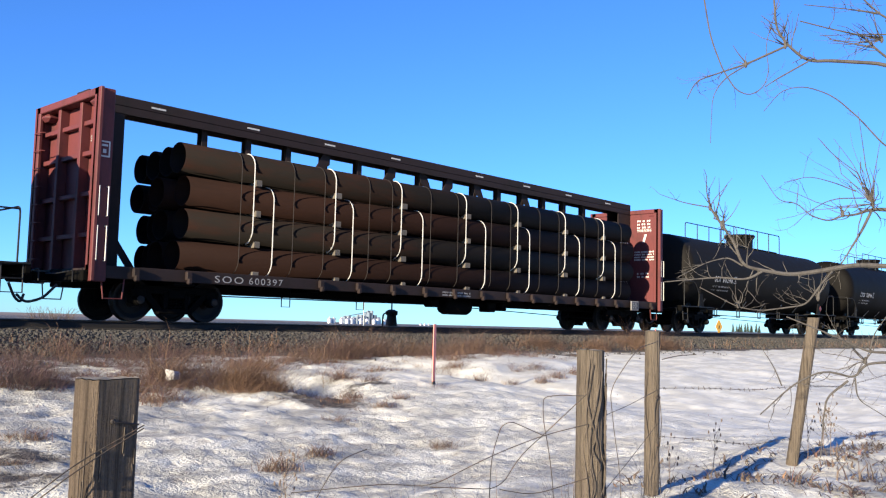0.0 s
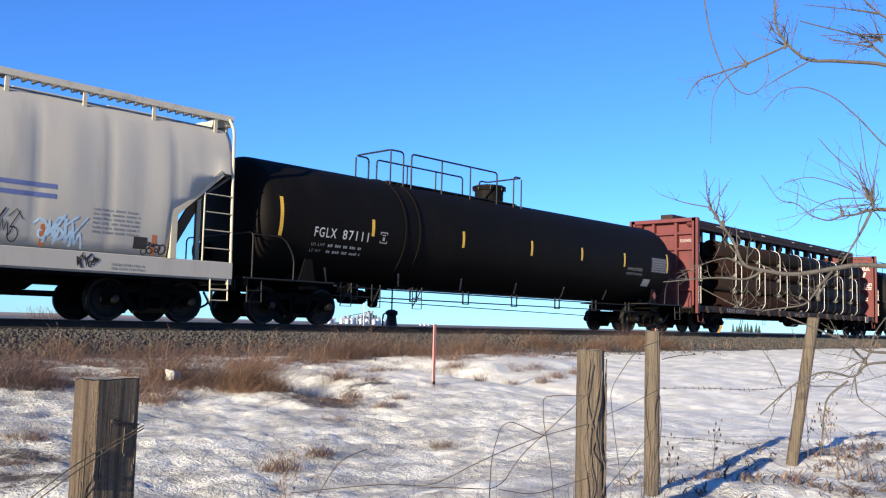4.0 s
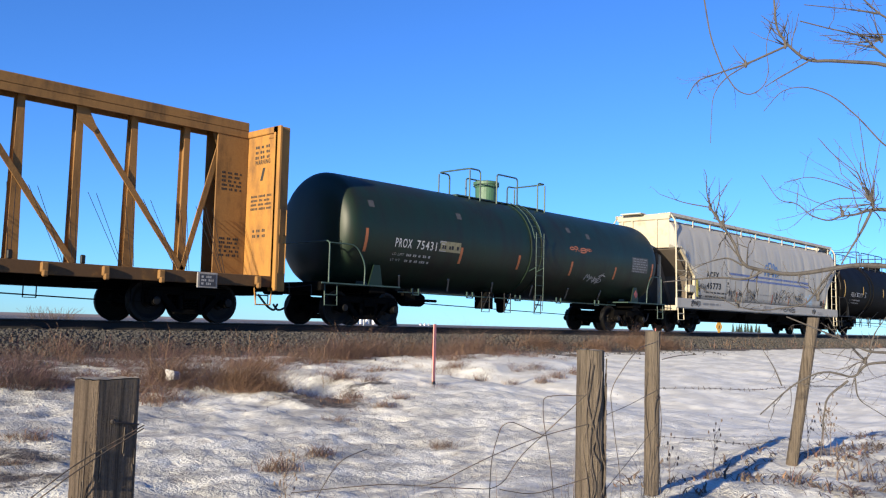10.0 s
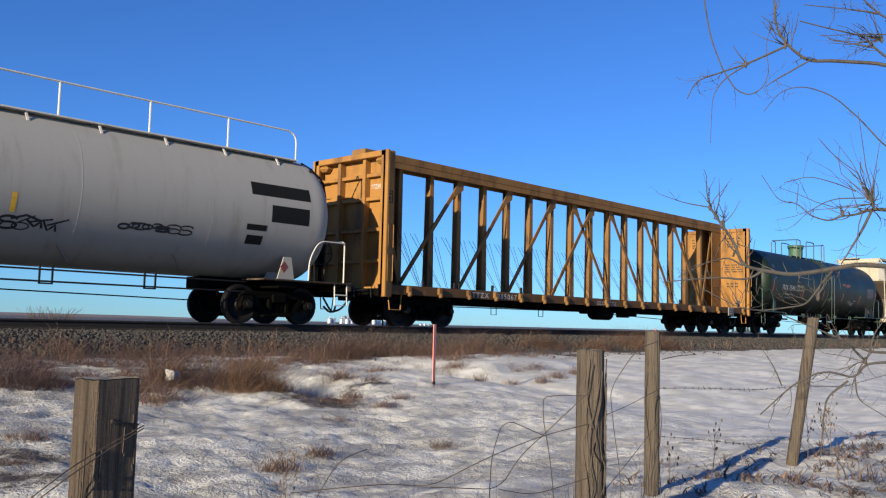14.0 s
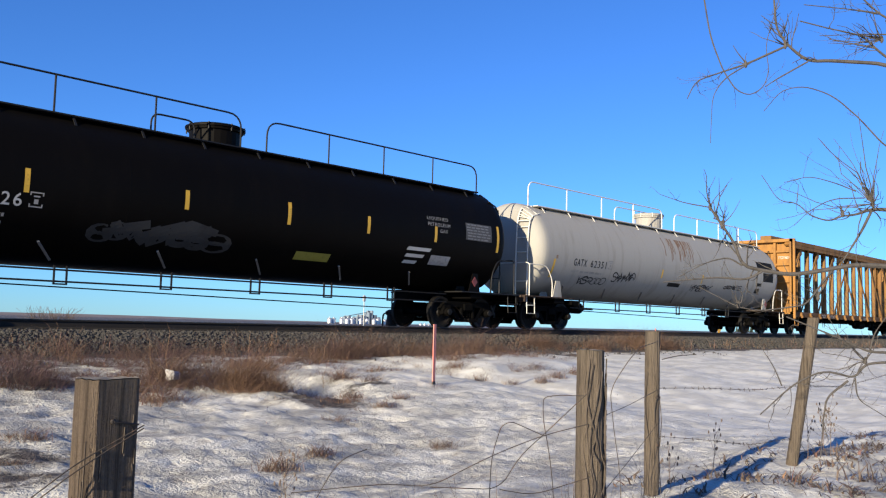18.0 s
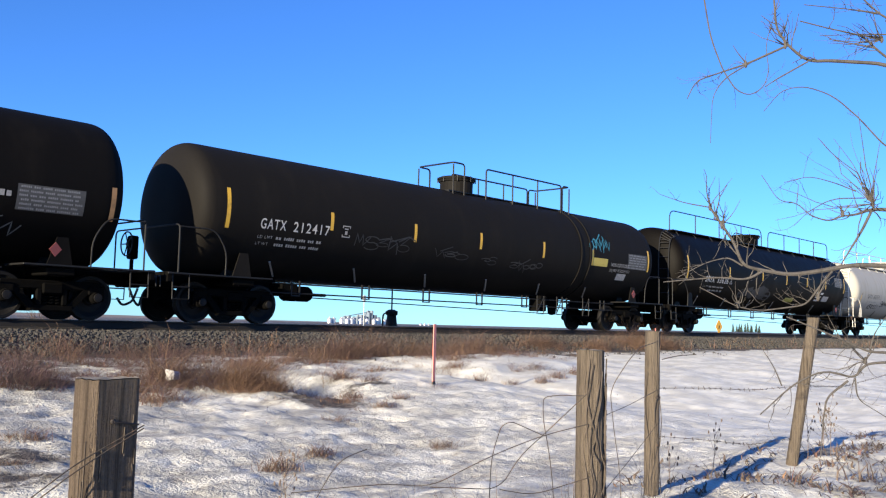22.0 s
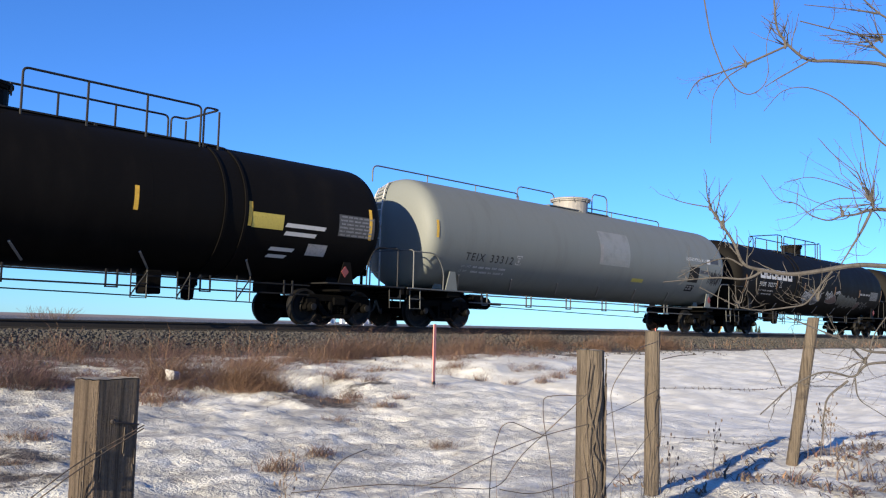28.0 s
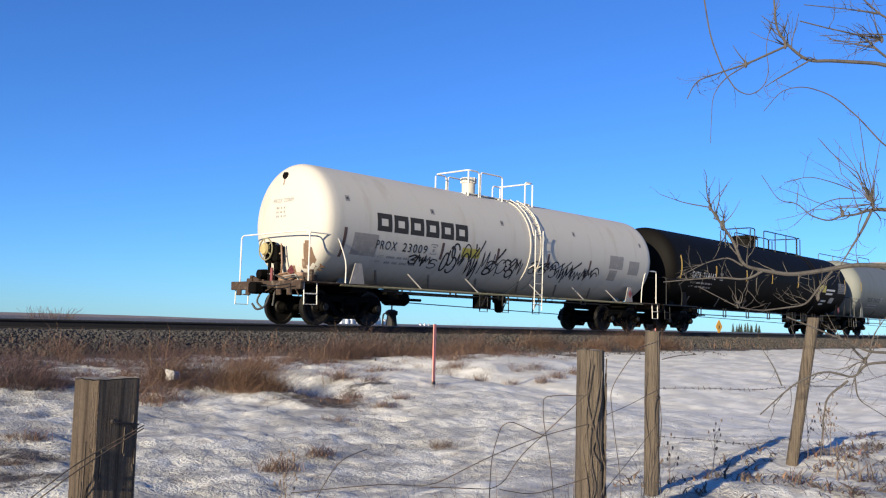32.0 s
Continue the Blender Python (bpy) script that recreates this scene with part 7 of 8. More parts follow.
    for x0, x1, h0, h1, k, mat, w in ((-7.3, -6.45, 1.62, 2.05, 6, SPRAY_BLACK, 0.026), (-7.2, -6.8, 1.42, 1.58, 3, SPRAY_BLACK, 0.035), (-4.6, -4.0, 1.5, 1.95, 2, SPRAY_BLACK, 0.03), (-4.1, -3.0, 1.5, 1.85, 6, SPRAY_BLACK, 0.024), (-2.6, -1.5, 1.42, 2.0, 7, SPRAY_BLACK, 0.026),
                                      (0.3, 2.5, 1.42, 2.05, 6, SPRAY_BLACK, 0.03), (2.7, 3.9, 1.42, 2.0, 7, SPRAY_BLACK, 0.026), (4.2, 5.1, 1.42, 2.0, 5, SPRAY_BLUE, 0.045), (6.4, 6.9, 1.4, 1.65, 4, SPRAY_BLACK, 0.03)):
        part("sprayed_tag", scrawl(skin, x0, x1, h0, h1, rnd, k, w), mat, car, "loose black spray-paint tag" if mat is SPRAY_BLACK else "pale blue spray-paint tag")
    sill = on_plane(-1.555)
    for x0, x1, mat in ((-7.6, -6.9, SPRAY_BLACK), (1.3, 2.9, SPRAY_BLACK), (5.2, 5.6, SPRAY_BLACK)):
        part("sprayed_tag", scrawl(sill, x0, x1, 1.06, 1.3, rnd, 5, 0.03), mat, car)
    bm = small_print(sill, -6.6, -5.0, 1.14, 0.09, rnd, 3)
    small_print(sill, -3.0, -1.0, 1.12, 0.04, rnd, 4, bm)
    small_print(sill, 5.9, 6.6, 1.12, 0.05, rnd, 3, bm, rows=2, pitch=0.08)
    part("sill_print", bm, LETTER_GREY, car)
    tagged(part("fine_print", small_print(skin, 5.3, 6.3, 2.2, 0.05, rnd, 4, rows=6, pitch=0.09), LETTER_GREY, car), kind="stuff")
    part("fine_print", small_print(skin, -1.2, 0.0, 1.75, 0.05, rnd, 4), LETTER_GREY, car)
    part("black_plate", patch(bmesh.new(), skin, 6.2, 6.5, 1.5, 1.75), LETTER_BLACK, car)
    plate(car, sill, -0.7, 0.1, 1.03, 1.28, GREY_PATCH)
    for x in (-3.6, 0.15, 2.1, 4.3, 6.6):
        part("reflector", patch(bmesh.new(), skin, x, x + 0.1, 1.4, 1.82), REFLECT_ORANGE, car)
    part("reflector", boxes((-7.17, -7.05, -1.57, -1.555, 1.45, 2.15)), OLIVE_PLATE, car)


build_train()
for ob in bpy.data.objects:
    if ob.name.split(".")[0] in ("loading_notice", "sill_print", "caution_print", "plate_print", "card_print", "stencil_box", "fine_print", "load_data"):
        tagged(ob, kind="stuff")


# ---- fence, stake, brush and tree on the near side ----
def fence_post(x, y, top, radius, material, lean=(0, 0), square=False, seed=0, group="fence posts", label="", turn=0, oblong=(1.0, 1.0)):
    """A weathered wooden post: split and knotty along its length, with a rough top."""
    z0 = ground_z(x, y) - 0.12
    n, rows = (16, 26) if not square else (28, 26)
    bm = bmesh.new()
    rings = []
    for j in range(rows + 1):
        t = j / rows
        z = (top - z0) * t
        cx, cy = lean[0] * t, lean[1] * t
        ring = []
        for k in range(n):
            a = 2 * math.pi * k / n
            c, s = math.cos(a), math.sin(a)
            r = radius / max(abs(c), abs(s)) if square else radius
            r = min(r, radius * 1.32)
            groove = (0.018 if square else 0.1) * radius * noise.noise((k * 1.7 + seed, z * 0.5, seed))
            r += groove + (0.015 if square else 0.05) * radius * noise.noise((c * 2, s * 2 + seed, z * 2.2)) + 0.03 * radius * (1 - t)
            ring.append(bm.verts.new((cx + r * c * oblong[0], cy + r * s * oblong[1], z + ((0.004 if square else 0.012) * noise.noise((c * 3, s * 3, seed)) if j == rows else 0))))
        rings.append(ring)
    for a, b in zip(rings, rings[1:]):
        for k in range(n):
            bm.faces.new((a[k], a[(k + 1) % n], b[(k + 1) % n], b[k]))
    bm.faces.new(rings[0][::-1])
    post = thing("fence_post", label, "fence post", group, pose(x, y, z0, 0, 0, turn))
    part("post_shaft", bm, material, post)
    bm = bmesh.new()
    c = bm.verts.new((lean[0], lean[1], top - z0 - 0.006))
    rim = []
    for k in range(n):
        a = 2 * math.pi * k / n
        cc, s = math.cos(a), math.sin(a)
        r = min(radius / max(abs(cc), abs(s)) if square else radius, radius * 1.32) * 0.985
        rim.append(bm.verts.new((lean[0] + r * cc * oblong[0], lean[1] + r * s * oblong[1], top - z0 + (0.004 if square else 0.012) * noise.noise((cc * 3, s * 3, seed)) + 0.002)))
    for k in range(n):
        bm.faces.new((c, rim[k], rim[(k + 1) % n]))
    part("end_grain", bm, END_GRAIN, post, "cracked grey end grain")
    return post


P1 = fence_post(1.04, 2.11, -0.055, 0.058, POST_WOOD, square=True, seed=1, turn=8, oblong=(1.14, 0.78), label="squared grey weathered fence post with wire round it")
P2 = fence_post(4.48, 2.99, -0.034, 0.083, POST_GREEN, (0.0, 0.0), seed=2, label="thick tan fence post wrapped in dead vines")
P3 = fence_post(6.27, 3.61, 0.083, 0.058, POST_GREEN, (0.02, 0.0), seed=3, label="slim tan fence post carrying barbed wire")
fence_post(8.72, 3.5, 0.25, 0.055, POST_GREEN, (0.09, -0.21), seed=4, label="leaning tan fence post in the snow")
# checks and splits in the squared post
rnd = random.Random(3)
for k in range(26):
    x, z, l = rnd.uniform(-0.06, 0.058), rnd.uniform(0.25, 1.15), rnd.uniform(0.01, 0.08)
    part("check", slab(bmesh.new(), (x, -0.0465, z), (x + rnd.uniform(-0.003, 0.003), -0.0465, z + l), rnd.uniform(0.0008, 0.0018), 0.003), VINE, P1, "dark split in the wood")
for k in range(10):
    y, z, l = rnd.uniform(-0.038, 0.036), rnd.uniform(0.3, 1.1), rnd.uniform(0.05, 0.2)
    part("check", slab(bmesh.new(), (-0.0675, y, z), (-0.0675, y + rnd.uniform(-0.003, 0.003), z + l), rnd.uniform(0.001, 0.002), 0.003, (1, 0, 0)), VINE, P1)


def strand(name, label, category, pts, r=0.0028, barbs=False, material=WIRE, seed=0, group=""):
    """A wire or stem along smooth control points, with barbs if wanted."""
    rnd = random.Random(seed)
    path = rounded(pts, 0.25, 6)
    ob = thing(name, label, category, group)
    part("line", tube(bmesh.new(), path, r * 0.75, 5), material, ob)
    if barbs:
        for a, b in zip(path, path[1:]):
            n = max(1, int((b - a).length / 0.13))
            for i in range(n):
                p = a.lerp(b, (i + 0.5) / n)
                bm = bmesh.new()
                for _ in range(2):
                    d = Vector((rnd.uniform(-0.3, 0.3), rnd.uniform(-1, 1), rnd.uniform(-1, 1))).normalized() * 0.016
                    tube(bm, (p - d, p + d), r * 0.7, 4)
                part("barb", bm, material, ob)
    return ob


BARB = "rusty barbed wire strand between the fence posts"
MESH = "sagging rusty strand of broken fence wire"
strand("barbed_wire", BARB, "barbed wire", ((6.28, 3.55, -0.362), (6.95, 3.48, -0.38), (7.65, 3.4, -0.42), (8.75, 3.42, -0.42)), barbs=True, seed=1, group="fence wires")
strand("barbed_wire", BARB, "barbed wire", ((6.27, 3.55, -0.734), (6.95, 3.48, -0.81), (7.72, 3.45, -0.91), (8.72, 3.48, -0.93)), barbs=True, seed=2, group="fence wires")
strand("barbed_wire", BARB, "barbed wire", ((8.78, 3.4, -0.42), (10.5, 3.6, -0.5), (13.5, 3.9, -0.42)), barbs=True, seed=3, group="fence wires")
strand("fence_wire", MESH, "fence wire", ((4.5, 2.91, -0.42), (5.46, 3.33, -0.44), (6.27, 3.55, -0.373)), seed=4, group="fence wires")
strand("fence_wire", MESH, "fence wire", ((4.5, 2.91, -0.865), (5.46, 3.33, -0.835), (6.27, 3.55, -0.633)), seed=5, group="fence wires")
strand("fence_wire", MESH, "fence wire", ((0.3, 2.0, -0.9), (0.78, 2.06, -0.36), (0.93, 2.04, -0.25), (1.0, 2.04, -0.215), (1.1, 2.03, -0.165)), r=0.0022, group="fence wires")
strand("fence_wire", MESH, "fence wire", ((0.3, 2.02, -0.93), (0.78, 2.07, -0.38), (0.93, 2.035, -0.265), (1.0, 2.035, -0.225), (1.1, 2.03, -0.172)), r=0.0022, group="fence wires")
strand("fence_wire", MESH, "fence wire", ((2.19, 2.86, -0.58), (2.34, 2.74, -0.56), (2.55, 2.68, -0.56), (2.67, 2.56, -0.57), (2.92, 2.44, -0.45), (3.13, 2.33, -0.37), (3.29, 2.2, -0.32)), group="fence wires")
strand("fence_wire", MESH, "fence wire", ((2.67, 2.56, -0.57), (2.94, 2.41, -0.59), (3.03, 2.38, -0.46), (3.13, 2.33, -0.37), (3.29, 2.2, -0.18)), group="fence wires")
strand("fence_wire", MESH, "fence wire", ((2.91, 2.44, -0.75), (2.91, 2.44, -0.58), (2.92, 2.44, -0.45), (2.98, 2.44, -0.33), (3.01, 2.41, -0.31), (3.13, 2.33, -0.37)), group="fence wires")
strand("fence_wire", MESH, "fence wire", ((3.16, 2.29, -0.85), (3.16, 2.29, -0.61), (3.15, 2.31, -0.44), (3.13, 2.33, -0.3), (3.17, 2.36, -0.21), (3.2, 2.31, -0.2), (3.29, 2.22, -0.2)), group="fence wires")
strand("fence_wire", MESH, "fence wire", ((2.2, 2.82, -0.75), (2.27, 2.8, -0.6), (2.33, 2.74, -0.45), (2.48, 2.74, -0.42)), group="fence wires")
strand("fence_wire", MESH, "fence wire", ((2.94, 2.41, -0.59), (3.08, 2.34, -0.62), (3.3, 2.2, -0.55)), group="fence wires")
strand("dead_vine", "thin dead vine arching between the fence posts", "vine", ((4.25, 2.63, -1.1), (4.25, 2.63, -0.73), (4.06, 2.56, -0.43), (3.88, 2.47, -0.21), (3.93, 2.4, -0.07), (4.13, 2.45, 0.0), (6.2, 3.5, 0.01)), 0.003, material=VINE, group="dead vines")
strand("dead_vine", "thin dead vine caught on the slim post", "vine", ((6.31, 3.54, -0.137), (6.55, 3.53, -0.108), (6.8, 3.5, -0.1)), 0.005, material=VINE, group="dead vines")
# vines twisted round two of the posts
for post, r0, z_top, n in ((P2, 0.09, 1.22, 12), (P3, 0.064, 1.1, 5)):
    rnd = random.Random(int(n))
    for k in range(n):
        a0, turn = rnd.uniform(-2.8, -0.4), rnd.uniform(-0.9, 0.9)
        z0, z1 = rnd.uniform(0.05, 0.6), rnd.uniform(0.75, z_top)
        pts = [((r0 + 0.012 * math.sin(5 * t + k)) * math.cos(a0 + turn * t + 0.25 * math.sin(7 * t)), (r0 + 0.012 * math.sin(5 * t + k)) * math.sin(a0 + turn * t + 0.25 * math.sin(7 * t)), z0 + (z1 - z0) * t) for t in (i / 14 for i in range(15))]
        part("clinging_vine", tube(bmesh.new(), pts, 0.0035, 4), VINE, post)
for p, y in ((P3, 0.0),):
    part("wire_staple", boxes((-0.02, 0.02, -0.068, -0.056, 0.86, 0.88), (-0.02, 0.02, -0.068, -0.056, 0.49, 0.51)), WIRE, p)

# a nail with a stub of wire on the squared post, torn bark on the thick one
zt = -0.055 - (ground_z(1.04, 2.11) - 0.12)
part("nail", lathe(bmesh.new(), [(-0.052, 0.004), (-0.05, 0.007), (-0.036, 0.006)], "y", 8, (-0.012, 0, zt - 0.1)), WIRE, P1)
part("wire_stub", tubes(0.002, rounded(((-0.012, -0.052, zt - 0.1), (0.02, -0.054, zt - 0.106), (0.062, -0.048, zt - 0.112)), 0.02)), WIRE, P1)
rnd = random.Random(8)
for k in range(24):
    a, z, l = radians(rnd.uniform(-66, -18)), rnd.uniform(0.2, 1.02), rnd.uniform(0.1, 0.35)
    c, d = 0.086 * math.cos(a), 0.086 * math.sin(a)
    part("bark_splinter", slab(bmesh.new(), (c, d, z), (c * 1.12, d * 1.12, z + l), rnd.uniform(0.008, 0.026), 0.006, (math.cos(a), math.sin(a), 0)), VINE, P2)

# survey stakes
for x, y, h, w, lab in ((10.75, 10.28, 1.0, 0.052, "faded orange survey stake in the snow bank"), (24.9, 14.2, 0.82, 0.05, "small orange survey stake beyond the fence")):
    z = ground_z(x, y)
    st = thing("survey_stake", lab, "stake", "orange stakes", pose(x, y, z - 0.05, 0, 0, 20))
    part("lath", boxes((-w, w, -0.008, 0.008, 0, h + 0.05), bevel=0.004), MARKER_ORANGE, st)
    part("weathered_foot", boxes((-w - 0.001, w + 0.001, -0.01, 0.01, 0, 0.1)), GREY_WEED, st)

# a scrap of white carton in the brush
tr = thing("carton_scrap", "crumpled white carton lying in the brush", "litter", at=pose(6.62, 11.5, ground_z(6.62, 11.5) + 0.09, 8, 5, 25))
bm = boxes((-0.1, 0.09, -0.07, 0.07, 0, 0.14), bevel=0.02)
for v in bm.verts:
    v.co += Vector([0.035 * noise.noise(v.co * 9 + Vector((k, 0, 0))) for k in (0, 5, 9)])
part("carton", bm, TRASH, tr)


def blade(rnd, x, y, z, h, lean, width, vs, fs, a=None):
    """One dead stalk: a tapering bent strip."""
    a = rnd.uniform(0, 2 * math.pi) if a is None else a
    dx, dy = math.cos(a) * lean, math.sin(a) * lean
    wx, wy = -math.sin(a) * width / 2, math.cos(a) * width / 2
    if rnd.random() < 0.5:
        wx, wy = width / 2, 0.0
    b = len(vs)
    for t, k in ((0, 1.0), (0.4, 0.85), (0.75, 0.55), (1.0, 0.12)):
        sway = 0.12 * lean * math.sin(5 * t + a) if t else 0.0
        px, py, pz = x + dx * t ** 1.5 - math.sin(a) * sway, y + dy * t ** 1.5 + math.cos(a) * sway, z + h * (t - 0.18 * (lean / h) * t * t)
        vs += [(px - wx * k, py - wy * k, pz), (px + wx * k, py + wy * k, pz)]
    fs += [(b, b + 1, b + 3, b + 2), (b + 2, b + 3, b + 5, b + 4), (b + 4, b + 5, b + 7, b + 6)]


def grass_object(name, vs, fs, material, label, category):
    me = bpy.data.meshes.new(name)
    me.from_pydata(vs, [], fs)
    return tagged(piece(name, me, material), label, category, kind="stuff")


def build_brush():
    rnd = random.Random(77)
    red, tan, grey = ([], []), ([], []), ([], [])
    # matted brush along the foot of the ballast: (x, y, spread along, spread across, weight, height, share of golden stalks)
    beds = ((6.9, 11.7, 0.6, 0.4, 2.4, 0.62, 0.45), (7.7, 11.2, 0.35, 0.3, 2.0, 0.62, 0.9), (5.9, 10.9, 0.22, 0.35, 0.9, 0.5, 0.75), (4.5, 11.8, 0.4, 0.4, 1.6, 0.55, 0.05), (3.9, 12.4, 0.3, 0.4, 0.6, 0.45, 0.05), (5.4, 12.6, 0.5, 0.5, 0.7, 0.36, 0.05), (9.4, 13.3, 0.8, 0.5, 1.1, 0.36, 0.3), (6.2, 14.4, 2.0, 0.6, 2.4, 0.42, 0.1), (4.6, 13.0, 1.0, 0.6, 1.0, 0.34, 0.05), (7.8, 12.8, 1.0, 0.6, 1.2, 0.36, 0.2),
            (6.8, 15.6, 0.4, 0.4, 0.7, 0.6, 0.3), (4.4, 15.2, 1.2, 0.45, 1.1, 0.42, 0.15), (8.0, 14.9, 1.0, 0.4, 1.0, 0.42, 0.2), (11.6, 15.2, 1.2, 0.4, 0.9, 0.4, 0.35), (10.85, 10.15, 0.14, 0.1, 0.3, 0.2, 0.2), (9.9, 15.4, 0.5, 0.4, 0.6, 0.55, 0.3), (8.6, 15.7, 0.5, 0.4, 0.4, 0.5, 0.4), (8.9, 12.6, 0.3, 0.3, 0.3, 0.3, 0.5), (12.0, 14.4, 0.35, 0.3, 1.3, 0.75, 0.4), (13.2, 14.5, 0.45, 0.35, 1.7, 0.85, 0.5), (14.3, 14.2, 0.3, 0.25, 0.9, 0.65, 0.6), (10.9, 13.7, 0.35, 0.25, 0.8, 0.55, 0.7), (15.4, 14.4, 0.4, 0.3, 1.2, 0.65, 0.65),
            (17.4, 15.2, 0.45, 0.3, 1.2, 0.75, 0.7), (18.6, 15.3, 0.3, 0.3, 0.4, 0.45, 0.6), (21.3, 16.0, 0.6, 0.3, 1.2, 0.8, 0.85), (23.6, 15.6, 0.5, 0.35, 1.0, 0.75, 0.8), (26.6, 15.9, 0.7, 0.35, 1.6, 0.95, 0.85), (28.3, 15.9, 0.7, 0.35, 1.4, 0.95, 0.85), (20.0, 14.6, 1.5, 0.5, 0.5, 0.3, 0.6),
            (14.9, 11.7, 0.6, 0.16, 0.8, 0.2, 0.2), (13.2, 12.2, 0.5, 0.2, 0.4, 0.25, 0.3), (14.6, 13.2, 1.0, 0.35, 1.2, 0.34, 0.4), (17.5, 13.6, 1.0, 0.3, 0.6, 0.3, 0.5), (9.6, 11.5, 0.2, 0.18, 0.8, 0.42, 0.4), (11.0, 12.0, 0.25, 0.2, 0.25, 0.22, 0.4), (8.3, 9.8, 0.4, 0.4, 0.6, 0.12, 0.3), (8.15, 10.9, 0.25, 0.25, 0.8, 0.4, 0.6), (36, 16.2, 6.0, 0.5, 0.8, 0.3, 0.6), (10.5, 16.0, 4.0, 0.3, 0.7, 0.3, 0.4))
    total = sum(b[4] for b in beds)
    for bx, by, sx, sy, weight, tall, gold in beds:
        for _ in range(int(6600 * weight / total)):
            x, y = rnd.gauss(bx, sx), rnd.gauss(by, sy)
            if y > 16.6 or abs(x - bx) > 2.2 * sx or noise.noise((x * 2.6, y * 2.8, 33)) < -0.15 + 0.3 * rnd.random():
                continue
            z = ground_z(x, y)
            set_ = tan if rnd.random() < gold else (grey if rnd.random() < 0.35 else red)
            h = tall * rnd.uniform(0.5, 1.3) * (0.95 + 0.7 * noise.noise((x * 2.3, y * 2.6, 5))) * math.exp(-0.35 * ((x - bx) / sx) ** 2 - 0.35 * ((y - by) / sy) ** 2)
            ax = rnd.uniform(0, 2 * math.pi)
            for _ in range(rnd.randint(12, 22)):
                blade(rnd, x + rnd.gauss(0, 0.08), y + rnd.gauss(0, 0.07), z - 0.02, h * rnd.uniform(0.45, 1.2) + 0.03, rnd.uniform(0.5, 2.0) * h + 0.02, rnd.uniform(0.0022, 0.006), *set_, ax + rnd.gauss(0, 1.1))
    # ragged grass on the shoulder, standing against the rail
    for _ in range(300):
        x, y = rnd.uniform(4, 60), rnd.gauss(15.9, 0.35)
        if noise.noise((x * 0.5, 0, 70)) < -0.05:
            continue
        z = ground_z(x, y)
        for _ in range(9):
            blade(rnd, x + rnd.gauss(0, 0.15), y + rnd.gauss(0, 0.1), z - 0.02, rnd.uniform(0.12, 0.42), rnd.uniform(0.03, 0.2), 0.008, *(tan if rnd.random() < 0.6 else red))
    # thin stalks beyond the rails
    for _ in range(260):
        x, y = rnd.uniform(6, 60), rnd.uniform(22, 27)
        blade(rnd, x, y, ground_z(x, y), rnd.uniform(0.5, 1.0), 0.12, 0.012, *tan)
    # tufts that stand in the snow slope
    for x, y, n, h in ((7.78, 7.25, 70, 0.13), (7.4, 8.8, 40, 0.1), (3.5, 8.6, 60, 0.13), (3.1, 7.95, 60, 0.06), (3.4, 8.8, 50, 0.06), (2.95, 8.3, 40, 0.06), (5.24, 7.05, 90, 0.17), (6.0, 7.35, 80, 0.15), (8.9, 10.2, 60, 0.16), (9.3, 9.6, 70, 0.15), (8.7, 9.3, 60, 0.14), (9.9, 10.9, 50, 0.16), (12.3, 10.6, 60, 0.17), (13.6, 10.9, 50, 0.15), (14.2, 10.6, 70, 0.2), (15.0, 10.8, 70, 0.2), (15.9, 11.0, 60, 0.2)):
        z = ground_z(x, y)
        for _ in range(n):
            for _ in range(3):
                blade(rnd, x + rnd.gauss(0, 0.1), y + rnd.gauss(0, 0.08), z - 0.01, h * rnd.uniform(0.3, 1.25), rnd.uniform(0.06, 0.26), rnd.uniform(0.003, 0.007), *(tan if rnd.random() < 0.35 else grey if rnd.random() < 0.6 else red))
    # leafy dead weeds lying round the leaning post and near the wire
    for _ in range(300):
        x, y = rnd.uniform(6.4, 12.8), rnd.gauss(3.0, 0.5)
        if y < 1.7 + 0.06 * x or noise.noise((x * 1.4, y * 1.9, 12)) < -0.05:
            continue
        z = ground_z(x, y)
        for _ in range(rnd.randint(5, 14)):
            h = rnd.uniform(0.02, 0.11)
            blade(rnd, x + rnd.gauss(0, 0.09), y + rnd.gauss(0, 0.05), z - 0.01, h, rnd.uniform(0.05, 0.16), rnd.uniform(0.008, 0.032), *(grey if rnd.random() < 0.8 else tan if rnd.random() < 0.4 else red))
    for x, y in ((9.05, 3.5), (9.2, 3.42), (9.5, 3.3), (7.4, 3.62), (7.5, 3.0), (8.2, 2.75), (8.5, 2.62)):
        for _ in range(16):
            blade(rnd, x + rnd.gauss(0, 0.06), y + rnd.gauss(0, 0.05), ground_z(x, y) - 0.01, rnd.uniform(0.05, 0.22), rnd.uniform(0.05, 0.16), rnd.uniform(0.006, 0.02), *(grey if rnd.random() < 0.7 else red))
    # leaf litter and bits of stalk frozen into the crust
    for _ in range(1700):
        x, y = rnd.uniform(2.2, 15), rnd.uniform(3.6, 11.5)
        if noise.noise((x * 0.8, y * 1.1, 51)) < rnd.uniform(-0.3, 0.5):
            continue
        blade(rnd, x, y, ground_z(x, y) + 0.002, rnd.uniform(0.008, 0.035), rnd.uniform(0.02, 0.07), rnd.uniform(0.004, 0.014), *(grey if rnd.random() < 0.7 else red))
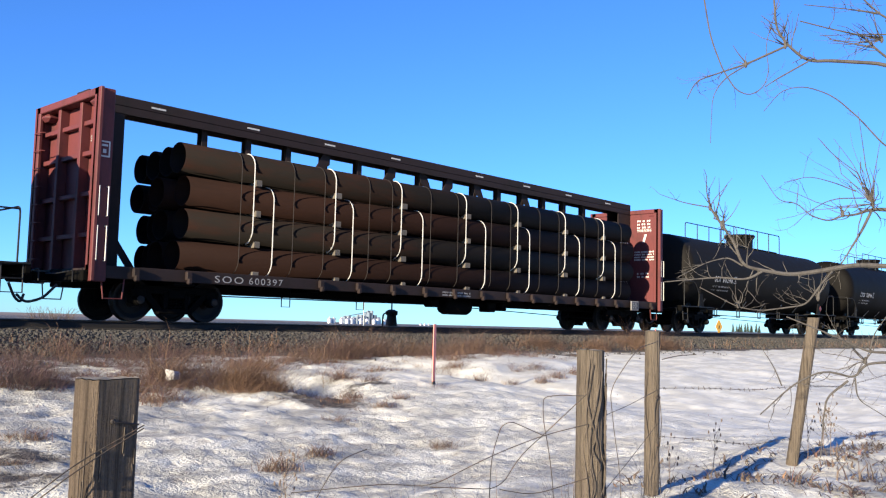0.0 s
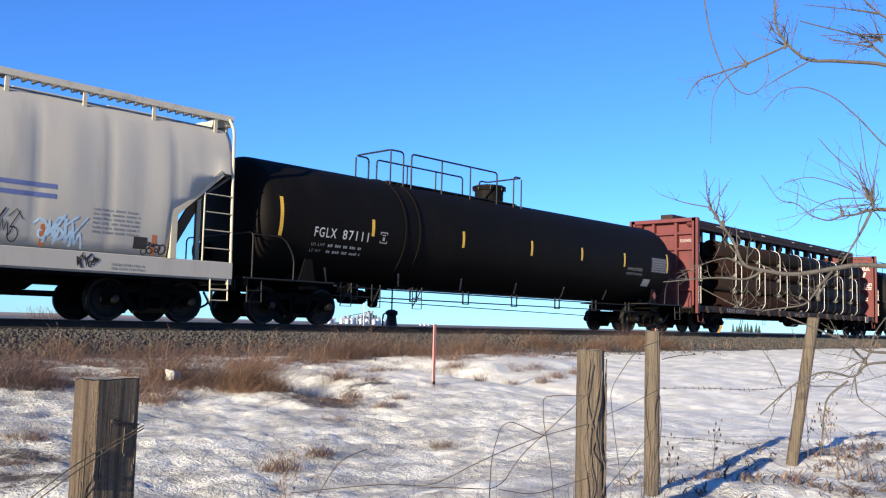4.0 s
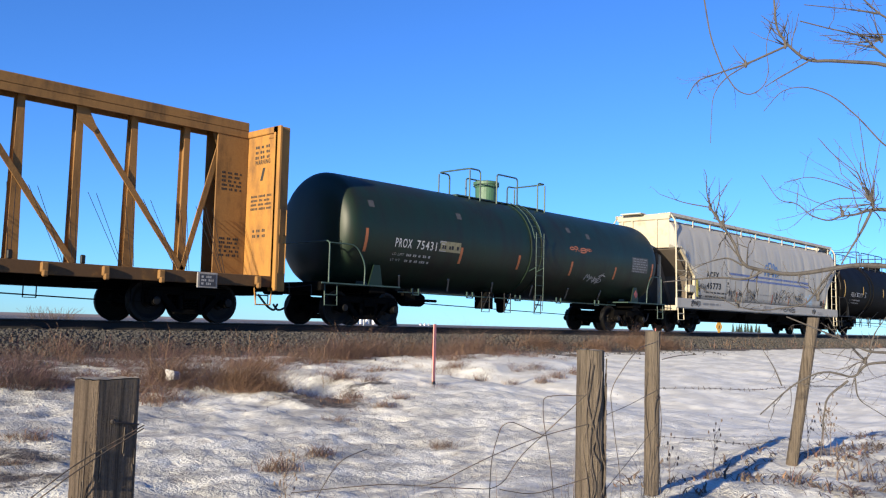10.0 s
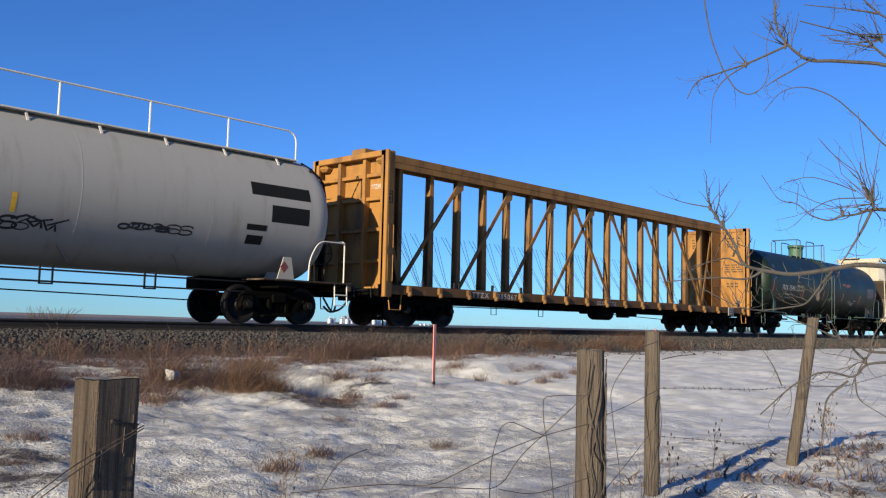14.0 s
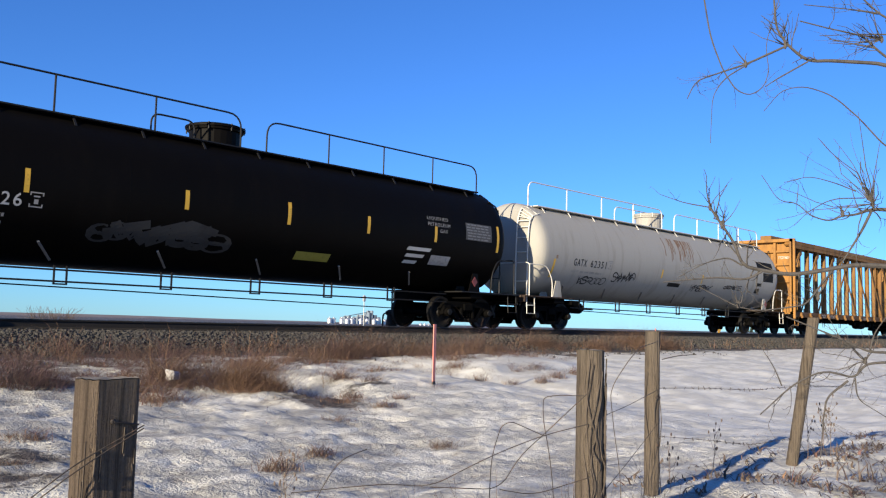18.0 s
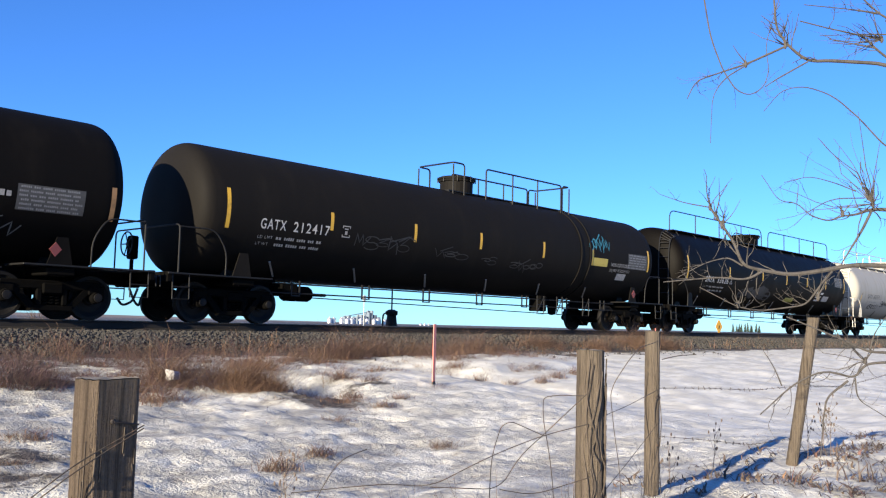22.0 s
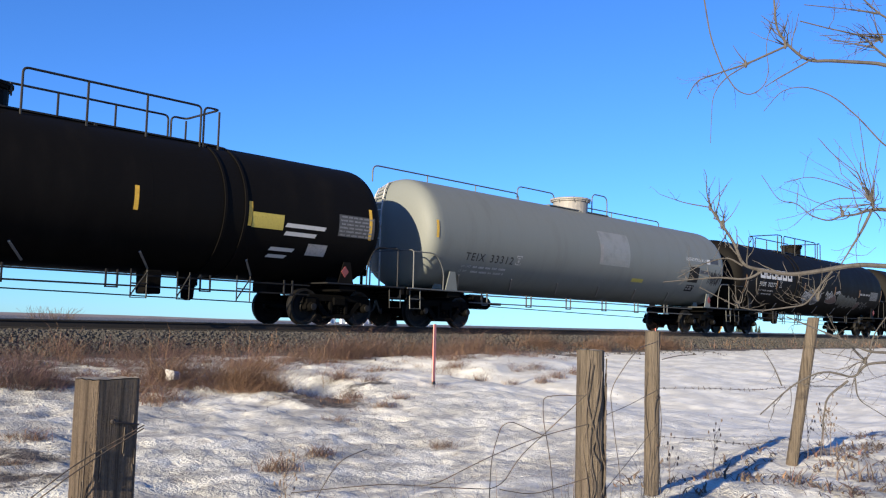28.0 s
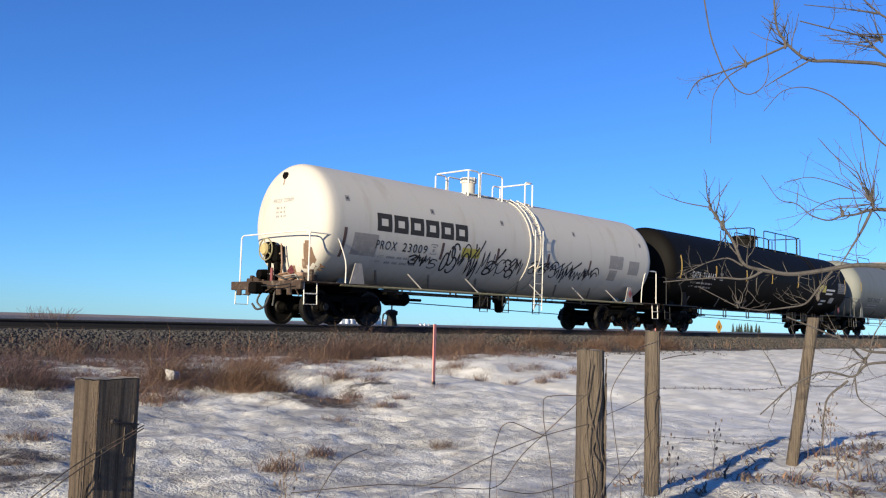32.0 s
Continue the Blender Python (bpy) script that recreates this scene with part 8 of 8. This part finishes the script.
    # dry reeds by the near wire
    for x, y, n in ((2.75, 2.72, 40), (3.0, 2.62, 30), (3.5, 2.45, 26), (3.75, 2.55, 30), (2.1, 3.0, 10), (5.4, 3.1, 30)):
        z = ground_z(x, y)
        for _ in range(n):
            blade(rnd, x + rnd.gauss(0, 0.09), y + rnd.gauss(0, 0.05), z - 0.01, rnd.uniform(0.3, 0.72), rnd.uniform(0.05, 0.3), 0.005, *grey)
    grass_object("red_brush", *red, RED_GRASS, "reddish dead brush matted along the ballast", "brush")
    grass_object("tan_grass", *tan, TAN_GRASS, "tan dead grass in tufts along the slope", "grass")
    grass_object("grey_weeds", *grey, GREY_WEED, "grey-brown dead weeds poking through the snow", "weeds")


build_brush()


def weed(x, y, h, seed):
    """A single branching dry weed with seed heads."""
    rnd = random.Random(seed)
    z = ground_z(x, y)
    w = thing("dry_weed", "branching dry weed with seed heads in the snow", "weed", "dry weeds", pose(x, y, z - 0.02))
    top = Vector((rnd.uniform(-0.05, 0.05), 0, h))
    part("stem", tube(bmesh.new(), ((0, 0, 0), top * 0.5 + Vector((0.02, 0, 0)), top), 0.004, 4, 0.0015), GREY_WEED, w)
    for _ in range(9):
        t = rnd.uniform(0.35, 0.95)
        p = top * t
        q = p + Vector((rnd.uniform(-1, 1) * 0.12, rnd.uniform(-1, 1) * 0.08, rnd.uniform(0.05, 0.16)))
        s = part("side_stem", tube(bmesh.new(), (p, p.lerp(q, 0.5) + Vector((0, 0, -0.015)), q), 0.0022, 4, 0.001), GREY_WEED, w)
        part("seed_head", lathe(bmesh.new(), [(-0.015, 0.003), (0.0, 0.009), (0.018, 0.002)], "z", 6, q), GREY_WEED, s)


for i, (x, y, h) in enumerate(((3.9, 5.2, 0.5), (4.05, 5.35, 0.42), (7.9, 3.9, 0.35), (9.05, 3.45, 0.5), (9.25, 3.3, 0.55), (9.6, 3.5, 0.4), (10.4, 3.8, 0.45), (6.9, 3.8, 0.3))):
    weed(x, y, h, i)


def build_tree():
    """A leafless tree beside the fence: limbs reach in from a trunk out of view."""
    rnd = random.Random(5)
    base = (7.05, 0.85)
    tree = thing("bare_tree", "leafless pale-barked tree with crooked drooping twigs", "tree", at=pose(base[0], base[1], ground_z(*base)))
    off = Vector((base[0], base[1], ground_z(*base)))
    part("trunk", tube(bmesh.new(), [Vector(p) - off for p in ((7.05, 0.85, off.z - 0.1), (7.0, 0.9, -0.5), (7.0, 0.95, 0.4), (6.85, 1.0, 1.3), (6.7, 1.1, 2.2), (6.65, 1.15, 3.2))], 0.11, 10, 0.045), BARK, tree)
    def twig(p, d, length, r, depth, parent):
        pts, q, v = [p], p.copy(), d.normalized()
        n = 5
        for _ in range(n):
            v = (v + Vector((rnd.gauss(0, 0.2), rnd.gauss(0, 0.2), rnd.gauss(0.05, 0.2)))).normalized()
            q = q + v * length / n
            pts.append(q.copy())
        part("twig", tube(bmesh.new(), pts, r * 0.8, 4, r * 0.28), BARK, parent)
        if depth:
            for _ in range(rnd.randint(1, 3)):
                k = rnd.randint(1, n - 1)
                w = (pts[k + 1] - pts[k]).normalized() + Vector([rnd.gauss(0, 0.7) for _ in range(3)])
                bits.append((pts[k], w, length * rnd.uniform(0.35, 0.7), r * 0.6))
    def limb(r, *pts):
        path = rounded([Vector(p) - off for p in pts], 0.12, 4)
        wob = [p + 0.008 * Vector([noise.noise(p * 3.5 + Vector((k, 0, 0))) for k in (0, 7, 13)]) for p in path]
        ob = part("limb", tube(bmesh.new(), wob, r * 0.68, 7, max(0.0018, r * 0.28)), BARK, tree)
        bits.clear()
        for _ in range(max(2, int(len(pts) * (1.6 if r > 0.009 else 0.7)))):
            k = rnd.randint(len(wob) // 3, len(wob) - 1)
            d = (wob[k] - wob[k - 1]).normalized() * 0.7 + Vector([rnd.gauss(0, 0.6) for _ in range(3)])
            twig(wob[k], d, rnd.uniform(0.05, 0.24), max(0.002, r * 0.25), 1, ob)
        for p, d, length, rr in list(bits):
            twig(p, d, length, max(0.0016, rr), 0, ob)

    def burst(at, count, lean, length):
        """Shoots that spring from an old pruning knot."""
        p = Vector(at) - off
        knot = part("knot", lathe(bmesh.new(), [(-0.025, 0.004), (-0.012, 0.012), (0.012, 0.011), (0.025, 0.004)], "z", 8, p), BARK, tree)
        for _ in range(count):
            d = Vector(lean) + Vector([rnd.gauss(0, 0.55) for _ in range(3)])
            twig(p, d, length * rnd.uniform(0.45, 1.0), rnd.uniform(0.0032, 0.006), 0, knot)

    bits = []
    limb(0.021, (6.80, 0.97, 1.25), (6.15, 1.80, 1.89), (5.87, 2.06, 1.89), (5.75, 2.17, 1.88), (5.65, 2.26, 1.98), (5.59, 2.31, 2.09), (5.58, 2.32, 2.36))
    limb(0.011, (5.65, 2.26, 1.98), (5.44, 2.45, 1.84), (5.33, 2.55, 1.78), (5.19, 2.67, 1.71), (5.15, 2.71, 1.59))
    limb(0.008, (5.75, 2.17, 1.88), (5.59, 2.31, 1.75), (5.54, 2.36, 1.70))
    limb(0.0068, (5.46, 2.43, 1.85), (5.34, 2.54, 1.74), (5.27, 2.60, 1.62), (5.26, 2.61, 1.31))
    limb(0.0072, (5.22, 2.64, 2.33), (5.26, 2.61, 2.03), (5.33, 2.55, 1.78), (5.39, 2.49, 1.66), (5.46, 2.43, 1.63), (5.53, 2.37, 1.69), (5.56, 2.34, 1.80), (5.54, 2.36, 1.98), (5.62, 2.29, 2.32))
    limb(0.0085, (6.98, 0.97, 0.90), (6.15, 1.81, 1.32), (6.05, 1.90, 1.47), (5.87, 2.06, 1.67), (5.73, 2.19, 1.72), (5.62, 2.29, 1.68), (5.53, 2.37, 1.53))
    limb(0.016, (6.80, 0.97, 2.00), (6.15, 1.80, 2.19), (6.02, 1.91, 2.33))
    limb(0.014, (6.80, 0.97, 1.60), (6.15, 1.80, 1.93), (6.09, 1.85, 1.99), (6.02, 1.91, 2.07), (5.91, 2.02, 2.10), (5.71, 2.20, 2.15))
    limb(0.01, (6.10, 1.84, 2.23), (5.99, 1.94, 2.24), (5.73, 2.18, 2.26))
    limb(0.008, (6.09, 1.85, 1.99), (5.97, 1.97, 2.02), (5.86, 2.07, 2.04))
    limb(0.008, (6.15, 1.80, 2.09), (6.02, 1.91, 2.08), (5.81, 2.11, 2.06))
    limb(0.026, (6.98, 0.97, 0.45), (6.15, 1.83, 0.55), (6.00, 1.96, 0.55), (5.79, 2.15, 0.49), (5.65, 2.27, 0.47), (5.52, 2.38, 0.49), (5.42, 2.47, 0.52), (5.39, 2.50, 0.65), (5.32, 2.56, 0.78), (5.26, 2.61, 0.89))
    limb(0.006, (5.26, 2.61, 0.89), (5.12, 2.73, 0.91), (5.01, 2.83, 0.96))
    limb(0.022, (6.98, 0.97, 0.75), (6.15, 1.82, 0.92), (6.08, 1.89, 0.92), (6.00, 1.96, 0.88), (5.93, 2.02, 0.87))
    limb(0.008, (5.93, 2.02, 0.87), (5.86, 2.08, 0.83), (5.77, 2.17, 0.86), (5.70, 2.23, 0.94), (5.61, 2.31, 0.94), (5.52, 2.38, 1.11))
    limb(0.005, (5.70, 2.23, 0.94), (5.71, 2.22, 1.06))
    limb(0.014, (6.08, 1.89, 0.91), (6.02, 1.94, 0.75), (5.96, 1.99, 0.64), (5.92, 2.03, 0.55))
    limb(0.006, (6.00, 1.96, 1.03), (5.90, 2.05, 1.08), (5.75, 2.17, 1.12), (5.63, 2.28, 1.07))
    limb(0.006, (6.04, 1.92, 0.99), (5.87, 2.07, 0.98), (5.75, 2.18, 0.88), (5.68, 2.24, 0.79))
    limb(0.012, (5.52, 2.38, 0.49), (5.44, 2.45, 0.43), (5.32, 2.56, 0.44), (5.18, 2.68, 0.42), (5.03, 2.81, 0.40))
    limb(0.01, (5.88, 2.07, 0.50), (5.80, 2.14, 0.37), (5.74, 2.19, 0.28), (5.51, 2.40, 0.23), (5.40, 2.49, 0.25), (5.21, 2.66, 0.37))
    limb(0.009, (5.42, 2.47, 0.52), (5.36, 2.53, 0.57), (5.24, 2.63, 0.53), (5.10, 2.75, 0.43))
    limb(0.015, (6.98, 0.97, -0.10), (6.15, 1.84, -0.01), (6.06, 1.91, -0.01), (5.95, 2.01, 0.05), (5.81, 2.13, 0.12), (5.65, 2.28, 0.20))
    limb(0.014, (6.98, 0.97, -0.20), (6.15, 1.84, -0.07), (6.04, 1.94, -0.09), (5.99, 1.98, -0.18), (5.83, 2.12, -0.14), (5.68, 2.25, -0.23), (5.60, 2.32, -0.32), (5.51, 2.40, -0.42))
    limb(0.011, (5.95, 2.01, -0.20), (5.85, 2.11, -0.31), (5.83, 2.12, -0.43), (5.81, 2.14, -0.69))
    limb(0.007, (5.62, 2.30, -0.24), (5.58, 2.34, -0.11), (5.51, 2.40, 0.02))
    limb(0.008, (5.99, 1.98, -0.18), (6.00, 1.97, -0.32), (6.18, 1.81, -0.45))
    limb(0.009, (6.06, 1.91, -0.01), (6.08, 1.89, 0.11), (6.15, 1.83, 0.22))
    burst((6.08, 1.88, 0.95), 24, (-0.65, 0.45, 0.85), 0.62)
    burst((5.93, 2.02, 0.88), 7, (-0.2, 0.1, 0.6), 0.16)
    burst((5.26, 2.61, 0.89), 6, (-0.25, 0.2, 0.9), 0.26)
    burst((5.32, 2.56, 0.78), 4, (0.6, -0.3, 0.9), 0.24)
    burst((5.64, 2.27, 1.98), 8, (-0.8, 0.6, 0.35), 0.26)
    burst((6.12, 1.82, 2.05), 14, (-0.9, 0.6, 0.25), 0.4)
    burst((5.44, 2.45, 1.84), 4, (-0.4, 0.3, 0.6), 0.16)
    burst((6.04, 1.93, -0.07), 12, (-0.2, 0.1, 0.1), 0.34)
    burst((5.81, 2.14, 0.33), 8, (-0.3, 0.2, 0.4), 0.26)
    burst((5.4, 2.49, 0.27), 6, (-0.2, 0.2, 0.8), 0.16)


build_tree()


# ---- movement ----
def rolled(t):
    """Distance rolled at t seconds (smooth through the seconds)."""
    i = min(int(t), 31)
    f = t - i

    def at(k):
        if k < 0:
            return 2 * ROLLED[0] - ROLLED[1]
        if k > 32:
            return 2 * ROLLED[32] - ROLLED[31]
        return ROLLED[k]
    p0, p1, p2, p3 = at(i - 1), at(i), at(i + 1), at(i + 2)
    return 0.5 * (2 * p1 + (p2 - p0) * f + (2 * p0 - 5 * p1 + 4 * p2 - p3) * f * f + (3 * p1 - p0 - 3 * p2 + p3) * f ** 3)


def motions():
    times = [k / 2 for k in range(65)]
    for car, x in RUNNERS:
        walk(car, [(t, pose(x + rolled(t), TRACK_Y, 0)) for t in times])
    # wheels roll without slipping: one row for every tenth of a turn or so
    count = 480
    turns = [(32 * k / count, math.degrees(rolled(32 * k / count) / 0.457)) for k in range(count + 1)]
    for axle, x in ROLLERS:
        walk(axle, [(t, pose(x, 0, 0.457, 0, a, 0)) for t, a in turns])


motions()
